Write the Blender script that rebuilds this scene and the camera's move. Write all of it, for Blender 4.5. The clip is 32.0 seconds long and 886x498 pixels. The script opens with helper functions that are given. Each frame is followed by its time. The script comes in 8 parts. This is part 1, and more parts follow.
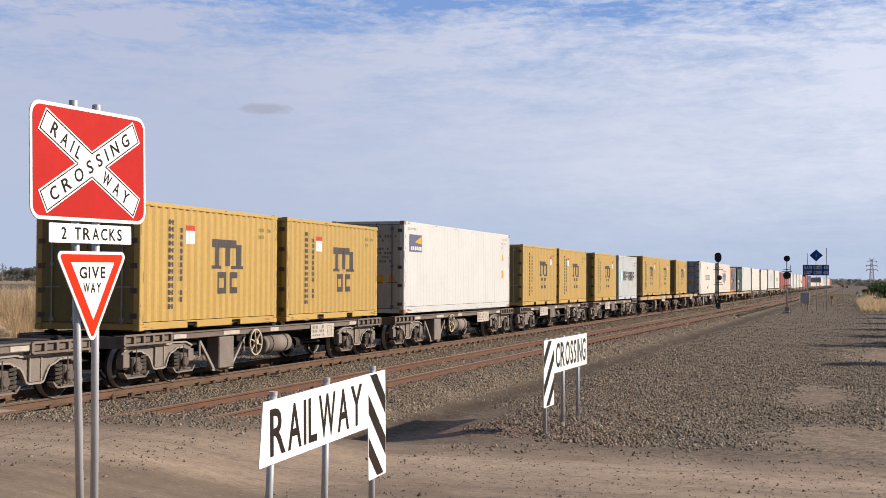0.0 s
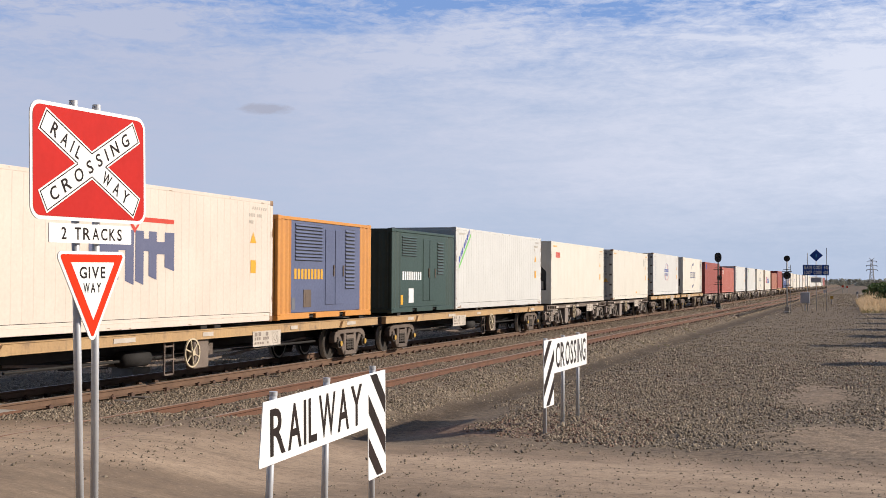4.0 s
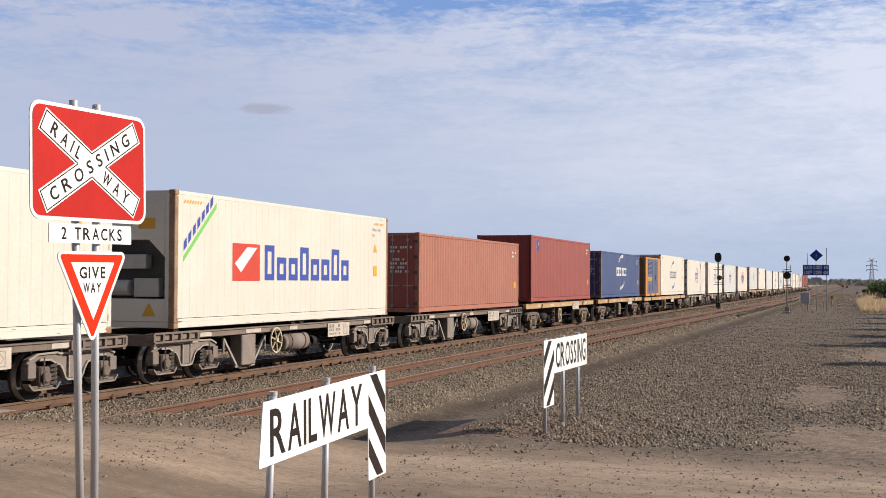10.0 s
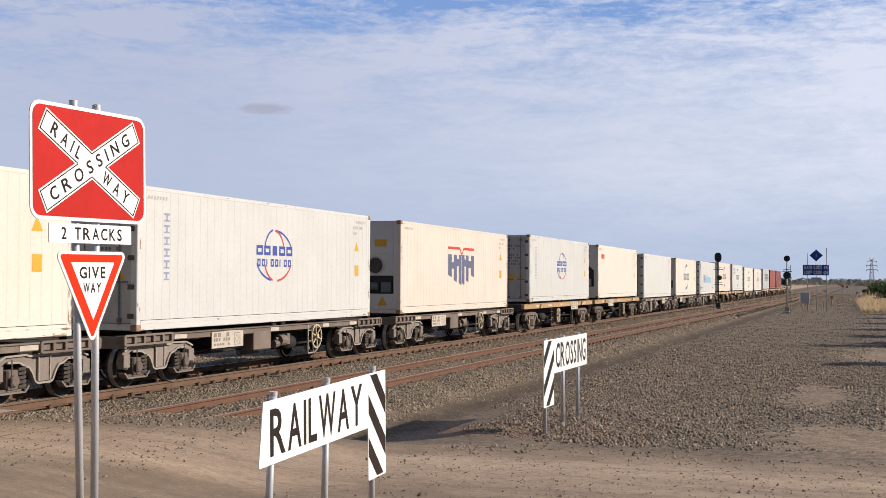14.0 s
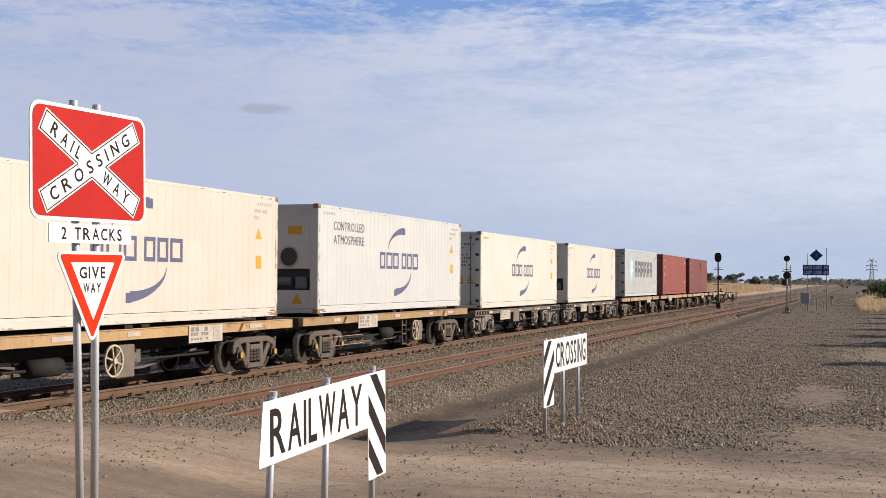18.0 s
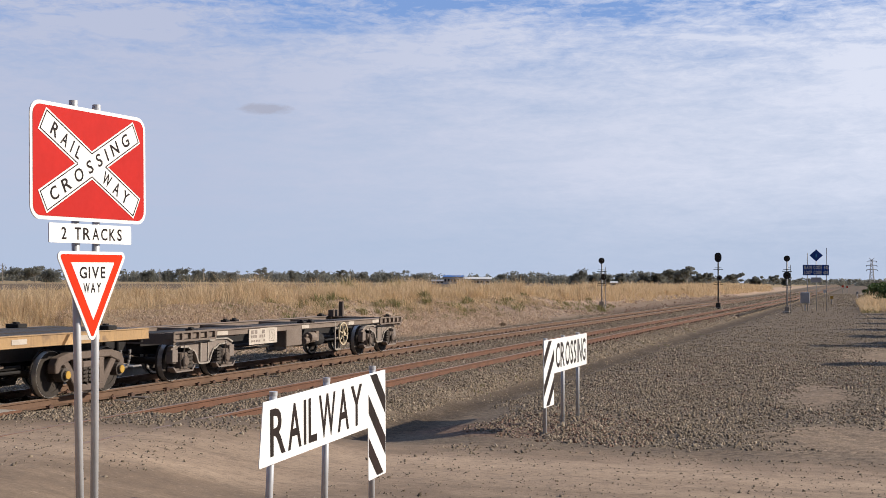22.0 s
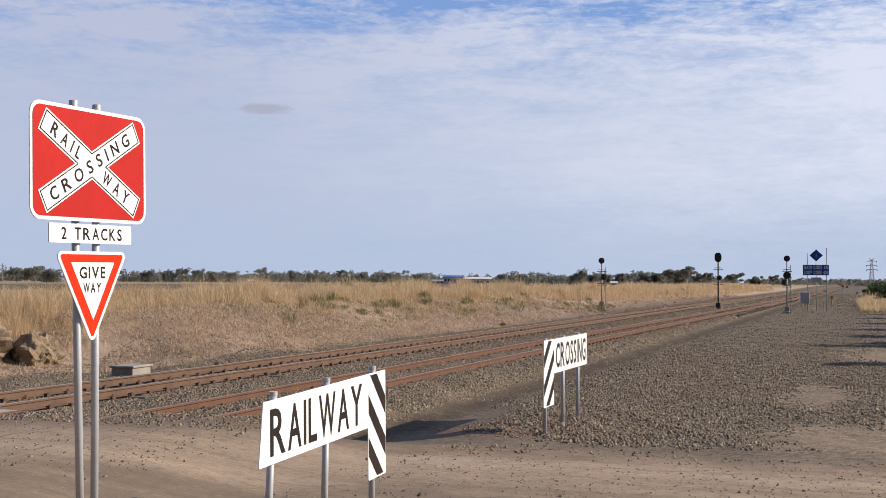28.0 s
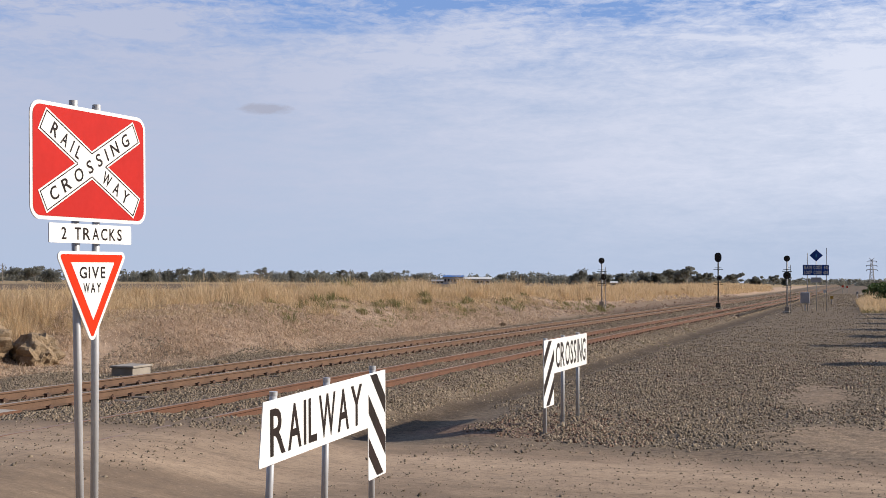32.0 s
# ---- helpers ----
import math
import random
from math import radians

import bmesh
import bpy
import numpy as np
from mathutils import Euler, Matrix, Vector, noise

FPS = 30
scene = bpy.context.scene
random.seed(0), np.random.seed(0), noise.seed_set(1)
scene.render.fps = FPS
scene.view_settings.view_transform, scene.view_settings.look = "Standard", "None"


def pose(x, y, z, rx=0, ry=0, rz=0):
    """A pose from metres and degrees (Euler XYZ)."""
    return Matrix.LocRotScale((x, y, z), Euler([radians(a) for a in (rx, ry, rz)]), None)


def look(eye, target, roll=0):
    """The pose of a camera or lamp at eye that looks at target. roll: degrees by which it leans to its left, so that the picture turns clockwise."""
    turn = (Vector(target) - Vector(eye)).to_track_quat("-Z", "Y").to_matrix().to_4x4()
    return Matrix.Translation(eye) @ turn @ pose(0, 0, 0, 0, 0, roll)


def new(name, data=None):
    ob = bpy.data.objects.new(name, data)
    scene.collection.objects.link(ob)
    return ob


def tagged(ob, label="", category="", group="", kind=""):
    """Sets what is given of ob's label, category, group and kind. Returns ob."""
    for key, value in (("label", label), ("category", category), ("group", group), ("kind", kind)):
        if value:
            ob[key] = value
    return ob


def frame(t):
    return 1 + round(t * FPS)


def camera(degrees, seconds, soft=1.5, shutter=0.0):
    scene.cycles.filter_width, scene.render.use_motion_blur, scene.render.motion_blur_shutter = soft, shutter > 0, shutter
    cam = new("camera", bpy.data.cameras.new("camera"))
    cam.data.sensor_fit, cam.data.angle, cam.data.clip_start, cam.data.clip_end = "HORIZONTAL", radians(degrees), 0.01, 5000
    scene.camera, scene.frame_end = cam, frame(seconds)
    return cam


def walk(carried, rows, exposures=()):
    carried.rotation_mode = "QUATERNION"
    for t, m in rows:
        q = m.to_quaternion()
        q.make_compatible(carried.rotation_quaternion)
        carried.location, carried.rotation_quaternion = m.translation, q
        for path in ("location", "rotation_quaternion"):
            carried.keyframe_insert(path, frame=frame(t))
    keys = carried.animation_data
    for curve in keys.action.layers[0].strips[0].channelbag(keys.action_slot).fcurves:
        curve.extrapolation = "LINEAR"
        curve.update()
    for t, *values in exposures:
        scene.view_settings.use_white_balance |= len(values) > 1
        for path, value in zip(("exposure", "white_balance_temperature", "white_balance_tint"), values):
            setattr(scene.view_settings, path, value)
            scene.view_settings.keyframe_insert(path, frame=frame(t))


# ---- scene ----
# ---------------------------------------------------------------- camera
# x to the right of the rails, y along the rails away from the eye, z = 0 on the rail heads.
cam = camera(39.217, 32.0, soft=0.55, shutter=0.03)
EYE = Vector((0.0, 0.0, 2.142))
AHEAD = Vector((-0.31917, 0.94734, 0.025931))
STAND = look(EYE, EYE + AHEAD * 100.0, 0.2857)
walk(cam, [(0.0, STAND), (32.0, STAND)], exposures=[(0.0, 0.0, 6500.0, 13.0), (32.0, 0.0, 6500.0, 13.0)])

# ---------------------------------------------------------------- light
SUN_ELEVATION = radians(27.0)
SUN_X, SUN_Y = 0.93, 0.367          # the way on the ground towards the sun

sun_data = bpy.data.lights.new("sun", "SUN")
sun_data.energy, sun_data.angle, sun_data.color = 5.5, radians(0.53), (1.0, 0.915, 0.775)
sun = new("sun", sun_data)
sun.matrix_world = look((SUN_X * 60, SUN_Y * 60, 60 * math.tan(SUN_ELEVATION)), (0, 0, 0))

world = bpy.data.worlds.new("sky")
scene.world = world
world.use_nodes = True


SCRAP = (-0.4467, 0.8844, 0.1356)           # the way to the one small grey cloud


def sky_nodes():
    nt = world.node_tree
    nodes, links = nt.nodes, nt.links
    nodes.clear()
    out = nodes.new("ShaderNodeOutputWorld")
    bg = nodes.new("ShaderNodeBackground")
    sky = nodes.new("ShaderNodeTexSky")
    sky.sky_type, sky.sun_disc = "NISHITA", False
    sky.sun_elevation, sky.sun_rotation = SUN_ELEVATION, math.atan2(SUN_X, SUN_Y)
    sky.air_density, sky.dust_density, sky.ozone_density = 1.0, 0.6, 1.6
    co = nodes.new("ShaderNodeTexCoord")
    sep = nodes.new("ShaderNodeSeparateXYZ")
    links.new(co.outputs["Generated"], sep.inputs[0])

    def mth(op, a, b=None, clamp=False):
        n = nodes.new("ShaderNodeMath")
        n.operation, n.use_clamp = op, clamp
        for i, v in enumerate((a, b)):
            if v is None:
                continue
            if isinstance(v, (int, float)):
                n.inputs[i].default_value = v
            else:
                links.new(v, n.inputs[i])
        return n.outputs[0]

    up = mth("MAXIMUM", sep.outputs[2], 0.0)

    def fbm(freq, detail, rough, turn, off, distort=0.2):
        mp = nodes.new("ShaderNodeMapping")
        mp.inputs["Rotation"].default_value = (0, radians(turn), 0)
        mp.inputs["Scale"].default_value = freq
        mp.inputs["Location"].default_value = off
        links.new(co.outputs["Generated"], mp.inputs[0])
        n = nodes.new("ShaderNodeTexNoise")
        n.inputs["Scale"].default_value, n.inputs["Detail"].default_value = 1.0, detail
        n.inputs["Roughness"].default_value = rough
        n.inputs["Distortion"].default_value = distort
        links.new(mp.outputs[0], n.inputs["Vector"])
        return n.outputs[0]

    def ramp_of(v, stops):
        ramp = nodes.new("ShaderNodeValToRGB")
        cr = ramp.color_ramp
        cr.elements[0].position, cr.elements[0].color = stops[0][0], (*[stops[0][1]] * 3, 1)
        cr.elements[1].position, cr.elements[1].color = stops[-1][0], (*[stops[-1][1]] * 3, 1)
        for pos, val in stops[1:-1]:
            cr.elements.new(pos).color = (val, val, val, 1)
        links.new(v, ramp.inputs[0])
        return ramp.outputs[0]

    def blend(f, a, b):
        m = nodes.new("ShaderNodeMix")
        m.data_type = "RGBA"
        for i, v in ((0, f), (6, a), (7, b)):
            if isinstance(v, tuple):
                m.inputs[i].default_value = (*v, 1)
            else:
                links.new(v, m.inputs[i])
        return m.outputs[2]

    broad = fbm((5, 5, 14), 3, 0.5, 3, (3.1, 1.2, 0.3))
    streak = fbm((13, 13, 75), 7, 0.6, 4, (0.4, 2.0, 1.0), 0.5)
    mottle = fbm((75, 75, 240), 6, 0.66, 8, (1.0, 5.0, 2.0), 0.5)
    # blue gaps high up, an almost closed thin sheet at middle height, clear pale air over the horizon
    blue = blend(ramp_of(up, ((0.0, 0.3), (0.1, 0.5), (0.2, 0.85), (1.0, 0.85))), sky.outputs[0], (1.95, 3.55, 7.2))
    low = blend(ramp_of(up, ((0.0, 1.0), (0.10, 0.95), (0.17, 0.45), (0.21, 0.05), (1.0, 0.05))), blue, (4.5, 5.5, 7.15))
    base = ramp_of(up, ((0.0, 0.12), (0.030, 0.14), (0.055, 0.42), (0.085, 0.72), (0.15, 0.86), (0.188, 0.78), (0.207, 0.50), (0.23, 0.20), (0.4, 0.3), (1.0, 0.25)))
    swing = ramp_of(up, ((0.0, 0.04), (0.04, 0.12), (0.07, 0.16), (0.15, 0.22), (0.19, 0.36), (0.22, 0.56), (1.0, 0.5)))
    grain = mth("ADD", mth("MULTIPLY", mth("SUBTRACT", streak, 0.5), 6.0), mth("ADD", mth("MULTIPLY", mth("SUBTRACT", mottle, 0.5), 3.6), mth("MULTIPLY", mth("SUBTRACT", broad, 0.5), 4.0)))
    # the cloud thins out to open blue away from the sun and overhead
    ahead = nodes.new("ShaderNodeMapRange")
    for k, v in enumerate((-0.5, 0.45, 0.35, 1.0)):
        ahead.inputs[k + 1].default_value = v
    links.new(mth("ADD", sep.outputs[1], mth("MULTIPLY", sep.outputs[0], 0.4)), ahead.inputs[0])
    dens = mth("MULTIPLY", mth("ADD", mth("MULTIPLY", grain, swing), base, True), ahead.outputs[0])
    east = nodes.new("ShaderNodeMapRange")
    for k, v in enumerate((-0.5, 0.0, 0.0, 1.0)):
        east.inputs[k + 1].default_value = v
    links.new(sep.outputs[0], east.inputs[0])
    cloud = blend(east.outputs[0], (4.95, 5.5, 7.0), (7.3, 7.85, 9.05))
    col = blend(mth("MULTIPLY", dens, 0.95), low, cloud)
    # one small grey scrap of cloud
    near = []
    for axis, wide in (((0.8893, 0.4572, 0.0), 0.027), ((-0.068, 0.12, 0.99), 0.0054)):
        d = nodes.new("ShaderNodeVectorMath")
        d.operation = "DOT_PRODUCT"
        d.inputs[1].default_value = axis
        links.new(co.outputs["Generated"], d.inputs[0])
        near.append((d.outputs["Value"], wide))
    here = Vector(SCRAP).normalized()
    far2 = None
    for (v, wide), axis in zip(near, ((0.8893, 0.4572, 0.0), (-0.068, 0.12, 0.99))):
        q = mth("DIVIDE", mth("SUBTRACT", v, here.dot(Vector(axis))), wide)
        q = mth("MULTIPLY", q, q)
        far2 = q if far2 is None else mth("ADD", far2, q)
    scrap = mth("MULTIPLY", mth("SUBTRACT", mth("ADD", 0.8, mth("MULTIPLY", mth("SUBTRACT", mottle, 0.5), 1.6)), far2, True), 1.7)
    front = mth("GREATER_THAN", sep.outputs[1], 0.3)
    col = blend(mth("MULTIPLY", scrap, front), col, (4.15, 4.5, 5.6))
    m = nodes.new("ShaderNodeMix")
    m.data_type, m.blend_type = "RGBA", "MULTIPLY"
    m.inputs[0].default_value = 1.0
    links.new(col, m.inputs[6])
    # the open sky behind is dimmer than the veil towards the light
    back = nodes.new("ShaderNodeMapRange")
    for k, v in enumerate((-0.7, 0.25, 0.26, 1.0)):
        back.inputs[k + 1].default_value = v
    links.new(sep.outputs[1], back.inputs[0])
    links.new(back.outputs[0], m.inputs[7])
    links.new(m.outputs[2], bg.inputs[0])
    bg.inputs[1].default_value = 0.10
    links.new(bg.outputs[0], out.inputs[0])


sky_nodes()


# ---------------------------------------------------------------- materials
def mat(name, a, b=None, rough=0.6, metal=0.0, scale=1.5, fine=25.0, mix=0.5, bump=0.15, streak=0.0, dirt=None, dirt_amount=0.0, vary=0.0, depth=0.01, spec=0.5):
    """A procedural surface: two colours by noise at two scales, runs down the face, dirt, fine relief."""
    m = bpy.data.materials.new(name)
    m.use_nodes = True
    nt = m.node_tree
    nodes, links = nt.nodes, nt.links
    p = nodes["Principled BSDF"]
    p.inputs["Roughness"].default_value, p.inputs["Metallic"].default_value = rough, metal
    p.inputs["Specular IOR Level"].default_value = spec
    b = b or tuple(c * 0.8 for c in a)
    co = nodes.new("ShaderNodeTexCoord")
    src = co.outputs["Object"]

    def noise_at(sc, detail=5, stretch=None, rgh=0.6):
        n = nodes.new("ShaderNodeTexNoise")
        n.inputs["Scale"].default_value, n.inputs["Detail"].default_value, n.inputs["Roughness"].default_value = sc, detail, rgh
        if stretch:
            mp = nodes.new("ShaderNodeMapping")
            mp.inputs["Scale"].default_value = stretch
            links.new(src, mp.inputs[0])
            links.new(mp.outputs[0], n.inputs["Vector"])
        else:
            links.new(src, n.inputs["Vector"])
        return n.outputs[0]

    def blend(fac, c1, c2):
        x = nodes.new("ShaderNodeMix")
        x.data_type = "RGBA"
        for i, v in ((0, fac), (6, c1), (7, c2)):
            if isinstance(v, tuple):
                x.inputs[i].default_value = (*v, 1)
            elif isinstance(v, (int, float)):
                x.inputs[i].default_value = v
            else:
                links.new(v, x.inputs[i])
        return x.outputs[2]

    def band(v, lo, hi, top=1.0):
        r = nodes.new("ShaderNodeMapRange")
        r.inputs[1].default_value, r.inputs[2].default_value, r.inputs[3].default_value, r.inputs[4].default_value = lo, hi, 0.0, top
        links.new(v, r.inputs[0])
        return r.outputs[0]

    big, small = noise_at(scale), noise_at(fine, 3)
    col = blend(band(big, 0.5 - 0.3 * mix, 0.5 + 0.3 * mix), a, b)
    col = blend(band(small, 0.35, 0.8, 0.45 * mix), col, tuple(c * 0.62 for c in b))
    if streak:
        run = noise_at(3.0, 4, (1.0, 6.0, 0.35))
        col = blend(band(run, 0.56, 0.74, streak), col, dirt or tuple(c * 0.45 for c in b))
    if dirt_amount:
        spot = noise_at(scale * 2.3, 6)
        col = blend(band(spot, 0.56, 0.68, dirt_amount), col, dirt or (0.09, 0.055, 0.035))
    if vary:
        info = nodes.new("ShaderNodeObjectInfo")
        hsv = nodes.new("ShaderNodeHueSaturation")
        links.new(band(info.outputs["Random"], 0.0, 1.0), hsv.inputs["Value"])
        r = [n for n in nodes if n.type == "MAP_RANGE"][-1]
        r.inputs[3].default_value, r.inputs[4].default_value = 1 - vary, 1 + vary
        links.new(col, hsv.inputs["Color"])
        col = hsv.outputs[0]
    links.new(col, p.inputs["Base Color"])
    rr = band(small, 0.2, 0.8)
    r = [n for n in nodes if n.type == "MAP_RANGE"][-1]
    r.inputs[3].default_value, r.inputs[4].default_value = max(0.05, rough - 0.1), min(1.0, rough + 0.1)
    links.new(rr, p.inputs["Roughness"])
    if bump:
        bp = nodes.new("ShaderNodeBump")
        bp.inputs["Strength"].default_value, bp.inputs["Distance"].default_value = bump, depth
        links.new(small, bp.inputs["Height"])
        links.new(bp.outputs[0], p.inputs["Normal"])
    return m


def island_mat(name, stops, rough=0.95, through_light=0.0, spec=0.2):
    """Loose stuff: each piece takes its own colour out of a ramp."""
    m = bpy.data.materials.new(name)
    m.use_nodes = True
    nodes, links = m.node_tree.nodes, m.node_tree.links
    p = nodes["Principled BSDF"]
    p.inputs["Roughness"].default_value = rough
    p.inputs["Specular IOR Level"].default_value = spec
    g = nodes.new("ShaderNodeNewGeometry")
    r = nodes.new("ShaderNodeValToRGB")
    r.color_ramp.elements[0].color, r.color_ramp.elements[1].color = (*stops[0], 1), (*stops[-1], 1)
    for i, c in enumerate(stops[1:-1]):
        r.color_ramp.elements.new((i + 1) / (len(stops) - 1)).color = (*c, 1)
    links.new(g.outputs["Random Per Island"], r.inputs[0])
    links.new(r.outputs[0], p.inputs["Base Color"])
    if through_light:
        tr = nodes.new("ShaderNodeBsdfTranslucent")
        links.new(r.outputs[0], tr.inputs[0])
        mx = nodes.new("ShaderNodeMixShader")
        mx.inputs[0].default_value = through_light
        links.new(p.outputs[0], mx.inputs[1])
        links.new(tr.outputs[0], mx.inputs[2])
        links.new(mx.outputs[0], nodes["Material Output"].inputs[0])
    return m


def ground_mat(name, zones, patches):
    """Earth whose patches follow the plan: zones of (mask, colour, colour), laid over one another."""
    m = bpy.data.materials.new(name)
    m.use_nodes = True
    nodes, links = m.node_tree.nodes, m.node_tree.links
    p = nodes["Principled BSDF"]
    p.inputs["Roughness"].default_value = 0.95
    p.inputs["Specular IOR Level"].default_value = 0.15
    g = nodes.new("ShaderNodeNewGeometry")
    sep = nodes.new("ShaderNodeSeparateXYZ")
    links.new(g.outputs["Position"], sep.inputs[0])

    def tex(sc, detail=6, stretch=(1, 1, 1), rgh=0.62):
        mp = nodes.new("ShaderNodeMapping")
        mp.inputs["Scale"].default_value = stretch
        links.new(g.outputs["Position"], mp.inputs[0])
        n = nodes.new("ShaderNodeTexNoise")
        n.inputs["Scale"].default_value, n.inputs["Detail"].default_value, n.inputs["Roughness"].default_value = sc, detail, rgh
        links.new(mp.outputs[0], n.inputs["Vector"])
        return n.outputs[0]

    def rng(v, lo, hi, a=0.0, b=1.0):
        r = nodes.new("ShaderNodeMapRange")
        for i, x in enumerate((lo, hi, a, b)):
            r.inputs[i + 1].default_value = x
        links.new(v, r.inputs[0])
        return r.outputs[0]

    def mul(a, b, op="MULTIPLY"):
        n = nodes.new("ShaderNodeMath")
        n.operation = op
        for i, v in enumerate((a, b)):
            if isinstance(v, (int, float)):
                n.inputs[i].default_value = v
            else:
                links.new(v, n.inputs[i])
        return n.outputs[0]

    def blend(f, a, b):
        x = nodes.new("ShaderNodeMix")
        x.data_type = "RGBA"
        for i, v in ((0, f), (6, a), (7, b)):
            if isinstance(v, tuple):
                x.inputs[i].default_value = (*v, 1)
            else:
                links.new(v, x.inputs[i])
        return x.outputs[2]

    grain, mid, wide = tex(34, 4), tex(4.5), tex(0.45)
    wob = tex(0.8, 4)
    col = None
    for axis, lo, hi, soft, c1, c2, stretch, amount in zones:
        patch = tex(0.9, 6, stretch)
        c = blend(rng(patch, 0.3, 0.7), c1, c2)
        if col is None:
            col = c
            continue
        v = sep.outputs[0 if axis == 2 else axis]
        if axis == 2:
            # the foot of the bank draws in to the rails past the crossing
            v = mul(v, mul(rng(sep.outputs[1], 30.0, 36.5, 0.0, -2.9), rng(sep.outputs[1], 80, 100, 0.0, 2.6), "ADD"), "ADD")
        if axis == 1:
            v = mul(v, rng(sep.outputs[0], -10.5, -5.5, 2.3, 0.0), "ADD")
        v = mul(v, mul(mul(wob, 0.5, "SUBTRACT"), soft * 2.2), "ADD")
        f = mul(rng(v, lo - soft * 0.5, lo + soft * 0.5), rng(v, hi - soft * 0.5, hi + soft * 0.5, 1.0, 0.0))
        col = blend(mul(f, amount), col, c)
    # bare trodden patches in the yard: centre, reach, how plain
    for cx, cy, rx, ry, amount, c1, c2 in patches:
        dx = mul(mul(sep.outputs[0], cx, "SUBTRACT"), 1.0 / rx)
        dy = mul(mul(sep.outputs[1], cy, "SUBTRACT"), 1.0 / ry)
        d2 = mul(mul(dx, dx), mul(dy, dy), "ADD")
        d2 = mul(d2, mul(mul(wob, 0.5, "SUBTRACT"), 2.6), "ADD")
        col = blend(rng(d2, 0.35, 1.25, amount, 0.0), col, blend(rng(mid, 0.3, 0.7), c1, c2))
    # dusty streaks that the traffic leaves along the road
    lane = tex(1.0, 5, (0.10, 2.6, 1))
    on_road = rng(mul(sep.outputs[1], rng(sep.outputs[0], -10.5, -5.5, 2.3, 0.0), "ADD"), 17.4, 18.6, 1.0, 0.0)
    col = blend(mul(on_road, rng(lane, 0.52, 0.72, 0.0, 0.42)), col, (0.45, 0.33, 0.222))
    col = blend(mul(on_road, rng(lane, 0.32, 0.46, 0.42, 0.0)), col, (0.18, 0.13, 0.09))
    crumb = tex(13, 5, (0.7, 1.5, 1), 0.7)
    col = blend(mul(on_road, rng(crumb, 0.50, 0.66, 0.0, 0.55)), col, (0.165, 0.118, 0.08))
    col = blend(mul(on_road, rng(crumb, 0.30, 0.42, 0.4, 0.0)), col, (0.47, 0.35, 0.24))
    col = blend(rng(mid, 0.46, 0.74, 0.0, 0.36), col, (0.11, 0.088, 0.068))
    col = blend(rng(grain, 0.5, 0.75, 0.0, 0.34), col, (0.085, 0.069, 0.055))
    # packed crushed stone on the railway land, cell by cell
    cell = nodes.new("ShaderNodeTexVoronoi")
    cell.inputs["Scale"].default_value = 15.0
    links.new(g.outputs["Position"], cell.inputs["Vector"])
    tone = nodes.new("ShaderNodeSeparateColor")
    links.new(cell.outputs["Color"], tone.inputs[0])
    open_land = mul(rng(sep.outputs[0], -20.6, -19.6), mul(rng(sep.outputs[0], 3.0, 5.0, 1.0, 0.0), rng(sep.outputs[1], 17.6, 19.0)))
    shade = blend(rng(tone.outputs[0], 0.0, 1.0), (0.55, 0.54, 0.53), (1.38, 1.36, 1.32))
    cells = nodes.new("ShaderNodeMix")
    cells.data_type, cells.blend_type = "RGBA", "MULTIPLY"
    links.new(mul(open_land, rng(wide, 0.35, 0.6, 0.95, 0.5)), cells.inputs[0])
    links.new(col, cells.inputs[6])
    links.new(shade, cells.inputs[7])
    col = cells.outputs[2]
    links.new(col, p.inputs["Base Color"])
    b1 = nodes.new("ShaderNodeBump")
    b1.inputs["Strength"].default_value, b1.inputs["Distance"].default_value = 0.26, 0.02
    links.new(mul(mul(grain, mul(mid, 1.5), "ADD"), mul(mul(cell.outputs["Distance"], open_land), -1.6), "ADD"), b1.inputs["Height"])
    links.new(b1.outputs[0], p.inputs["Normal"])
    return m


STONE = island_mat("ballast_stone", [(0.085, 0.066, 0.046), (0.235, 0.186, 0.13), (0.14, 0.109, 0.076), (0.35, 0.284, 0.202), (0.18, 0.13, 0.088), (0.265, 0.209, 0.147), (0.108, 0.084, 0.058), (0.208, 0.16, 0.111)])
RED_STONE = island_mat("rust_stained_stone", [(0.12, 0.072, 0.05), (0.20, 0.125, 0.09), (0.24, 0.18, 0.135), (0.15, 0.088, 0.062)])
DRY_GRASS = island_mat("dry_grass", [(0.50, 0.36, 0.205), (0.68, 0.52, 0.325), (0.60, 0.44, 0.26), (0.40, 0.285, 0.165), (0.74, 0.58, 0.39), (0.64, 0.475, 0.29)], 0.85, 0.45)
THATCH = island_mat("flattened_straw", [(0.50, 0.36, 0.25), (0.64, 0.485, 0.35), (0.38, 0.27, 0.185), (0.70, 0.55, 0.405), (0.26, 0.18, 0.12)], 0.9, 0.2)
GREEN_WEED = island_mat("green_weed", [(0.14, 0.15, 0.055), (0.21, 0.205, 0.085), (0.38, 0.29, 0.155), (0.16, 0.165, 0.065), (0.30, 0.245, 0.12)], 0.7, 0.3)
# Glaucous gum leaves of far trees, paled by thin haze put into the colour.
LEAF = island_mat("hazy_gum_leaf", [(0.175, 0.18, 0.153), (0.215, 0.218, 0.186), (0.26, 0.255, 0.217), (0.195, 0.197, 0.168)], 0.7, 0.5)
BUSH_LEAF = island_mat("shrub_leaf", [(0.05, 0.085, 0.025), (0.085, 0.13, 0.04), (0.12, 0.155, 0.05), (0.06, 0.085, 0.03)], 0.6, 0.2)
BARK = mat("bark", (0.40, 0.365, 0.32), (0.24, 0.21, 0.18), 0.9, scale=3)
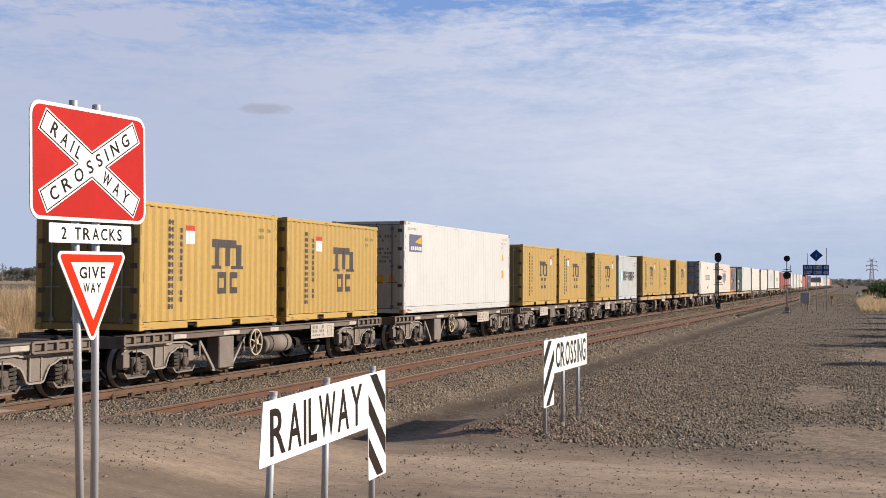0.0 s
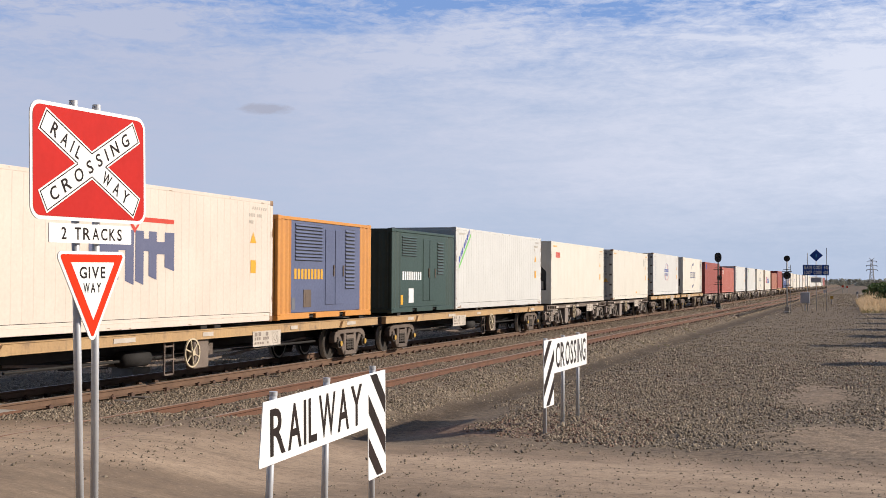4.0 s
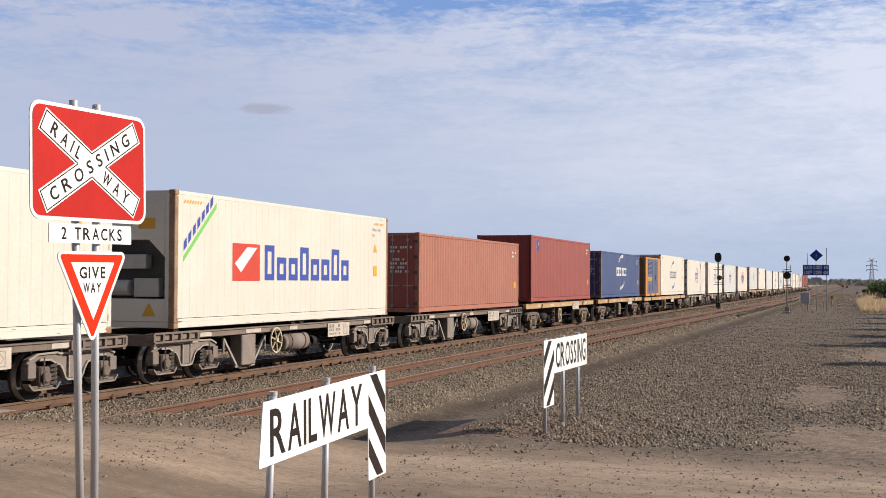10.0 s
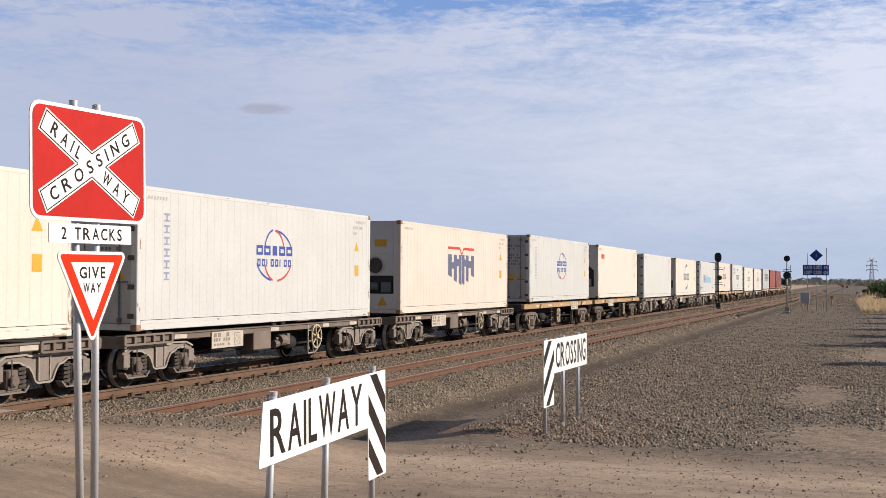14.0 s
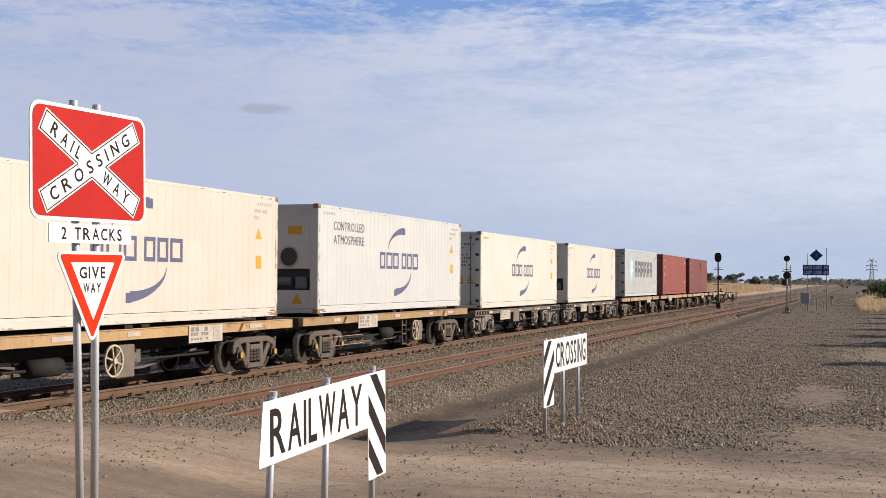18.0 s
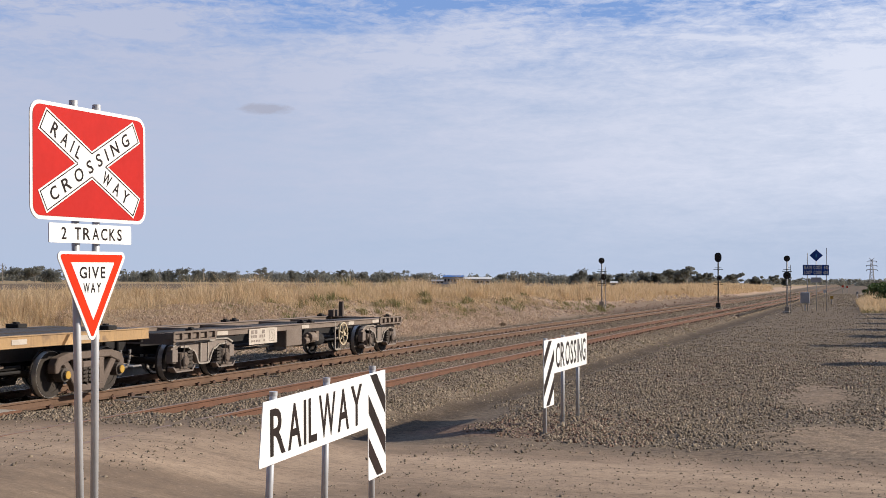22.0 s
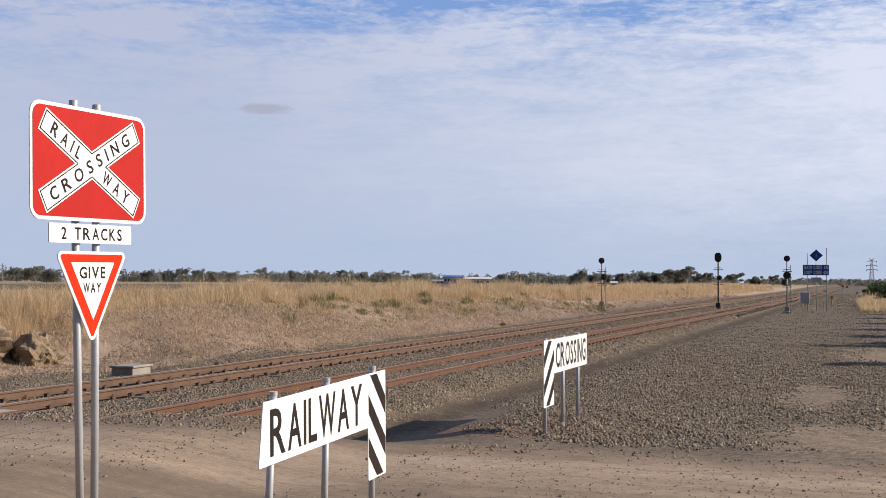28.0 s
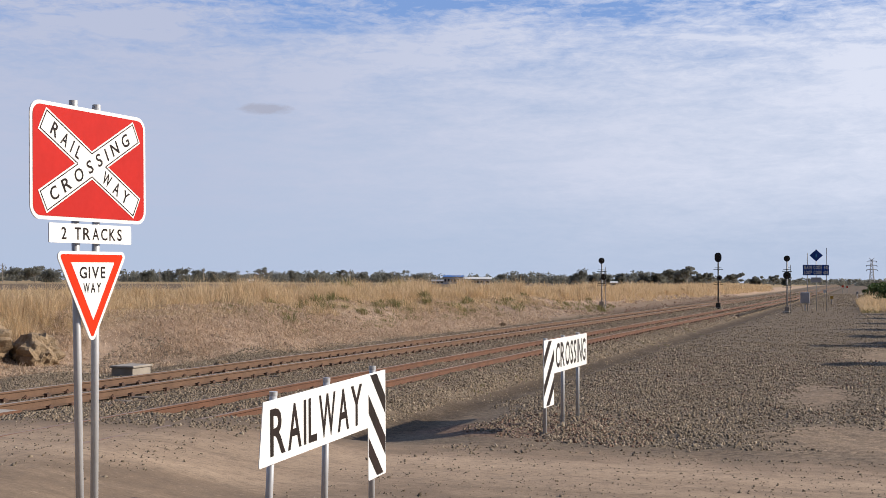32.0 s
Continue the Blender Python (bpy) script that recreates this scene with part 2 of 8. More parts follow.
MAIN_SIDE = mat("brown_rail", (0.175, 0.10, 0.06), (0.115, 0.066, 0.04), 0.85, 0.1, 2.0, 40, 0.6, 0.2)
RAIL_SIDE = mat("rusty_rail", (0.172, 0.080, 0.045), (0.115, 0.055, 0.033), 0.85, 0.1, 2.0, 40, 0.6, 0.2)
RAIL_TOP = mat("worn_rail_head", (0.40, 0.31, 0.245), (0.29, 0.215, 0.165), 0.45, 0.4, 0.8, 30, 0.5, 0.05)
LOOP_TOP = mat("rusted_rail_head", (0.30, 0.19, 0.125), (0.22, 0.14, 0.095), 0.55, 0.4, 0.8, 30, 0.5, 0.05)
CLIP = mat("rusty_clip", (0.135, 0.07, 0.043), (0.07, 0.042, 0.03), 0.85)
CONCRETE = mat("grey_concrete", (0.42, 0.37, 0.31), (0.29, 0.255, 0.21), 0.9, 0, 3, 40, 0.6, 0.25, vary=0.1)
TIMBER = mat("weathered_sleeper", (0.14, 0.115, 0.095), (0.09, 0.07, 0.055), 0.95, 0, 3, 30, 0.6, 0.3, vary=0.15)
ROCK = mat("basalt_boulder", (0.35, 0.25, 0.15), (0.17, 0.12, 0.072), 0.95, 0, 1.6, 14, 0.8, 0.9, depth=0.05)
GALV = mat("galvanised_steel", (0.60, 0.61, 0.625), (0.50, 0.51, 0.525), 0.45, 0.35, 3, 30, 0.5, 0.06)
SIGN_WHITE = mat("white_sign_sheet", (0.80, 0.80, 0.78), (0.76, 0.76, 0.74), 0.4, 0, 2, 20, 0.25, 0.02, spec=0.12)
SIGN_RED = mat("red_sign_sheet", (0.50, 0.022, 0.016), (0.455, 0.020, 0.015), 0.55, 0, 2, 20, 0.25, 0.02, spec=0.12)
SIGN_ORANGE = mat("vermilion_sign_sheet", (0.72, 0.030, 0.003), (0.68, 0.028, 0.003), 0.55, 0, 2, 20, 0.25, 0.02, spec=0.12)
SIGN_BLACK = mat("black_sign_sheet", (0.022, 0.017, 0.015), (0.03, 0.02, 0.018), 0.45, 0, 2, 20, 0.3, 0.02, spec=0.12)
SIGN_BACK = mat("bare_aluminium", (0.6, 0.6, 0.6), (0.5, 0.5, 0.5), 0.4, 0.9)
SIGN_BLUE = mat("blue_sign_sheet", (0.025, 0.08, 0.36), (0.03, 0.09, 0.33), 0.4, 0, 2, 20, 0.25, 0.02, spec=0.12)
SIGNAL_BLACK = mat("matt_black_paint", (0.02, 0.02, 0.021), (0.028, 0.027, 0.026), 0.7)
PALE_STEEL = mat("weathered_pale_steel", (0.50, 0.50, 0.52), (0.42, 0.42, 0.44), 0.6, 0.1)
GREY_STEEL = mat("grey_painted_steel", (0.40, 0.40, 0.41), (0.31, 0.31, 0.31), 0.55, 0.2)
LENS = mat("dark_lens", (0.03, 0.012, 0.012), (0.02, 0.01, 0.01), 0.1)

WAGON_GREY = mat("dusty_grey_wagon_paint", (0.225, 0.175, 0.138), (0.145, 0.108, 0.084), 0.8, 0.0, 1.4, 22, 0.8, 0.15, 0.35, vary=0.12)
WAGON_YELLOW = mat("dusty_yellow_wagon_paint", (0.52, 0.33, 0.145), (0.36, 0.225, 0.11), 0.75, 0, 1.0, 18, 0.9, 0.12, 0.6, (0.17, 0.11, 0.07), 0.75, 0.16)
BOGIE_GREY = mat("dusty_grey_casting", (0.275, 0.225, 0.19), (0.185, 0.148, 0.125), 0.85, 0.0, 2.2, 20, 0.8, 0.2, 0, None, 0, 0.12)
BOGIE_EDGE = mat("rubbed_grey_edge", (0.38, 0.34, 0.29), (0.29, 0.25, 0.21), 0.7, 0.1, 3, 25, 0.6, 0.1)
BOGIE_DARK = mat("dusty_brown_casting", (0.185, 0.142, 0.113), (0.11, 0.082, 0.065), 0.9, 0.1, 2.2, 20, 0.8, 0.2, 0, None, 0, 0.15)
# Greasy under-wagon steel, near black: the deep shade beneath is in the colour.
UNDER = mat("shaded_grease_steel", (0.020, 0.017, 0.015), (0.012, 0.010, 0.009), 0.85, 0.1)
WHEEL = mat("brown_wheel_steel", (0.055, 0.043, 0.034), (0.032, 0.025, 0.02), 0.8, 0.2, 3, 25)
TREAD = mat("bright_wheel_tread", (0.60, 0.57, 0.53), (0.44, 0.40, 0.35), 0.35, 0.35)
SPRING = mat("dusty_spring_steel", (0.105, 0.084, 0.068), (0.055, 0.044, 0.035), 0.8, 0.1)
CREAM = mat("cream_handwheel_paint", (0.62, 0.52, 0.35), (0.46, 0.37, 0.24), 0.65)
PLATE = mat("dusty_white_plate", (0.58, 0.51, 0.43), (0.44, 0.38, 0.31), 0.8, 0, 3, 30, 0.7)
PLATE_MARK = mat("faded_stencil", (0.20, 0.165, 0.14), (0.25, 0.2, 0.165), 0.8)
HOSE = mat("grey_rubber_hose", (0.20, 0.18, 0.165), (0.12, 0.11, 0.10), 0.7)
DECK = mat("dark_deck_steel", (0.052, 0.041, 0.034), (0.034, 0.028, 0.024), 0.85)
AXLE_YELLOW = mat("yellow_bearing_cap", (0.50, 0.30, 0.04), (0.36, 0.20, 0.03), 0.6)

C_YELLOW = mat("mustard_container_paint", (0.54, 0.345, 0.09), (0.49, 0.31, 0.08), 0.5, 0, 0.8, 14, 0.6, 0.05, 0.18, (0.26, 0.15, 0.05), 0.0, 0.05)
C_WHITE = mat("white_container_paint", (0.62, 0.61, 0.575), (0.57, 0.56, 0.525), 0.5, 0, 0.8, 14, 0.5, 0.04, 0.12, (0.45, 0.36, 0.26), 0.0, 0.05)
C_CREAM = mat("cream_container_paint", (0.695, 0.65, 0.56), (0.645, 0.60, 0.51), 0.5, 0, 0.8, 14, 0.5, 0.04, 0.14, (0.50, 0.36, 0.22), 0.0, 0.03)
C_PINK = mat("warm_ivory_container_paint", (0.70, 0.605, 0.515), (0.645, 0.55, 0.462), 0.5, 0, 0.8, 14, 0.5, 0.04, 0.12, (0.5, 0.34, 0.22), 0.0, 0.03)
C_RED = mat("oxide_red_container_paint", (0.335, 0.072, 0.055), (0.285, 0.060, 0.046), 0.55, 0, 0.8, 14, 0.6, 0.05, 0.22, (0.13, 0.05, 0.038), 0.0, 0.04)
C_MAROON = mat("dark_maroon_container_paint", (0.235, 0.060, 0.050), (0.195, 0.048, 0.041), 0.5, 0, 0.8, 14, 0.6, 0.05, 0.22, (0.11, 0.045, 0.036), 0.0, 0.04)
C_BRICK = mat("faded_brick_container_paint", (0.50, 0.145, 0.105), (0.42, 0.11, 0.08), 0.6, 0, 0.7, 14, 0.8, 0.05, 0.25, (0.30, 0.10, 0.075), 0.12, 0.04)
C_FADED = mat("sun_bleached_brown_red_paint", (0.43, 0.165, 0.105), (0.36, 0.13, 0.082), 0.6, 0, 0.7, 14, 0.8, 0.05, 0.3, (0.22, 0.09, 0.06), 0.15, 0.04)
# Mustard ends' shade put into the colour; also inks the mustard boxes' numbers.
C_OLIVE = mat("dull_olive_mustard_shade", (0.255, 0.19, 0.055), (0.20, 0.15, 0.045), 0.6, 0, 0.9, 14, 0.7, 0.05, 0.25, (0.12, 0.085, 0.04), 0.1, 0.05)
C_BLUE = mat("navy_container_paint", (0.052, 0.085, 0.215), (0.042, 0.07, 0.18), 0.5, 0, 0.8, 14, 0.6, 0.05, 0.18, (0.10, 0.10, 0.13), 0.0, 0.04)
C_PALEGREY = mat("pale_grey_container_paint", (0.55, 0.57, 0.57), (0.48, 0.49, 0.48), 0.55, 0, 0.8, 14, 0.7, 0.05, 0.45, (0.34, 0.215, 0.125), 0.34, 0.04)
C_ORANGE = mat("orange_container_paint", (0.62, 0.27, 0.055), (0.55, 0.23, 0.05), 0.5, 0, 0.8, 14, 0.6, 0.05, 0.2)
C_STEELBLUE = mat("steel_blue_panel_paint", (0.105, 0.125, 0.215), (0.085, 0.10, 0.175), 0.5, 0, 1, 14, 0.6, 0.05, 0.15)
C_GREEN = mat("bottle_green_container_paint", (0.032, 0.064, 0.052), (0.024, 0.05, 0.041), 0.5, 0, 1, 14, 0.6, 0.05, 0.2)
C_ENDGREY = mat("grey_reefer_end_paint", (0.48, 0.465, 0.42), (0.40, 0.385, 0.35), 0.5, 0, 0.8, 14, 0.6, 0.05, 0.3, (0.2, 0.17, 0.14))
C_ENDDARK = mat("pale_grey_door_end", (0.50, 0.50, 0.48), (0.42, 0.42, 0.40), 0.55, 0, 0.8, 14, 0.6, 0.05, 0.3, (0.12, 0.10, 0.085))
# Generators' orange ends browned: their shade is put into the colour.
C_ORANGE_SHADE = mat("brown_shaded_orange_end", (0.27, 0.145, 0.06), (0.18, 0.095, 0.045), 0.65, 0, 0.9, 14, 0.7, 0.05, 0.3, (0.10, 0.06, 0.035), 0.1)
RUSTY_POST = mat("chipped_corner_post", (0.40, 0.27, 0.16), (0.22, 0.12, 0.07), 0.8, 0, 3, 18, 0.8, 0.2)
CHIPPED = mat("rusted_chip", (0.38, 0.235, 0.13), (0.20, 0.115, 0.07), 0.85, 0, 6, 30, 0.9, 0.1)
CASTING = mat("dark_corner_casting", (0.15, 0.105, 0.075), (0.09, 0.065, 0.05), 0.8)
ROD = mat("galvanised_lock_rod", (0.38, 0.38, 0.37), (0.28, 0.27, 0.26), 0.5, 0.5)
BLACKISH = mat("dark_machinery", (0.03, 0.03, 0.032), (0.045, 0.044, 0.045), 0.6)
INK_BLACK = mat("black_marking", (0.045, 0.035, 0.035), (0.065, 0.05, 0.045), 0.6)
INK_NAVY = mat("navy_marking", (0.09, 0.10, 0.18), (0.11, 0.12, 0.2), 0.6)
INK_BLUE = mat("blue_marking", (0.028, 0.062, 0.33), (0.036, 0.07, 0.32), 0.6)
INK_SKY = mat("sky_blue_marking", (0.10, 0.48, 0.78), (0.13, 0.46, 0.72), 0.6)
INK_RED = mat("red_marking", (0.58, 0.045, 0.018), (0.52, 0.042, 0.018), 0.6)
INK_WHITE = mat("white_marking", (0.75, 0.75, 0.73), (0.66, 0.66, 0.64), 0.6)
INK_GREY = mat("grey_marking", (0.12, 0.125, 0.145), (0.16, 0.16, 0.175), 0.6)
INK_AMBER = mat("amber_sticker", (0.72, 0.36, 0.02), (0.66, 0.33, 0.02), 0.5)
INK_SLATE = mat("faded_blue_marking", (0.26, 0.29, 0.42), (0.32, 0.34, 0.45), 0.6)
INK_GREEN = mat("green_marking", (0.16, 0.55, 0.10), (0.18, 0.5, 0.1), 0.5)
INK_RUST = mat("rust_stain", (0.50, 0.30, 0.17), (0.42, 0.23, 0.12), 0.85)
INK_FAINT = mat("faint_stencil", (0.42, 0.38, 0.32), (0.48, 0.43, 0.36), 0.6)


# ---------------------------------------------------------------- building helpers
class Shape:
    """Gathers plain solids into one mesh."""

    def __init__(self):
        self.v, self.f = [], []

    def solid(self, pts, faces):
        n = len(self.v)
        self.v += [tuple(p) for p in pts]
        self.f += [tuple(i + n for i in f) for f in faces]
        return self

    def box(self, x0, x1, y0, y1, z0, z1):
        p = [(x, y, z) for x in (x0, x1) for y in (y0, y1) for z in (z0, z1)]
        return self.solid(p, [(0, 1, 3, 2), (4, 6, 7, 5), (0, 4, 5, 1), (2, 3, 7, 6), (0, 2, 6, 4), (1, 5, 7, 3)])

    def beam(self, a, b, w, h=None):
        """A square bar from a to b."""
        a, b = Vector(a), Vector(b)
        d = (b - a).normalized()
        s = d.cross(Vector((0, 0, 1)))
        s = s.normalized() if s.length > 1e-4 else Vector((1, 0, 0))
        u = s.cross(d)
        s, u = s * w / 2, u * (h or w) / 2
        p = [q + i * s + j * u for q in (a, b) for i, j in ((-1, -1), (1, -1), (1, 1), (-1, 1))]
        return self.solid(p, [(0, 1, 2, 3), (7, 6, 5, 4), (0, 4, 5, 1), (1, 5, 6, 2), (2, 6, 7, 3), (3, 7, 4, 0)])

    def tube(self, a, b, r, n=10, r2=None):
        a, b = Vector(a), Vector(b)
        d = (b - a).normalized()
        s = d.cross(Vector((0, 0, 1)) if abs(d.z) < 0.9 else Vector((1, 0, 0))).normalized()
        u = s.cross(d)
        r2 = r if r2 is None else r2
        p = []
        for q, rr in ((a, r), (b, r2)):
            p += [q + (s * math.cos(k * math.tau / n) + u * math.sin(k * math.tau / n)) * rr for k in range(n)]
        f = [(k, (k + 1) % n, n + (k + 1) % n, n + k) for k in range(n)]
        return self.solid(p, f + [tuple(range(n))[::-1], tuple(range(n, 2 * n))])

    def prism(self, poly, x0, x1):
        """A polygon of (y, z) drawn out along x."""
        n = len(poly)
        p = [(x0, y, z) for y, z in poly] + [(x1, y, z) for y, z in poly]
        f = [(k, (k + 1) % n, n + (k + 1) % n, n + k) for k in range(n)]
        return self.solid(p, f + [tuple(range(n))[::-1], tuple(range(n, 2 * n))])

    def ring(self, c, r, w, axis="x", n=24, thick=0.03, turn0=0.0, turn1=math.tau):
        """A band of a circle, square in section, round an axis."""
        c = Vector(c)
        full = abs(turn1 - turn0 - math.tau) < 1e-6
        k = n if full else n + 1
        p = []
        for i in range(k):
            t = turn0 + (turn1 - turn0) * i / n
            for rr, h in ((r - w / 2, -thick / 2), (r + w / 2, -thick / 2), (r + w / 2, thick / 2), (r - w / 2, thick / 2)):
                a, b = rr * math.cos(t), rr * math.sin(t)
                p.append(c + (Vector((h, a, b)) if axis == "x" else Vector((a, h, b)) if axis == "y" else Vector((a, b, h))))
        f = []
        for i in range(n):
            o, q = 4 * i, 4 * ((i + 1) % k)
            f += [(o + j, o + (j + 1) % 4, q + (j + 1) % 4, q + j) for j in range(4)]
        if not full:
            f += [(3, 2, 1, 0), (4 * n, 4 * n + 1, 4 * n + 2, 4 * n + 3)]
        return self.solid(p, f)

    def coil(self, c, r, h, turns, wire, n=7):
        """An upright spring, its wire drawn as a bent square bar."""
        steps = int(turns * n)
        base = len(self.v)
        for i in range(steps + 1):
            t = i / n * math.tau
            z = c[2] + h * i / steps
            for rr, dz in ((r - wire, -wire), (r + wire, -wire), (r + wire, wire), (r - wire, wire)):
                self.v.append((c[0] + rr * math.cos(t), c[1] + rr * math.sin(t), z + dz))
        for i in range(steps):
            o, q = base + 4 * i, base + 4 * i + 4
            self.f += [(o + j, o + (j + 1) % 4, q + (j + 1) % 4, q + j) for j in range(4)]
        return self

    def mesh(self, name, smooth=False, bevel=0.0):
        me = bpy.data.meshes.new(name)
        me.from_pydata(self.v, [], self.f)
        bm = bmesh.new()
        bm.from_mesh(me)
        bmesh.ops.recalc_face_normals(bm, faces=bm.faces)
        if bevel:
            sharp = [e for e in bm.edges if len(e.link_faces) == 2 and e.calc_face_angle(0) > 0.6]
            bmesh.ops.bevel(bm, geom=sharp, offset=bevel, segments=1, affect="EDGES", clamp_overlap=True)
        bm.to_mesh(me)
        bm.free()
        if smooth:
            me.polygons.foreach_set("use_smooth", [True] * len(me.polygons))
        me.update()
        return me


def sheet(name, verts, quads, smooth=False):
    """A mesh from arrays: corners, and faces of one size."""
    verts, quads = np.asarray(verts, np.float32), np.asarray(quads, np.int32)
    me = bpy.data.meshes.new(name)
    me.vertices.add(len(verts))
    me.vertices.foreach_set("co", verts.ravel())
    me.loops.add(quads.size)
    me.loops.foreach_set("vertex_index", quads.ravel())
    me.polygons.add(len(quads))
    me.polygons.foreach_set("loop_start", np.arange(0, quads.size, quads.shape[1], dtype=np.int32))
    if smooth:
        me.polygons.foreach_set("use_smooth", np.ones(len(quads), bool))
    me.update(calc_edges=True)
    return me


def put(name, mesh, material, parent=None, label="", at=None):
    """Links one mesh as an object of its own, painted with one material."""
    if isinstance(mesh, Shape):
        mesh = mesh.mesh(name)
    ob = new(name, mesh)
    if not mesh.materials:
        mesh.materials.append(material)
    elif mesh.materials[0] != material:
        ob.material_slots[0].link = "OBJECT"
        ob.material_slots[0].material = material
    if parent is not None:
        ob.parent = parent
    if at is not None:
        ob.matrix_basis = at
    if label:
        ob["label"] = label
    return ob


def part(name, mesh, material, parent, label="", at=None):
    return put(name, mesh, material, parent, label, at)


def root(name, m, label, category, group="", kind=""):
    ob = new(name)
    ob.empty_display_size = 0.3
    ob.matrix_basis = m
    return tagged(ob, label, category, group, kind)


ROAD_WIDTHS = {"R": 1.25, "W": 0.84, "A": 0.93, "S": 1.12, "Y": 1.05}     # road sign letters against the built-in font's


def glyph(ch, bold):
    """One flat letter in the built-in font, standing in x and z, its left edge and foot at zero: mesh, width, height."""
    cu = bpy.data.curves.new("letter", "FONT")
    cu.body, cu.offset, cu.resolution_u = ch, bold, 3
    tmp = new("letter", cu)
    bpy.context.view_layer.update()
    me = bpy.data.meshes.new_from_object(tmp.evaluated_get(bpy.context.evaluated_depsgraph_get()))
    bpy.data.objects.remove(tmp)
    n = len(me.vertices)
    co = np.empty(n * 3, np.float32)
    me.vertices.foreach_get("co", co)
    co = co.reshape(n, 3)
    lo, hi = co.min(0), co.max(0)
    me.vertices.foreach_set("co", np.stack([co[:, 0] - lo[0], np.zeros(n), co[:, 1] - lo[1]], 1).astype(np.float32).ravel())
    me.materials.clear()
    me.update()
    me["drawn"] = float(hi[0] - lo[0])
    return me, float(hi[0] - lo[0]) * ROAD_WIDTHS.get(ch, 1.0), float(hi[1] - lo[1])


def word(text, width, height, ink, parent, at, bold=0.02, gap=0.14):
    """A word fitted to a width and height round a pose; each letter is a part of its own."""
    made = [None if c == " " else glyph(c, bold) for c in text]
    total = sum(0.38 if g is None else g[1] for g in made) + gap * (len(text) - 1)
    sx, p = width / total, -width / 2
    for g in made:
        if g is None:
            p += (0.38 + gap) * sx
            continue
        me, w, h = g
        me.transform(Matrix.Diagonal((sx * w / me["drawn"], 1, height / h, 1)))
        part("letter", me, ink, parent, "", at @ pose(p, 0, -height / 2))
        p += (w + gap) * sx


def rounded(points, radius, n=5):
    """Rounds the corners of a polygon."""
    out = []
    k = len(points)
    for i in range(k):
        p0, p, p1 = (Vector((*points[j % k], 0)) for j in (i - 1, i, i + 1))
        a, b = (p0 - p).normalized(), (p1 - p).normalized()
        half = a.angle(b) / 2
        d = radius / math.tan(half)
        s, e = p + a * d, p + b * d
        c = p + (a + b).normalized() * radius / math.sin(half)
        a0 = math.atan2(s.y - c.y, s.x - c.x)
        turn = (math.atan2(e.y - c.y, e.x - c.x) - a0 + math.pi) % math.tau - math.pi
        for j in range(n + 1):
            t = a0 + turn * j / n
            out.append((c.x + radius * math.cos(t), c.y + radius * math.sin(t)))
    return out


def plate(poly, y0, y1):
    """A polygon of (x, z) given a thickness along y."""
    s = Shape()
    n = len(poly)
    p = [(x, y0, z) for x, z in poly] + [(x, y1, z) for x, z in poly]
    f = [(k, (k + 1) % n, n + (k + 1) % n, n + k) for k in range(n)]
    return s.solid(p, f + [tuple(range(n))[::-1], tuple(range(n, 2 * n))])


# ---------------------------------------------------------------- ground
def ease(v, a, b):
    t = np.clip((v - a) / (b - a), 0, 1)
    return t * t * (3 - 2 * t)


def wave(x, y, s):
    return np.sin(x * s * 1.3 + 1.7) * np.sin(y * s + 0.6) + 0.6 * np.sin(x * s * 2.9 + y * s * 1.7 + 2.0) + 0.35 * np.sin(x * s * 5.3 - y * s * 4.1)


def ground_z(x, y):
    x, y = np.asarray(x, float), np.asarray(y, float)
    near = 1 - ease(y, 29.5, 36.0)
    close = 2.9 * ease(y, 30.0, 36.5) - 2.6 * ease(y, 80, 100)
    bank = ease(-x, 19.7 - close + 0.25 * np.sin(y * 0.23) + 2.1 * near, 24.6 - 0.35 * close + 0.5 * np.sin(y * 0.11) + 1.2 * near)
    left = -0.185 - 0.15 * ease(-x, 16.6, 18.6) * (1 - close / 2.9) + 1.33 * bank
    right = -0.185 - 0.335 * ease(x, -8.95, -7.75) + 0.13 * ease(x, -7.6, -6.0)
    right = right + 0.055 * ease(-x, 8.9, 9.3) * (1 - ease(y, 30, 48))
    open_z = np.where(x < -12.6, left, right)
    # the stone lies a little under the sleepers' tops along both tracks
    open_z = open_z - 0.016 * (np.exp(-((x + 14.69) / 1.5) ** 6) + 0.7 * np.exp(-((x + 10.43 - 0.8 * ease(y, 35, 125)) / 1.4) ** 6))
    road_z = -0.36 + 0.364 * ease(-x, 6.1, 9.6) - 0.012 * ease(-x, 9.9, 10.6) - 0.07 * ease(-x, 12.3, 13.2) - 0.2 * ease(-x, 17.2, 21.0) + 1.1 * ease(-x, 24, 40)
    f = 1 - ease(y, 17.2 + 0.35 * np.sin(x * 0.9), 18.9 + 0.5 * np.sin(x * 0.7 + 1))
    z = open_z * (1 - f) + road_z * f
    rough = 0.018 * wave(x, y, 1.1) + 0.010 * wave(x + 9, y - 4, 3.2)
    near_rail = np.clip(np.minimum(np.abs(x + 10.43), np.abs(x + 14.69)) / 1.3, 0.12, 1)
    z = z + rough * near_rail * (1 - 0.6 * f) + 0.09 * bank * wave(x, y, 0.55)
    # wheel ruts along the road
    for yy, dd in ((15.9, 0.014), (14.4, 0.012), (12.2, 0.012)):
        z = z - f * dd * np.exp(-((y - yy - 0.25 * np.sin(x * 0.35)) / 0.22) ** 2) * (x > -8.5)
    far = ease(np.hypot(x, y), 220, 700)
    return z * (1 - far) + far * np.where(x < -15, 0.9, 0.0)


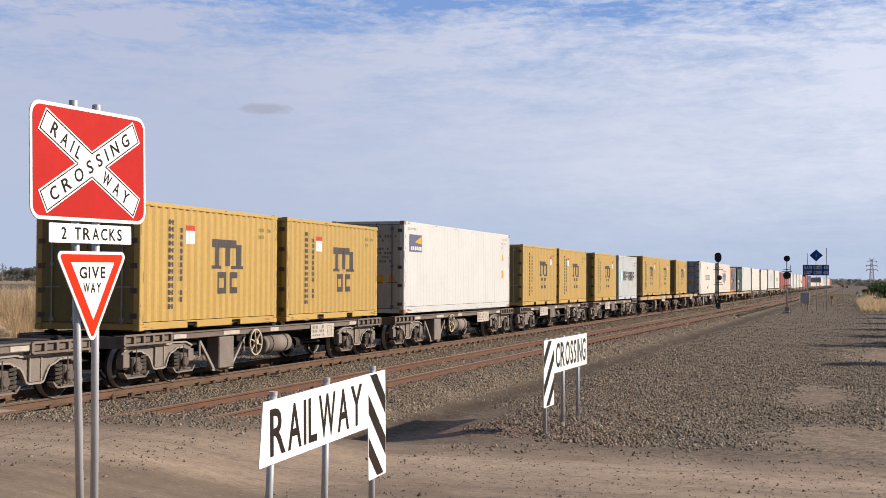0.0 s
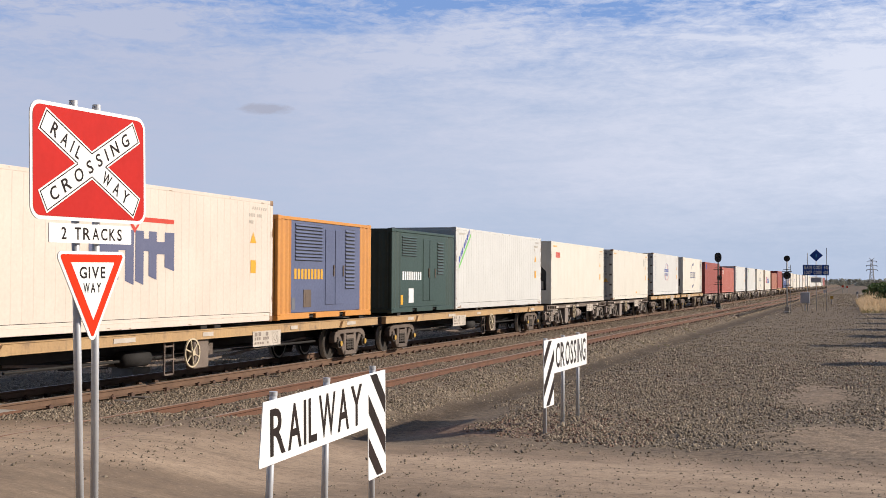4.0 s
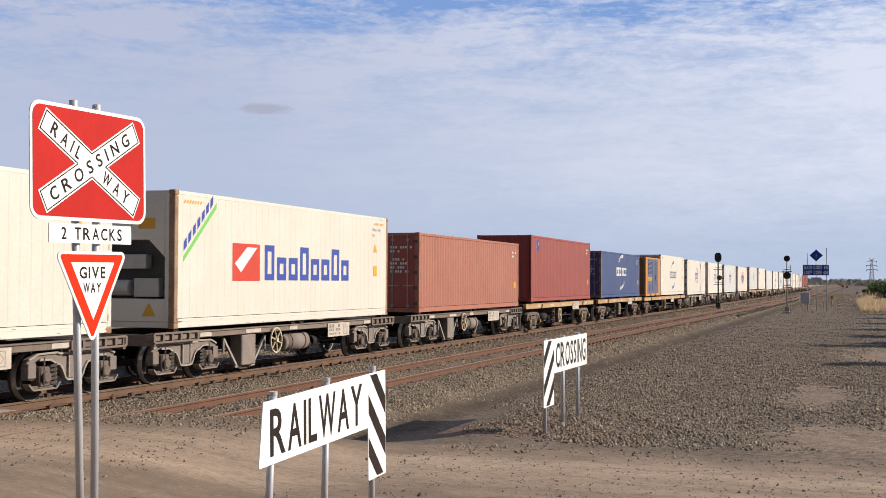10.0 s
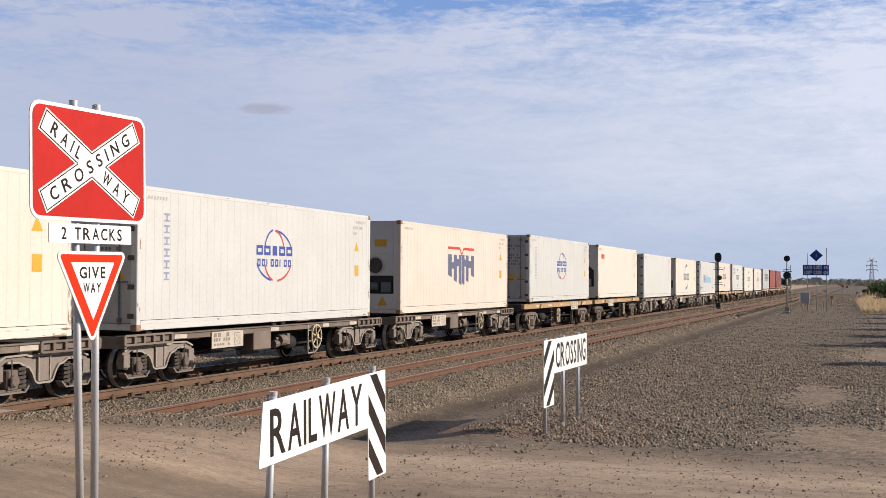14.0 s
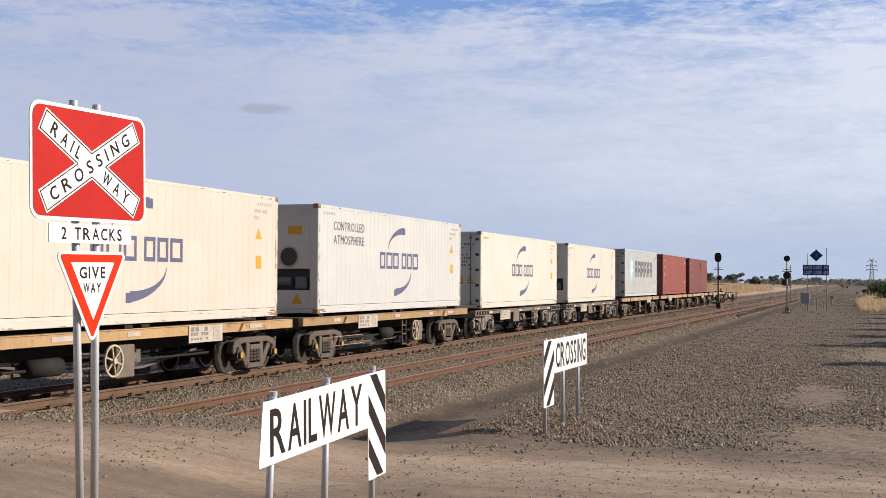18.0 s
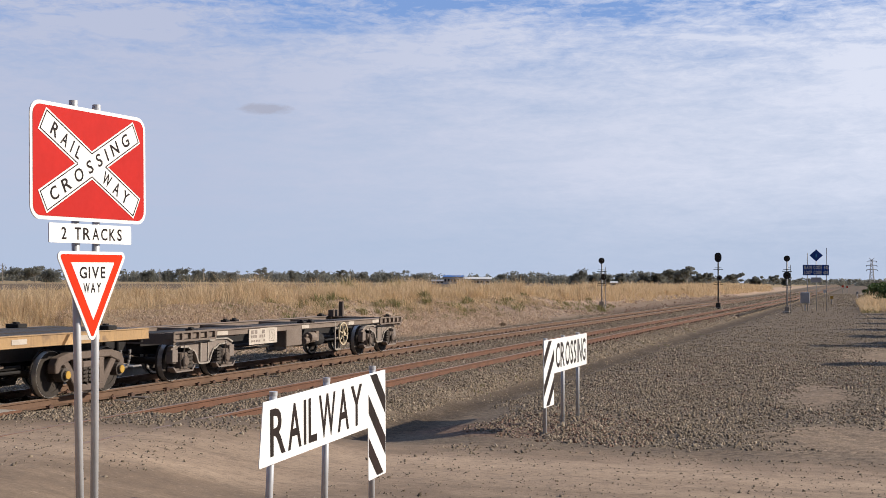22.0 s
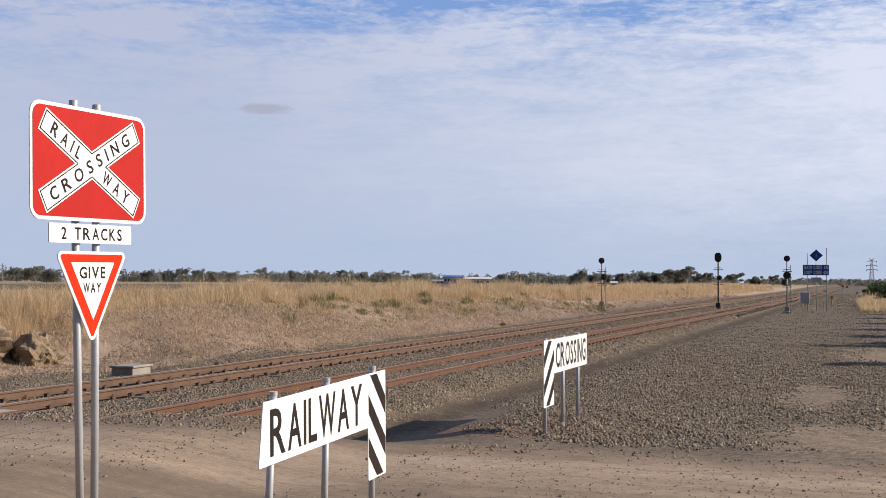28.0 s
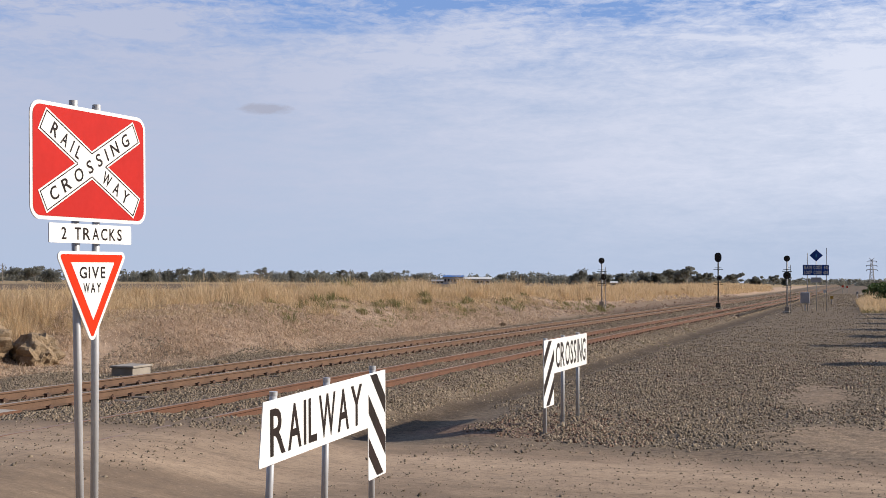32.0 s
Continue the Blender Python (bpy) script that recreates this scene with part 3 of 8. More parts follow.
def build_ground():
    xs = np.concatenate([[-4000, -2000, -1000, -600, -350, -220, -140, -95, -70, -55, -46, -40, -36, -33], np.arange(-31, 6.01, 0.3), [7, 9, 13, 20, 32, 55, 100, 200, 400, 900, 2000, 4000]])
    ys = np.concatenate([[-4000, -1500, -600, -250, -100, -40, -15, -4, 2, 6, 9], np.arange(11, 48, 0.3), np.arange(48, 120, 1.2), np.arange(120, 300, 8), [310, 360, 430, 520, 650, 850, 1200, 1800, 2700, 4200]])
    gx, gy = np.meshgrid(xs, ys)
    v = np.stack([gx, gy, ground_z(gx, gy)], -1).reshape(-1, 3)
    a, b = len(ys), len(xs)
    i = (np.arange(a - 1)[:, None] * b + np.arange(b - 1)[None]).ravel()
    q = np.stack([i, i + 1, i + b + 1, i + b], 1)
    earth = ground_mat("earth", [
        (0, 0, 0, 0, (0.40, 0.29, 0.155), (0.31, 0.22, 0.115), (0.12, 0.12, 1), 1.0),
        (0, -200, -78, 9.0, (0.105, 0.074, 0.050), (0.20, 0.138, 0.082), (0.05, 0.05, 1), 0.95),
        (2, -24.2, -20.4, 1.0, (0.46, 0.335, 0.24), (0.32, 0.225, 0.155), (0.8, 0.8, 1), 1.0),
        (2, -20.6, 6.5, 0.8, (0.19, 0.144, 0.10), (0.125, 0.095, 0.067), (0.7, 0.7, 1), 1.0),
        (0, -16.3, -13.1, 0.5, (0.135, 0.095, 0.068), (0.10, 0.072, 0.052), (0.7, 0.2, 1), 0.6),
        (0, -11.9, -8.9, 0.6, (0.145, 0.105, 0.075), (0.11, 0.08, 0.058), (0.7, 0.2, 1), 0.55),
        (0, -8.2, -7.45, 0.45, (0.085, 0.06, 0.038), (0.055, 0.04, 0.026), (0.5, 0.2, 1), 0.92),
        (1, -30, 18.6, 2.0, (0.275, 0.195, 0.13), (0.195, 0.138, 0.092), (0.15, 1.2, 1), 0.95),
        (1, 14.4, 17.4, 1.0, (0.47, 0.34, 0.228), (0.315, 0.226, 0.152), (0.1, 1.6, 1), 0.9),
        (1, -30, 13.7, 0.9, (0.185, 0.133, 0.092), (0.275, 0.198, 0.132), (0.3, 0.6, 1), 0.8),
    ], [
        (-0.1, 21.3, 1.7, 2.5, 0.85, (0.31, 0.225, 0.15), (0.235, 0.17, 0.115)),
        (-0.9, 29.0, 0.9, 4.2, 0.8, (0.29, 0.21, 0.142), (0.22, 0.16, 0.11)),
        (0.2, 46.5, 1.6, 5.0, 0.85, (0.33, 0.24, 0.155), (0.25, 0.18, 0.12)),
        (-5.6, 20.6, 1.8, 1.3, 0.7, (0.20, 0.115, 0.078), (0.16, 0.095, 0.066)),
        (-19.4, 146.0, 3.2, 86.0, 0.9, (0.22, 0.155, 0.108), (0.14, 0.10, 0.07)),
    ])
    tagged(put("ground", sheet("ground", v, q, True), earth), "dry earth, gravel yard and dirt road beside railway tracks", "ground", kind="structure")


build_ground()


def scatter_stones(name, zones, material, label, seed):
    """Crushed stone: eight-sided lumps, each squashed and turned its own way. zones: x0, x1, y0, y1, per square metre, size."""
    rs = np.random.RandomState(seed)
    pos, size = [], []
    for x0, x1, y0, y1, dens, s in zones:
        n = int((x1 - x0) * (y1 - y0) * dens)
        x, y = rs.uniform(x0, x1, n), rs.uniform(y0, y1, n)
        keep = rs.rand(n) < 0.5 + 0.6 * np.clip(0.5 + 0.5 * wave(x, y, 0.8), 0, 1)
        bare = np.exp(-((x + 0.0) / 1.9) ** 2 - ((y - 21.2) / 2.6) ** 2) + 0.7 * np.exp(-((y - 18.9) / 0.5) ** 2) + 0.9 * np.exp(-((x + 0.9) / 0.9) ** 2 - ((y - 29.0) / 4.0) ** 2) + 0.9 * np.exp(-((x - 0.9) / 1.0) ** 2 - ((y - 46) / 7.0) ** 2)
        bare = bare + 0.95 * np.exp(-((x + 7.3) / 0.95) ** 4) * (1 - ease(y, 23.5, 28.0)) + 0.8 * np.exp(-((x + 6.2) / 1.1) ** 2 - ((y - 19.4) / 0.8) ** 2)
        keep &= rs.rand(n) > 1.25 * bare * (x > -8.2)
        for c in (-10.43, -14.69):
            for g in (-0.7525, 0.7525):
                keep &= np.abs(x - c - g) > 0.085
        x, y = x[keep], y[keep]
        pos.append(np.stack([x, y, ground_z(x, y)], 1))
        size.append(s * np.exp(rs.normal(0, 0.26, len(x))))
    pos, size = np.concatenate(pos), np.concatenate(size)
    n = len(pos)
    # a broken lump: four feet in the ground, an uneven, tilted flat on top
    lump = np.array([(0.60, 0.52, -0.3), (-0.58, 0.56, -0.3), (-0.62, -0.5, -0.3), (0.58, -0.56, -0.3), (0.40, 0.34, 0.42), (-0.36, 0.38, 0.42), (-0.40, -0.30, 0.42), (0.36, -0.36, 0.42)])
    p = lump[None] * rs.uniform(0.72, 1.18, (n, 8, 1)) + rs.normal(0, 0.10, (n, 8, 3))
    p[:, 4:, 2] += p[:, 4:, 0] * rs.normal(0, 0.4, n)[:, None] + p[:, 4:, 1] * rs.normal(0, 0.4, n)[:, None]
    p[..., 0] *= rs.uniform(0.85, 1.25, n)[:, None]
    p[..., 2] *= rs.uniform(0.65, 1.2, n)[:, None]
    a = rs.uniform(0, math.tau, n)
    ca, sa = np.cos(a)[:, None], np.sin(a)[:, None]
    v = np.stack([p[..., 0] * ca - p[..., 1] * sa, p[..., 0] * sa + p[..., 1] * ca, p[..., 2]], -1) * size[:, None, None] * 0.78
    v += pos[:, None]
    f = np.array([(4, 5, 6, 7), (0, 1, 5, 4), (1, 2, 6, 5), (2, 3, 7, 6), (3, 0, 4, 7)])
    q = (np.arange(n)[:, None, None] * 8 + f[None]).reshape(-1, 4)
    return tagged(put(name, sheet(name, v.reshape(-1, 3), q), material), label, "gravel", kind="stuff")


scatter_stones("ballast", [(-17.8, -8.15, 18.4, 30, 480, 0.040), (-17.8, -8.15, 30, 40, 300, 0.046), (-17.3, -8.2, 40, 56, 130, 0.060), (-17.2, -8.3, 56, 78, 60, 0.074), (-17.5, -8.3, 78, 120, 22, 0.098), (-17.5, -8.2, 120, 190, 7, 0.14), (-17.5, -8.0, 190, 330, 2, 0.22), (-21.5, -17.5, 19, 34, 400, 0.042), (-18.6, -17.5, 34, 38, 200, 0.05)],
               STONE, "grey-brown crushed rock ballast under and beside the rails", 1)
scatter_stones("gravel", [(-7.4, 2.0, 18.9, 24, 400, 0.041), (-7.4, 2.0, 24, 31, 400, 0.042), (-7.4, 2.0, 18.9, 31, 5, 0.070), (-7.4, 2.0, 31, 42, 170, 0.051), (-7.4, 2.0, 42, 54, 80, 0.052), (-7.4, 2.0, 54, 68, 34, 0.056), (-7.4, 3.0, 68, 92, 12, 0.066), (-7.4, 3.0, 92, 140, 4, 0.09), (-7.4, 4.0, 140, 300, 2.4, 0.17), (-9.0, 3.0, 12, 18.6, 42.0, 0.019), (-9.0, 3.0, 12, 18.6, 10.0, 0.028), (-9.0, 3.0, 12, 18.6, 0.9, 0.050), (-6.0, 2.6, 18.0, 19.2, 60, 0.036), (-20, -9.0, 12, 16.2, 34, 0.024), (-20, -9.0, 12, 16.2, 6, 0.036), (-18.5, -8.5, 16.0, 18.5, 190, 0.042), (-8.5, -4.5, 17.3, 18.7, 20, 0.038), (-8.3, -7.4, 18.6, 60, 60, 0.034)],
               STONE, "loose grey-brown crushed rock strewn over the yard", 2)
scatter_stones("rust_gravel", [(-8.0, -3.2, 18.8, 23.5, 120, 0.046), (-16.2, -13.2, 17.5, 34, 90, 0.042), (-16.2, -13.2, 34, 60, 60, 0.056), (-16.2, -13.2, 60, 120, 20, 0.085), (-16.2, -13.2, 120, 260, 5, 0.15), (-11.7, -9.2, 18.5, 60, 34, 0.05), (-11.4, -8.6, 60, 130, 9, 0.09), (-21.5, -17.0, 33, 80, 2.5, 0.08), (-22.4, -17.4, 82, 130, 4.0, 0.12), (-22.4, -17.4, 130, 220, 1.6, 0.18), (-7.0, 0.5, 23.5, 45, 14, 0.05)], RED_STONE, "rust stained crushed rock near the sign posts", 3)


# ---------------------------------------------------------------- rails
def rail_track(centre, head, side, bow, label):
    tr = root("railway_track", pose(centre, 0, 0), label, "railway track", "railway tracks", "structure")
    y0, y1 = -260.0, 900.0
    prof = [(-0.0365, 0), (0.0365, 0), (0.0365, -0.032), (0.01, -0.046), (0.01, -0.135), (0.073, -0.152), (0.073, -0.165), (-0.073, -0.165), (-0.073, -0.152), (-0.01, -0.135), (-0.01, -0.046), (-0.0365, -0.032)]

    def bend(y):
        t = min(1.0, max(0.0, (y - 35.0) / 90.0))
        return bow * t * t * (3 - 2 * t)

    ys = [y0, 30.0] + [35.0 + 5.0 * k for k in range(19)] + [y1]

    def drawn(poly):
        n, m = len(poly), len(ys)
        p = [(x + bend(y), y, z) for y in ys for x, z in poly]
        f = [(j * n + k, j * n + (k + 1) % n, (j + 1) * n + (k + 1) % n, (j + 1) * n + k) for j in range(m - 1) for k in range(n)]
        return Shape().solid(p, f + [tuple(range(n)), tuple(range(n * (m - 1), n * m))[::-1]])

    rail_mesh = drawn(prof).mesh("rail")
    cap = [(-0.03, 0.0025), (0.03, 0.0025), (0.036, -0.004), (-0.036, -0.004)]
    cap_mesh = drawn(cap).mesh("running_surface")
    for g in (-0.7525, 0.7525):
        r = part("rail", rail_mesh, side, tr, "", pose(g, 0, 0))
        part("running_surface", cap_mesh, head, r, "polished rail head" if head is RAIL_TOP else "lightly rusted rail head")
    sl = Shape().prism([(-0.12, -0.19), (0.12, -0.19), (0.13, -0.32), (-0.13, -0.32)], -1.25, 1.25).mesh("sleeper", bevel=0.02)
    rnd = random.Random(int(-centre * 10))
    for k in range(110):
        part("sleeper", sl, TIMBER, tr, "", pose(bend(19.0 + 0.66 * k), 19.0 + 0.66 * k, rnd.uniform(-0.012, 0.004), 0, 0, rnd.uniform(-1, 1)))
    rest, clips = Shape(), Shape()
    for k in range(110, 420):
        rest.box(bow - 1.25, bow + 1.25, 18.88 + 0.66 * k, 19.12 + 0.66 * k, -0.3, -0.19)
    for k in range(-3, 160):
        y = 19.0 + 0.66 * k
        for g in (-0.7525, 0.7525):
            for sd in (-1, 1):
                x = g + sd * 0.09 + bend(y)
                clips.box(x - 0.04, x + 0.04, y - 0.06, y + 0.06, -0.19, -0.13 + rnd.uniform(-0.015, 0.012))
                if rnd.random() < 0.8:
                    d = rnd.uniform(-0.015, 0.015)
                    clips.beam((x - 0.01, y + d - 0.07, -0.17), (x + sd * 0.015, y + d, -0.115 + rnd.uniform(-0.02, 0.015)), 0.03)
                    clips.beam((x + sd * 0.015, y + d, -0.12), (x - 0.005, y + d + 0.06, -0.165), 0.03)
    tagged(part("far_sleepers", rest, TIMBER, tr), kind="stuff")
    tagged(part("rail_clip", clips, CLIP, tr, "dark rusted rail fastenings"), kind="stuff")
    return tr


rail_track(-14.69, RAIL_TOP, MAIN_SIDE, 0.0, "main line rails, rusty sides and shiny worn heads, on ballast")
rail_track(-10.43, LOOP_TOP, RAIL_SIDE, 0.8, "loop line with dull rust-brown rails on ballast")


# ---------------------------------------------------------------- signs by the crossing
def red_sign():
    m = Matrix.Translation((-5.942, 8.655, 3.070)) @ Matrix.Rotation(radians(86.04), 4, "Z") @ Matrix.Rotation(radians(-0.61), 4, "Y") @ Matrix.Rotation(radians(-0.75), 4, "X")
    sg = root("railway_crossing_sign", m, "red railway crossing sign above give way triangle on galvanised posts", "road sign")
    for x, foot in ((-0.148, -0.077), (0.143, 0.075)):
        top = 0.515
        po = part("post", Shape().tube((foot, 0.055, -3.55), (x, 0.055, top - 0.03), 0.032, 16).mesh("post", True), GALV, sg, "galvanised steel tube post")
        part("post_cap", Shape().tube((x, 0.055, top - 0.05), (x, 0.055, top), 0.035, 16).mesh("post_cap"), GALV, po)
    for zz, wide in ((0.25, 1.2), (-0.25, 1.2), (-0.56, 0.9), (-0.80, 0.6)):
        part("bracket", Shape().box(-wide / 2, wide / 2, 0.006, 0.02, zz - 0.02, zz + 0.02), SIGN_BACK, sg)
    w, h = 1.452 / 2, 0.460
    bd = part("board", plate(rounded([(-w, -h), (w, -h), (w, h), (-w, h)], 0.11), -0.004, 0.004), SIGN_WHITE, sg, "white edged red board with rounded corners")
    e = 0.03
    part("red_field", plate(rounded([(-w + e, -h + e), (w - e, -h + e), (w - e, h - e), (-w + e, h - e)], 0.085), -0.007, -0.0045), SIGN_RED, bd, "bright red reflective sheet")

    def blade(turn, texts):
        a = math.atan2(0.325, 0.594)
        t = a if turn > 0 else -a
        arm = part("cross_blade", Shape().box(-0.677, 0.677, -0.0098 if turn > 0 else -0.0094, -0.0074, -0.1005, 0.1005), SIGN_WHITE, sg, "white blade with black words", Matrix.Rotation(-t, 4, "Y"))
        # the thin black border follows the outline of the whole cross
        near, far = 0.045, 0.152
        p, q = (far, near) if turn > 0 else (near, far)
        for x0, x1, z0, z1 in ((-0.664, -p, 0.078, 0.0865), (q, 0.664, 0.078, 0.0865), (-0.664, -q, -0.0865, -0.078), (p, 0.664, -0.0865, -0.078), (-0.664, -0.655, -0.078, 0.078), (0.655, 0.664, -0.078, 0.078)):
            part("border_line", Shape().box(x0, x1, -0.0112, -0.0099, z0, z1), SIGN_BLACK, arm)
        for s, x0, x1 in texts:
            word(s, x1 - x0, 0.108, SIGN_BLACK, arm, pose((x0 + x1) / 2, -0.0115, 0), 0.012, 0.46)
        return arm

    blade(-1, [("RAIL", -0.55, -0.165), ("WAY", 0.165, 0.535)])
    blade(1, [("CROSSING", -0.57, 0.545)])
    # number of tracks
    tp = part("tracks_plate", plate(rounded([(-0.513, -0.636), (0.52, -0.636), (0.52, -0.481), (-0.513, -0.481)], 0.012), -0.004, 0.004), SIGN_WHITE, sg, "white plate with black words")
    word("2 TRACKS", 0.76, 0.098, SIGN_BLACK, tp, pose(0.01, -0.0055, -0.559), 0.012, 0.2)
    # give way
    tri = [(0.0, -1.462), (0.465, -0.70), (-0.447, -0.70)]
    gw = part("give_way_plate", plate(rounded(tri, 0.045), -0.004, 0.004), SIGN_WHITE, sg, "white edged red triangle pointing down")
    tri2 = [(0.001, -1.407), (0.412, -0.725), (-0.396, -0.725)]
    part("red_border", plate(rounded(tri2, 0.02), -0.007, -0.0045), SIGN_ORANGE, gw, "bright vermilion border")
    part("white_centre", plate(rounded([(0.008, -1.258), (0.283, -0.789), (-0.263, -0.789)], 0.004), -0.0095, -0.0074), SIGN_WHITE, gw)
    word("GIVE", 0.325, 0.096, SIGN_BLACK, gw, pose(0.0, -0.0105, -0.872), 0.02, 0.16)
    word("WAY", 0.225, 0.08, SIGN_BLACK, gw, pose(-0.004, -0.0105, -0.995), 0.02, 0.16)


red_sign()


def word_sign(text, y0, z0, L, H, tilt, shear, leg_at_far, leg_w, leg_drop, posts, stripes, letters, x, base, cap, label):
    """A long board facing the road with a striped leg at one end, on three posts."""
    # local x runs along the board, the face looks to local -y, which is world +x
    m = Matrix.Translation((x, y0, z0)) @ Matrix.Rotation(radians(90), 4, "Z")
    sg = root("railway_width_marker", m, label, "road sign", "width marker boards")
    for u0, u1 in posts:
        z1 = H + cap + u1 * math.tan(radians(tilt))
        po = part("post", Shape().tube((u0, 0.05, base - z0), (u1, 0.05, z1 - 0.02), 0.034, 16).mesh("post", True), GALV, sg, "galvanised tube post")
        part("post_cap", Shape().tube((u1, 0.05, z1 - 0.04), (u1, 0.05, z1), 0.037, 16).mesh("post_cap"), GALV, po)
        part("clamp", Shape().box(u1 - 0.06, u1 + 0.06, 0.005, 0.015, H * 0.4, H * 0.47), SIGN_BACK, po)
    a, b = (L - leg_w, L) if leg_at_far else (0.0, leg_w)
    if leg_at_far:
        poly = [(-shear, 0), (a, 0), (a, -leg_drop), (L, -leg_drop), (L, H), (shear, H)]
    else:
        poly = [(0, -leg_drop), (b, -leg_drop), (b, 0), (L, 0), (L, H), (0, H)]
    bd = part("board", plate(rounded(poly, 0.02, 3), -0.004, 0.004).mesh("board", bevel=0.0), SIGN_WHITE, sg, "white board with a striped leg", Matrix.Rotation(radians(-tilt), 4, "Y"))
    tx, tz, tw, th, bold = letters
    word(text, tw, th, SIGN_BLACK, bd, pose(tx, -0.006, tz), bold, 0.12)
    # slanting stripes on the leg, cut at its edges
    lo, hi = -leg_drop + 0.02, H - 0.02
    e0, e1 = a + 0.012, b - 0.012
    first, step, drop, half = stripes
    for k in range(-1, 5):
        zc = first - step * k
        za, zb = (zc, zc - drop) if leg_at_far else (zc - drop, zc)
        poly = [(e0, za + half), (e0, za - half), (e1, zb - half), (e1, zb + half)]
        for sign, lim in ((1, lo), (-1, hi)):
            out = []
            for i in range(len(poly)):
                p0, p1 = poly[i], poly[(i + 1) % len(poly)]
                in0, in1 = sign * (p0[1] - lim) >= 0, sign * (p1[1] - lim) >= 0
                if in0:
                    out.append(p0)
                if in0 != in1:
                    t = (lim - p0[1]) / (p1[1] - p0[1])
                    out.append((p0[0] + t * (p1[0] - p0[0]), lim))
            poly = out
            if len(poly) < 3:
                break
        if len(poly) >= 3:
            part("stripe", plate(poly, -0.0065, -0.0046), SIGN_BLACK, bd)
    return sg


word_sign("RAILWAY", 9.868, 0.491, 3.005, 0.575, 1.9, 0.046, True, 0.51, 0.568, ((0.205, 0.335), (1.47, 1.515), (2.736, 2.736)), (0.706, 0.455, 0.516, 0.10), (1.25, 0.282, 2.15, 0.425, 0.014), -5.0, -0.6, 0.06,
          "white board with black word and striped leg, on three galvanised posts")
word_sign("CROSSING", 20.09, 0.575, 3.38, 0.59, 0.0, 0.0, False, 0.72, 0.53, ((0.30, 0.30), (1.60, 1.60), (2.83, 2.83)), (0.80, 0.48, 0.575, 0.095), (2.06, 0.295, 2.42, 0.43, 0.016), -5.0, -0.62, 0.03,
          "white board with black word and striped leg, standing in crushed rock")


# ---------------------------------------------------------------- signals and far railway signs
def signal(x, y, height, heads, ladder, label):
    z0 = float(ground_z(x, y))
    sg = root("railway_signal", pose(x, y, z0), label, "railway signal", "colour light signals")
    part("mast", Shape().tube((0, 0, 0.1), (0, 0, height - 0.3), 0.06, 12).mesh("mast", True), GREY_STEEL if ladder else SIGNAL_BLACK, sg)
    part("base", Shape().prism([(-0.24, -0.1), (0.24, -0.1), (0.20, 0.12), (0.09, 0.16), (0.08, 0.55), (-0.08, 0.55), (-0.09, 0.16), (-0.20, 0.12)], -0.2, 0.2).mesh("base", bevel=0.02), CONCRETE if ladder else SIGNAL_BLACK, sg, "cast mast foot")
    for sx in (-0.3, 0.3):
        part("footing_bolt", Shape().box(sx - 0.06, sx + 0.06, -0.16, 0.0, -0.1, 0.16), PLATE, sg)
    for hz, r, off, lamps in heads:
        hd = part("signal_head", plate(rounded([(off - r, hz - r * (0.6 + 0.4 * lamps)), (off + r, hz - r * (0.6 + 0.4 * lamps)), (off + r, hz + r * (0.6 + 0.4 * lamps)), (off - r, hz + r * (0.6 + 0.4 * lamps))], r * 0.96, 8), -0.16, -0.12), SIGNAL_BLACK, sg, "black target board of a signal head")
        part("housing", Shape().tube((off, -0.12, hz), (off, 0.15, hz), r * 0.6, 12).mesh("housing"), SIGNAL_BLACK, hd)
        for k in range(lamps):
            lz = hz + (k - (lamps - 1) / 2) * r * 0.9
            part("lens", Shape().tube((off, -0.175, lz), (off, -0.165, lz), 0.1, 12), LENS, hd)
            part("hood", Shape().ring((off, -0.25, lz), 0.11, 0.02, "y", 12, 0.16, 0, math.pi), SIGNAL_BLACK, hd)
    if ladder:
        ld = part("ladder", Shape().beam((0.28, 0.25, 0), (0.28, 0.18, height - 0.8), 0.04).beam((-0.02, 0.3, 0), (-0.02, 0.22, height - 0.8), 0.04), GREY_STEEL, sg, "thin steel ladder")
        for k in range(int((height - 0.9) / 0.35)):
            part("rung", Shape().beam((-0.02, 0.28, 0.3 + 0.35 * k), (0.28, 0.24, 0.3 + 0.35 * k), 0.025), GREY_STEEL, ld)
    for bz in (height * 0.72, height * 0.45):
        part("bracket", Shape().beam((-0.4, 0, bz), (0.4, 0, bz), 0.05).beam((-0.3, -0.05, bz + 0.14), (0.3, -0.05, bz + 0.14), 0.04), SIGNAL_BLACK, sg)
    return sg


signal(-20.65, 103.0, 4.25, [(3.96, 0.25, 0, 1), (2.6, 0.2, 0.18, 2)], True, "slim grey signal mast with black heads and a ladder, unlit")
signal(-12.0, 111.6, 4.85, [(4.55, 0.30, 0, 2), (2.75, 0.22, 0.12, 1)], False, "black two-headed signal mast between the tracks, unlit")
signal(-5.9, 107.2, 4.85, [(4.55, 0.25, 0, 1), (3.15, 0.31, 0, 1)], True, "grey signal mast with round black heads beside the loop")


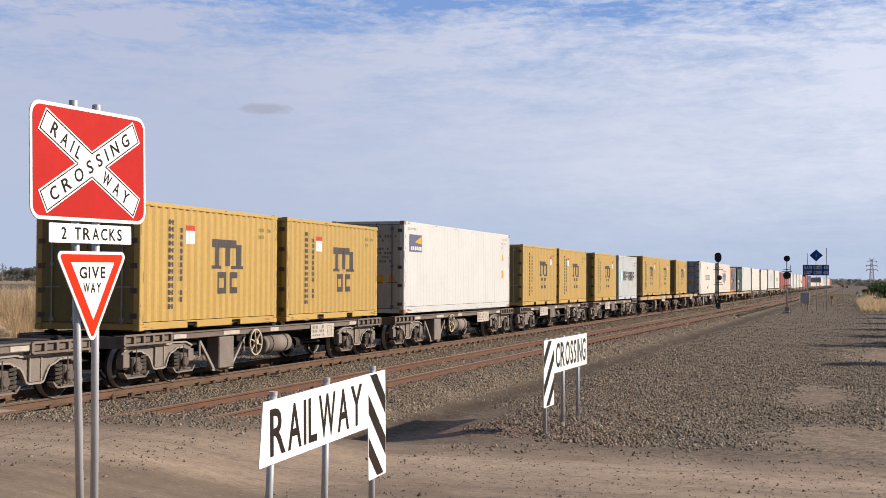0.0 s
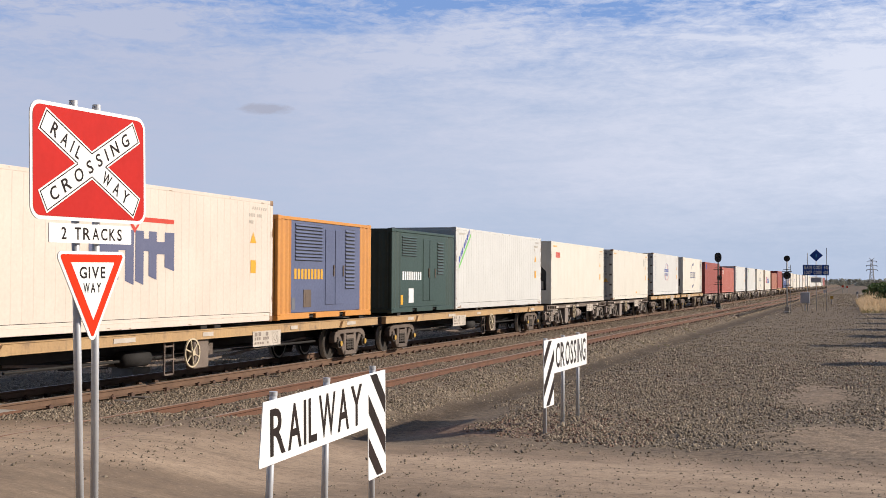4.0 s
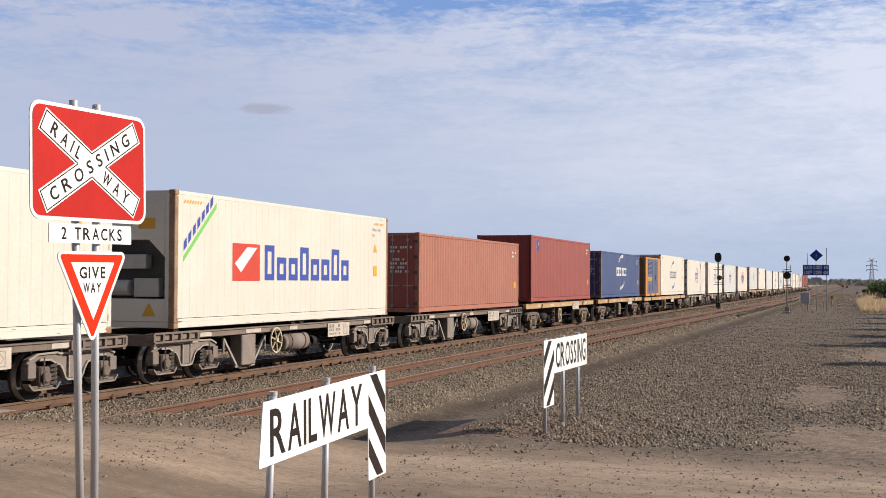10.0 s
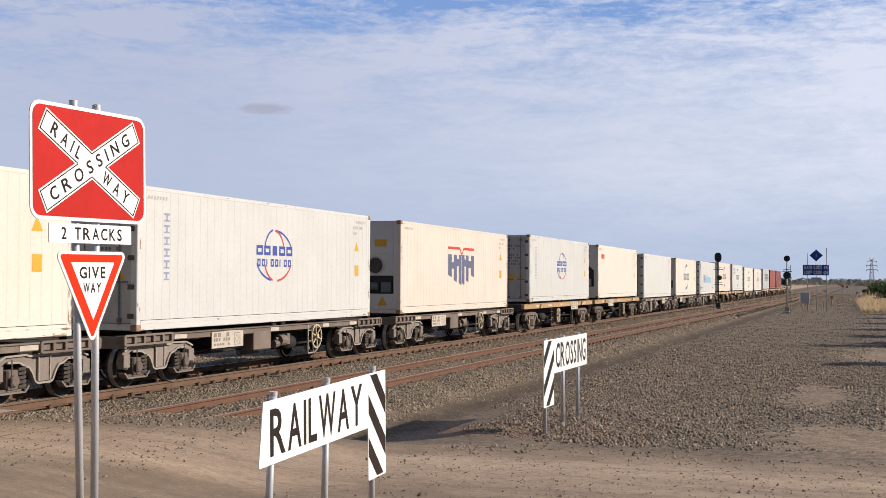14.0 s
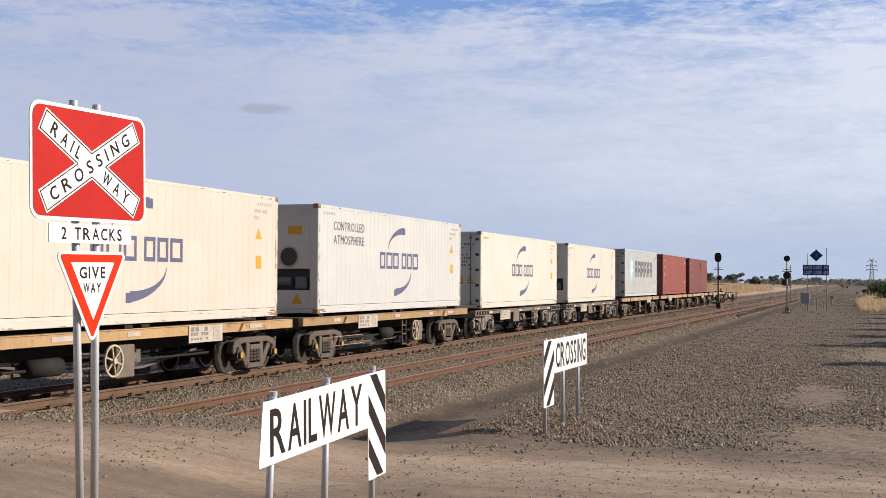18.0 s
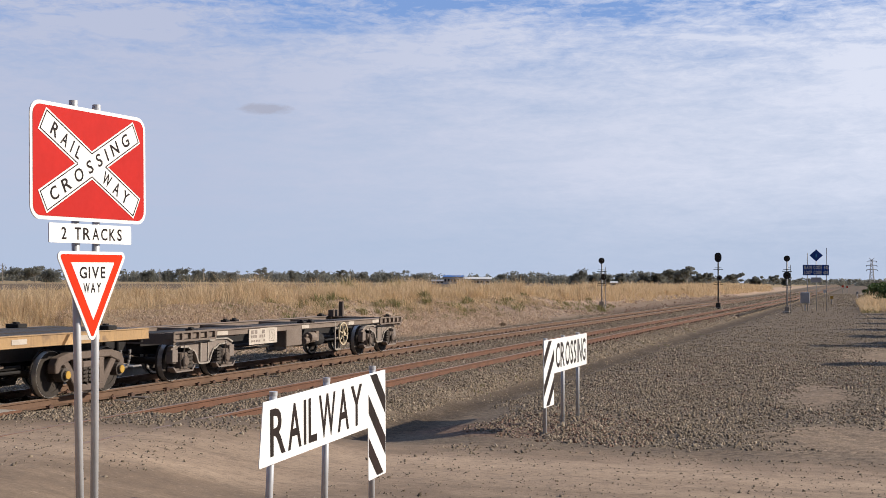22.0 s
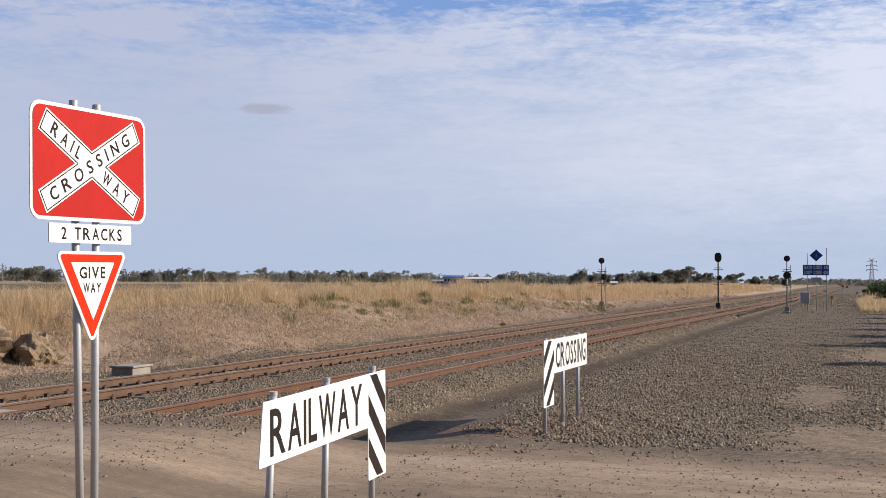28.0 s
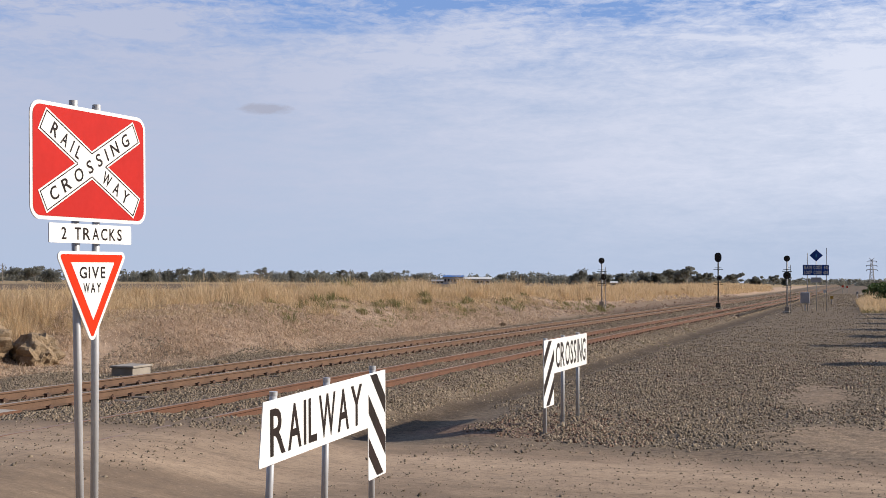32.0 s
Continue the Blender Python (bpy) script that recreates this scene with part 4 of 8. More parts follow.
def code_sign():
    y = 117.8
    z0 = float(ground_z(-3.9, y))
    sg = root("railway_code_sign", pose(-3.95, y, z0), "blue code board and blue diamond on three thin posts", "railway sign")
    for x, h in ((-0.75, 5.3), (0.02, 5.6), (0.93, 5.75)):
        part("post", Shape().tube((x, 0.04, -0.2), (x, 0.04, h), 0.035, 8).mesh("post", True), GREY_STEEL, sg)
    bd = part("board", Shape().box(-1.15, 1.13, -0.03, 0.0, 3.25, 4.2), SIGN_BLUE, sg, "blue board with white words")
    word("MAIN CODE 401", 2.08, 0.35, INK_WHITE, bd, pose(0, -0.036, 3.96), 0.05, 0.12)
    word("LOOP CODE 403", 2.08, 0.35, INK_WHITE, bd, pose(0, -0.036, 3.5), 0.05, 0.12)
    dm = part("diamond", Shape().solid([(0.02 + a, q, 5.05 + b) for q in (-0.04, 0.0) for a, b in ((-0.58, 0), (0, -0.55), (0.58, 0), (0, 0.55))], [(0, 1, 2, 3), (7, 6, 5, 4), (0, 4, 5, 1), (1, 5, 6, 2), (2, 6, 7, 3), (3, 7, 4, 0)]), SIGN_BLUE, sg, "blue diamond plate")
    part("mark", Shape().box(-0.02, 0.06, -0.048, -0.044, 4.9, 5.2), INK_SKY, dm)
    part("small_plate", Shape().box(-0.45, 0.45, -0.02, 0.01, 2.6, 3.05), PALE_STEEL, sg, "plain grey plate")
    part("cabinet", Shape().box(-1.35, -0.55, -0.2, 0.3, 0.7, 1.7).box(-1.0, -0.9, 0, 0.1, -0.1, 0.7).mesh("cabinet", bevel=0.02), PALE_STEEL, sg, "grey equipment cabinet")


code_sign()


# ---------------------------------------------------------------- beside the main line
def boulder(name, at, size, seed, label):
    rs = random.Random(seed)
    bm = bmesh.new()
    bmesh.ops.create_icosphere(bm, subdivisions=4, radius=1)
    off = Vector((seed * 3.1, seed * 1.7, 0))
    for v in bm.verts:
        d = v.co.normalized()
        r = 1 + 0.34 * noise.noise(d * 1.3 + off) + 0.20 * noise.noise(d * 3.1 + off) + 0.10 * noise.noise(d * 7 + off)
        r -= 0.9 * max(0.0, 0.10 - abs(noise.noise(d * 1.9 - off))) + 0.6 * max(0.0, 0.08 - abs(noise.noise(d * 4.3 + off)))
        v.co = d * r
        v.co.x, v.co.y, v.co.z = v.co.x * size[0], v.co.y * size[1], v.co.z * size[2]
    me = bpy.data.meshes.new(name)
    bm.to_mesh(me)
    bm.free()
    ob = put(name, me, ROCK)
    ob.matrix_basis = pose(at[0], at[1], float(ground_z(at[0], at[1])) + size[2] * 0.45, 0, 0, rs.uniform(0, 360))
    tagged(ob, label, "boulder", "boulders by the bank")


boulder("boulder", (-22.25, 29.9), (0.72, 0.70, 0.60), 3, "large brown weathered rock lying by the ballast")
boulder("boulder", (-23.35, 28.7), (0.85, 0.7, 0.62), 5, "brown rock half hidden behind another at the grass edge")
boulder("boulder", (-16.35, 29.9), (0.17, 0.16, 0.13), 4, "small dark rock lying beyond the rail")
boulder("boulder", (-17.71, 62.37), (0.13, 0.16, 0.12), 8, "small dark rock on the bank")


def cable_pit():
    x, y = -17.1, 26.7
    z = float(ground_z(x, y)) - 0.05
    pit = root("cable_pit", pose(x, y, z, 0, 0, 3), "low grey concrete cable pit with a flat lid beside the rail", "cable pit")
    part("wall", Shape().box(-0.29, 0.29, -0.44, 0.44, 0, 0.26).mesh("wall", bevel=0.01), CONCRETE, pit)
    part("lid", Shape().box(-0.33, 0.33, -0.48, 0.48, 0.263, 0.32).mesh("lid", bevel=0.015), CONCRETE, pit, "flat concrete lid")


cable_pit()


def far_markers():
    for x, y, h, plate_mat, w, label in ((-3.3, 150.0, 1.1, AXLE_YELLOW, 0.34, "small yellow trackside marker on a short post"), (-0.6, 170.0, 1.5, GREY_STEEL, 0.3, "small grey trackside post with a plate"), (-4.6, 330.0, 2.0, INK_RED, 0.55, "far red trackside board"), (-3.6, 335.0, 1.8, INK_RED, 0.5, "far red trackside board"), (-6.5, 240.0, 1.4, INK_WHITE, 0.5, "small white trackside board")):
        z = float(ground_z(x, y))
        k = root("trackside_marker", pose(x, y, z - 0.05), label, "marker post", "trackside markers")
        part("post", Shape().tube((0, 0.03, 0), (0, 0.03, h), 0.05, 8).mesh("post", True), GREY_STEEL, k)
        part("board", Shape().box(-w / 2, w / 2, -0.02, 0.0, h - w, h), plate_mat, k)


far_markers()


def crossing_panels():
    """Concrete deck slabs between the main line's rails where the road crosses."""
    for x, y, w in ((-14.69, 17.3, 0.64), (-13.53, 16.5, 0.28), (-15.85, 17.0, 0.28)):
        for k in range(3):
            p = root("crossing_panel", pose(x, y - 1.83 * k, 0), "worn dusty concrete crossing panel beside the rail", "crossing panel", "crossing panels")
            part("slab", Shape().box(-w, w, -0.9, 0.9, -0.16, -0.03).mesh("slab", bevel=0.02), CONCRETE, p)
            part("edge_angle", Shape().box(w + 0.004, w + 0.018, -0.9, 0.9, -0.1, -0.026), RAIL_SIDE, p, "rusty steel edge")


crossing_panels()


# ---------------------------------------------------------------- the train: bogies
WHEEL_R = 0.425
TRACK_X = -14.69
SPEED = 27.45
wheelsets, movers = [], []
cache = {}


def once(key, make):
    if key not in cache:
        cache[key] = make()
    return cache[key]


def wheelset_mesh():
    s = Shape()
    for sd in (-1, 1):
        x = sd * 0.7525
        s.tube((x - 0.065, 0, 0), (x + 0.065, 0, 0), WHEEL_R - 0.012, 28)
        s.tube((x - sd * 0.065, 0, 0), (x - sd * 0.035, 0, 0), WHEEL_R + 0.03, 28)
        s.ring((x + sd * 0.07, 0, 0), WHEEL_R - 0.055, 0.09, "x", 28, 0.02)
        s.tube((x, 0, 0), (x + sd * 0.10, 0, 0), 0.14, 14)
        for k in range(4):
            t = k * math.tau / 4
            s.box(x + sd * 0.066, x + sd * 0.072, 0.22 * math.cos(t) - 0.03, 0.22 * math.cos(t) + 0.03, 0.22 * math.sin(t) - 0.03, 0.22 * math.sin(t) + 0.03)
    s.tube((-0.98, 0, 0), (0.98, 0, 0), 0.075, 12)
    return s.mesh("wheelset")


def tread_mesh():
    return Shape().ring((0, 0, 0), WHEEL_R - 0.024, 0.048, "x", 32, 0.145).mesh("tread")


def frame_grey():
    """Cast side frame: a deep pocket in the middle, an arch over each axle and a block at each end."""
    top = [(-1.36, 0.62), (-1.30, 0.80), (-1.05, 0.90), (-0.50, 0.91), (-0.42, 0.88), (0.42, 0.88), (0.50, 0.91), (1.05, 0.90), (1.30, 0.80), (1.36, 0.62)]
    low = [(1.34, 0.40), (1.12, 0.38), (1.10, 0.72), (1.00, 0.78), (0.68, 0.77), (0.56, 0.70), (0.42, 0.66), (0.34, 0.56), (0.24, 0.36), (0.17, 0.33)]
    low = low + [(-y, z) for y, z in low[::-1]]
    return [(y, 0.38 + (z - 0.38) * 0.87) for y, z in top], [(y, 0.38 + (z - 0.38) * 0.87) for y, z in low]


def frame_grey_mesh():
    top, low = frame_grey()
    s = Shape().prism(top + low, -0.05, 0.05)
    s.prism([(-0.15, 0.36), (0.15, 0.36), (0.15, 0.79), (-0.15, 0.79)], 0.05, 0.075)
    s.box(-0.05, 0.085, -0.17, 0.17, 0.81, 0.90)
    for k in (-1, 1):
        s.box(-0.05, 0.10, min(k * 1.12, k * 1.34), max(k * 1.12, k * 1.34), 0.42, 0.68)
    return s.mesh("sideframe", bevel=0.008)


def frame_grey_edge():
    """The raised, rubbed rim round the side frame."""
    top, low = frame_grey()
    s = Shape()
    for line in (top[1:-1], low[3:-3]):
        for p, q in zip(line, line[1:]):
            s.beam((0.06, p[0], p[1]), (0.06, q[0], q[1]), 0.06, 0.034)
    for y in (-0.16, 0.16):
        s.beam((0.08, y, 0.37), (0.08, y, 0.80), 0.03, 0.026)
    return s.mesh("flange")


def tie_bar_mesh():
    """The bent strap that hangs below an axle box and carries its springs."""
    s = Shape()
    line = [(-0.46, -0.10), (-0.34, -0.205), (0.32, -0.205), (0.42, -0.10)]
    for p, q in zip(line, line[1:]):
        s.beam((0.05, *p), (0.05, *q), 0.14, 0.032)
    s.beam((0.16, -0.11, -0.16), (0.15, -0.09, 0.36), 0.022)
    return s.mesh("tie_bar")


def frame_dark_mesh():
    """Three-piece truck side: a straight top chord, legs slanting in to the spring seat, a column each side of the springs."""
    s = Shape()
    s.prism([(-1.16, 0.50), (-1.17, 0.66), (-1.08, 0.79), (-0.72, 0.865), (0.72, 0.865), (1.08, 0.79), (1.17, 0.66), (1.16, 0.50), (1.03, 0.50), (0.98, 0.63), (0.66, 0.73), (-0.66, 0.73), (-0.98, 0.63), (-1.03, 0.50)], -0.09, 0.09)
    for k in (-1, 1):
        s.prism([(k * 0.90, 0.66), (k * 0.72, 0.70), (k * 0.36, 0.30), (k * 0.36, 0.13), (k * 0.46, 0.13)], -0.08, 0.08)
        s.prism([(k * 0.47, 0.26), (k * 0.28, 0.22), (k * 0.28, 0.74), (k * 0.46, 0.74)], -0.075, 0.085)
    s.prism([(-0.44, 0.12), (0.44, 0.12), (0.40, 0.25), (-0.40, 0.25)], -0.10, 0.11)
    s.box(-0.06, 0.10, -0.29, 0.29, 0.56, 0.68)
    return s.mesh("sideframe", bevel=0.018)


def bogie(wagon, y, kind):
    z = 0.0
    core = Shape().box(-0.86, 0.86, -0.17, 0.17, 0.50, 0.78).box(-0.3, 0.3, -0.3, 0.3, 0.6, 0.96).beam((-0.6, -0.5, 0.4), (0.6, -0.5, 0.4), 0.12).beam((-0.6, 0.5, 0.4), (0.6, 0.5, 0.4), 0.12)
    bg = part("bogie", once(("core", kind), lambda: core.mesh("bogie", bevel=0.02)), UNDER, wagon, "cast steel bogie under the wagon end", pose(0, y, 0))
    base = 0.9 if kind == "grey" else 0.86
    for yy in (-base, base):
        ws = part("wheelset", once("ws", wheelset_mesh), WHEEL, bg, "", pose(0, yy, WHEEL_R))
        for sd in (-1, 1):
            part("tread", once("tread", tread_mesh), TREAD, bg, "polished wheel rim", pose(sd * 0.7525, yy, WHEEL_R))
        wheelsets.append((ws, yy))
    for sd in (-1, 1):
        turn = 0 if sd > 0 else 180
        at = pose(sd * 1.0, 0, 0, 0, 0, turn)
        if kind == "grey":
            part("sideframe", once("fg", frame_grey_mesh), BOGIE_GREY, bg, "grey cast side frame", at)
            part("flange", once("fge", frame_grey_edge), BOGIE_EDGE, bg, "pale rubbed rim", at)
            for yy in (-base, base):
                part("axle_box", once("abg", lambda: Shape().box(-0.10, 0.10, -0.15, 0.15, -0.16, 0.18).tube((0.10, 0, 0), (0.17, 0, 0), 0.105, 12).box(-0.1, 0.08, -0.36, 0.36, -0.20, -0.14).mesh("axle_box", bevel=0.015)), BOGIE_DARK, bg, "", pose(sd * 1.02, yy, WHEEL_R, 0, 0, turn))
                part("tie_bar", once("tie", tie_bar_mesh), BOGIE_GREY, bg, "pale bent strap under the axle box", pose(sd * 1.02, yy, WHEEL_R, 0, 0, turn))
                inner = -1 if yy > 0 else 1
                part("spring", once("sg", lambda: Shape().coil((0, 0, 0), 0.10, 0.40, 5.5, 0.024).mesh("spring")), SPRING, bg, "", pose(sd * 1.03, yy + inner * 0.27, 0.25))
        else:
            part("sideframe", once("fd", frame_dark_mesh), BOGIE_DARK, bg, "dusty brown three-piece side frame", at @ pose(0, 0, -0.03) @ Matrix.Diagonal((1, 0.93, 0.97, 1)))
            for yy in (-base, base):
                part("axle_box", once("abd", lambda: Shape().tube((-0.06, 0, 0), (0.12, 0, 0), 0.13, 14).tube((0.12, 0, 0), (0.16, 0, 0), 0.085, 10).mesh("axle_box")), SPRING, bg, "", pose(sd * 1.02, yy, WHEEL_R, 0, 0, turn))
                part("bearing_cap", once("cap", lambda: Shape().tube((0.16, 0, 0), (0.18, 0, 0), 0.075, 10).mesh("bearing_cap")), AXLE_YELLOW, bg, "", pose(sd * 1.02, yy, WHEEL_R, 0, 0, turn))
            for k in (-0.17, 0.0, 0.17):
                part("spring", once("sd", lambda: Shape().coil((0, 0, 0), 0.07, 0.29, 4, 0.022).mesh("spring")), SPRING, bg, "", pose(sd * 1.03, k, 0.22))
    return bg


# ---------------------------------------------------------------- the train: wagons
def handwheel_mesh():
    return Shape().ring((0, 0, 0), 0.295, 0.035, "x", 26, 0.035).mesh("handwheel")


def spoke_mesh():
    return Shape().beam((0, 0.0, -0.285), (0, 0.0, 0.285), 0.026).mesh("spoke")


def handwheel(parent, at):
    """A brake wheel: its rim, with three bars across and a hub."""
    hw = part("handwheel", once("hw", handwheel_mesh), CREAM, parent, "cream spoked brake handwheel", at)
    for k in range(3):
        part("spoke", once("spoke", spoke_mesh), CREAM, hw, "", pose(0, 0, 0, 60 * k + 12, 0, 0))
    part("hub", once("hub", lambda: Shape().tube((-0.05, 0, 0), (0.05, 0, 0), 0.06, 10).mesh("hub")), CREAM, hw)


def coupler_mesh(sd):
    s = Shape().beam((0, 0, 0.80), (0, sd * 0.75, 0.80), 0.16, 0.18)
    s.box(-0.16, 0.16, min(sd * 0.55, sd * 0.85), max(sd * 0.55, sd * 0.85), 0.64, 0.96)
    return s.mesh("coupler", bevel=0.02)


def hose_mesh():
    s = Shape()
    pts = []
    for k in range(11):
        t = math.pi * k / 10
        pts.append((0, -0.17 * math.cos(t), -0.36 * math.sin(t)))
    for a, b in zip(pts, pts[1:]):
        s.tube(a, b, 0.028, 7)
    return s.mesh("hose", True)


def plate_with_marks(w, parent, x, y, z, h=0.36):
    pl = part("data_plate", once(("plate", w, h), lambda: Shape().box(-0.006, 0.006, -w / 2, w / 2, -h / 2, h / 2).mesh("data_plate")), PLATE, parent, "dusty white data plate", pose(x, y, z))

    def marks():
        s = Shape()
        for r, (n, hh) in enumerate(((4, 0.09), (7, 0.07), (6, 0.05))):
            for i in range(n):
                if (i * 7 + r * 3) % 5 == 4:
                    continue
                yy = -w * 0.44 + i * w * 0.52 / n
                zz = h * 0.30 - r * h * 0.29
                s.box(0.007, 0.009, yy, yy + w * 0.36 / n, zz - hh / 2, zz + hh / 2)
        s.ring((0.008, w * 0.30, 0), 0.09, 0.012, "x", 4, 0.002)
        for a in (-0.13, 0.13):
            s.box(0.007, 0.009, w * 0.30 - 0.13, w * 0.30 + 0.13, a - 0.006, a + 0.006)
            s.box(0.007, 0.009, w * 0.30 + a - 0.006, w * 0.30 + a + 0.006, -0.12, 0.12)
        return s.mesh("plate_marking")

    tagged(part("plate_marking", once(("marks", w, h), marks), PLATE_MARK, pl, "illegible dark stencil bars"), kind="stuff")


def wagon(kind, length, s_mid, variant, label, rise=0.18):
    """A container wagon, its origin on the rails at mid length. kind: grey skeleton or yellow flat."""
    w = root("container_wagon", pose(TRACK_X, s_mid, 0), label, "rail wagon", "wagons of the train")
    h = length / 2
    inset = 1.5 if kind == "grey" else 1.75
    centres = (-h + inset, h - inset)
    for c in centres:
        bogie(w, c, kind)
    for sd in (-1, 1):
        part("coupler", once(("cp", sd), lambda: coupler_mesh(sd)), UNDER, w, "dark automatic coupler", pose(0, sd * h, 0))
    if kind == "grey":
        def sill():
            s = Shape()
            for sd in (-1, 1):
                x0, x1 = (1.02, 1.17) if sd > 0 else (-1.17, -1.02)
                s.box(x0, x1, -h, h, 0.90, 1.02)
                s.box(x0 - 0.02, x1 + 0.03, -h, h, 1.02, 1.05)
            for y in (-h + 0.12, -h + 3.1, -1.6, 1.6, h - 3.1, h - 0.12):
                s.box(-1.03, 1.03, y - 0.09, y + 0.09, 0.86, 1.02)
            return s.mesh("underframe", bevel=0.008)

        fr = part("underframe", once(("sill", round(length, 2)), sill), WAGON_GREY, w, "dusty grey skeleton underframe")
        # the sill behind the side rails carries its shade as near-black colour
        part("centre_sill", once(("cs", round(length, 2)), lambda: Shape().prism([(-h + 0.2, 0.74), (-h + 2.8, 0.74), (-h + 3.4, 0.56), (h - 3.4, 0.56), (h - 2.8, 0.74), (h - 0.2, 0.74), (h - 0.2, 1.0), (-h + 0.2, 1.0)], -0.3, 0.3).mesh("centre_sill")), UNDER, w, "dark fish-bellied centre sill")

        def end_rack(k):
            s = Shape()
            if k:
                y0 = k * (h - 0.02)
                y1 = k * (h - 1.75)
                for x in (-1.2, 1.2):
                    s.beam((x, y0, 1.05), (x, y1, 1.05), 0.05, 0.04)
                    s.beam((x, y0, 0.87), (x, y1, 0.87), 0.05, 0.04)
                    for j in range(6):
                        y = y0 + (y1 - y0) * j / 5
                        s.beam((x, y, 0.87), (x, y, 1.05), 0.05, 0.07)
                s.box(-1.2, 1.2, min(y0, y0 - k * 0.08), max(y0, y0 - k * 0.08), 0.80, 1.03)
            return s.mesh("end_platform_frame")

        for k in (-1, 1):
            part("end_platform_frame", once(("rack", k, round(length, 2)), lambda: end_rack(k)), WAGON_GREY, w, "slotted steel end platform frame")
        for sd in (-1, 1):
            for y in (-h + 0.9, h - 0.9, -0.25, 0.25):
                part("twist_lock", once("tw", lambda: Shape().box(-0.09, 0.09, -0.1, 0.1, 0, 0.055).box(-0.04, 0.04, -0.06, 0.06, 0.05, 0.09).mesh("twist_lock", bevel=0.01)), UNDER, w, "", pose(sd * 1.1, y, 1.05))
    else:
        def side_beam(sd):
            s = Shape()
            x0, x1 = (1.08, 1.22) if sd > 0 else (-1.22, -1.08)
            s.box(x0, x1, -h, h, 0.775, 0.985)
            s.box(x0 - 0.02, x1 + 0.015, -h, h, 0.965, 0.987)
            s.box(x0 - 0.02, x1 + 0.015, -h, h, 0.772, 0.79)
            return s.mesh("side_beam", bevel=0.008)

        for sd in (-1, 1):
            part("side_beam", once(("beam", sd, round(length, 2)), lambda: side_beam(sd)), WAGON_YELLOW, w, "faded dusty yellow side beam", pose(0, 0, rise))
            for k in (-h + 2.7, h - 2.7):
                part("gusset", once(("gus", sd), lambda: Shape().prism([(-0.16, 0.775), (0.16, 0.775), (0.0, 0.96)], sd * 1.22, sd * 1.29).mesh("gusset")), WAGON_YELLOW, w, "small triangular bracket", pose(0, k, rise))

        def deck():
            s = Shape().box(-0.26, 0.26, -h + 0.2, h - 0.2, 0.45, 0.95)
            s.box(-1.08, 1.08, -h, -h + 0.12, 0.70, 0.98).box(-1.08, 1.08, h - 0.12, h, 0.70, 0.98)
            n = int(length / 1.5)
            for i in range(n):
                y = -h + length * (i + 0.5) / n
                s.box(-1.08, 1.08, y - 0.08, y + 0.08, 0.78, 0.965)
            s.box(-1.07, -0.60, -h + 0.1, h - 0.1, 0.965, 0.988).box(0.60, 1.07, -h + 0.1, h - 0.1, 0.965, 0.988).box(-0.4, 0.4, -h + 0.1, h - 0.1, 0.965, 0.990)
            return s.mesh("deck")

        fr = part("deck", once(("deck", round(length, 2)), deck), DECK, w, "open dark steel deck frame", pose(0, 0, rise))
        for sd in (-1, 1):
            for y in (-h + 1.2, h - 1.2, -0.3, 0.3):
                part("twist_lock", once("tw2", lambda: Shape().box(-0.14, 0.16, -0.14, 0.14, 0, 0.085).box(-0.05, 0.05, -0.06, 0.06, 0.085, 0.12).mesh("twist_lock", bevel=0.01)), UNDER, w, "", pose(sd * 1.02, y, 0.985 + rise))
    # gear on both flanks: each flank's own layout
    tank = once("tank", lambda: Shape().tube((0, -0.62, 0), (0, 0.62, 0), 0.23, 16).tube((0, -0.68, 0), (0, -0.62, 0), 0.15, 16, 0.23).tube((0, 0.62, 0), (0, 0.68, 0), 0.23, 16, 0.15).mesh("air_tank", True))
    box = once("gbox", lambda: Shape().box(-0.16, 0.16, -0.34, 0.34, -0.36, 0.34).mesh("equipment_box", bevel=0.02))
    step = once("step", lambda: Shape().beam((0, -0.17, 0.4), (0, -0.17, -0.36), 0.035).beam((0, 0.17, 0.4), (0, 0.17, -0.36), 0.035).beam((0, -0.17, -0.36), (0, 0.17, -0.36), 0.035).beam((0, -0.17, -0.05), (0, 0.17, -0.05), 0.03).beam((0, -0.17, 0.22), (0, 0.17, 0.22), 0.03).mesh("step_frame"))
    valve = once("valve", lambda: Shape().tube((0, -0.16, 0), (0, 0.16, 0), 0.14, 12).tube((0, -0.3, 0.05), (0, 0.34, 0.05), 0.035, 8).box(-0.08, 0.08, 0.2, 0.36, -0.1, 0.16).tube((0, -0.42, -0.08), (0, -0.20, -0.08), 0.09, 10).mesh("brake_valve"))
    stays = [once(("brace", k), lambda: Shape().beam((0, k * 0.62, 0.42), (0, 0, -0.22), 0.05, 0.06).beam((0, k * 0.62, 0.42), (0, k * 0.62, 0.1), 0.04).beam((0, -k * 0.2, -0.24), (0, k * 0.08, -0.24), 0.05).mesh("brace")) for k in (-1, 1)]
    pipe = once(("pipe", round(length, 1)), lambda: Shape().tube((0, -h + 3.4, 0), (0, h - 3.4, 0), 0.03, 7).tube((-0.3, -h + 3.0, 0.05), (-0.3, h - 3.0, 0.05), 0.04, 7).mesh("brake_pipe"))
    part("brake_pipe", pipe, UNDER, w, "", pose(0.75, 0, 0.52))
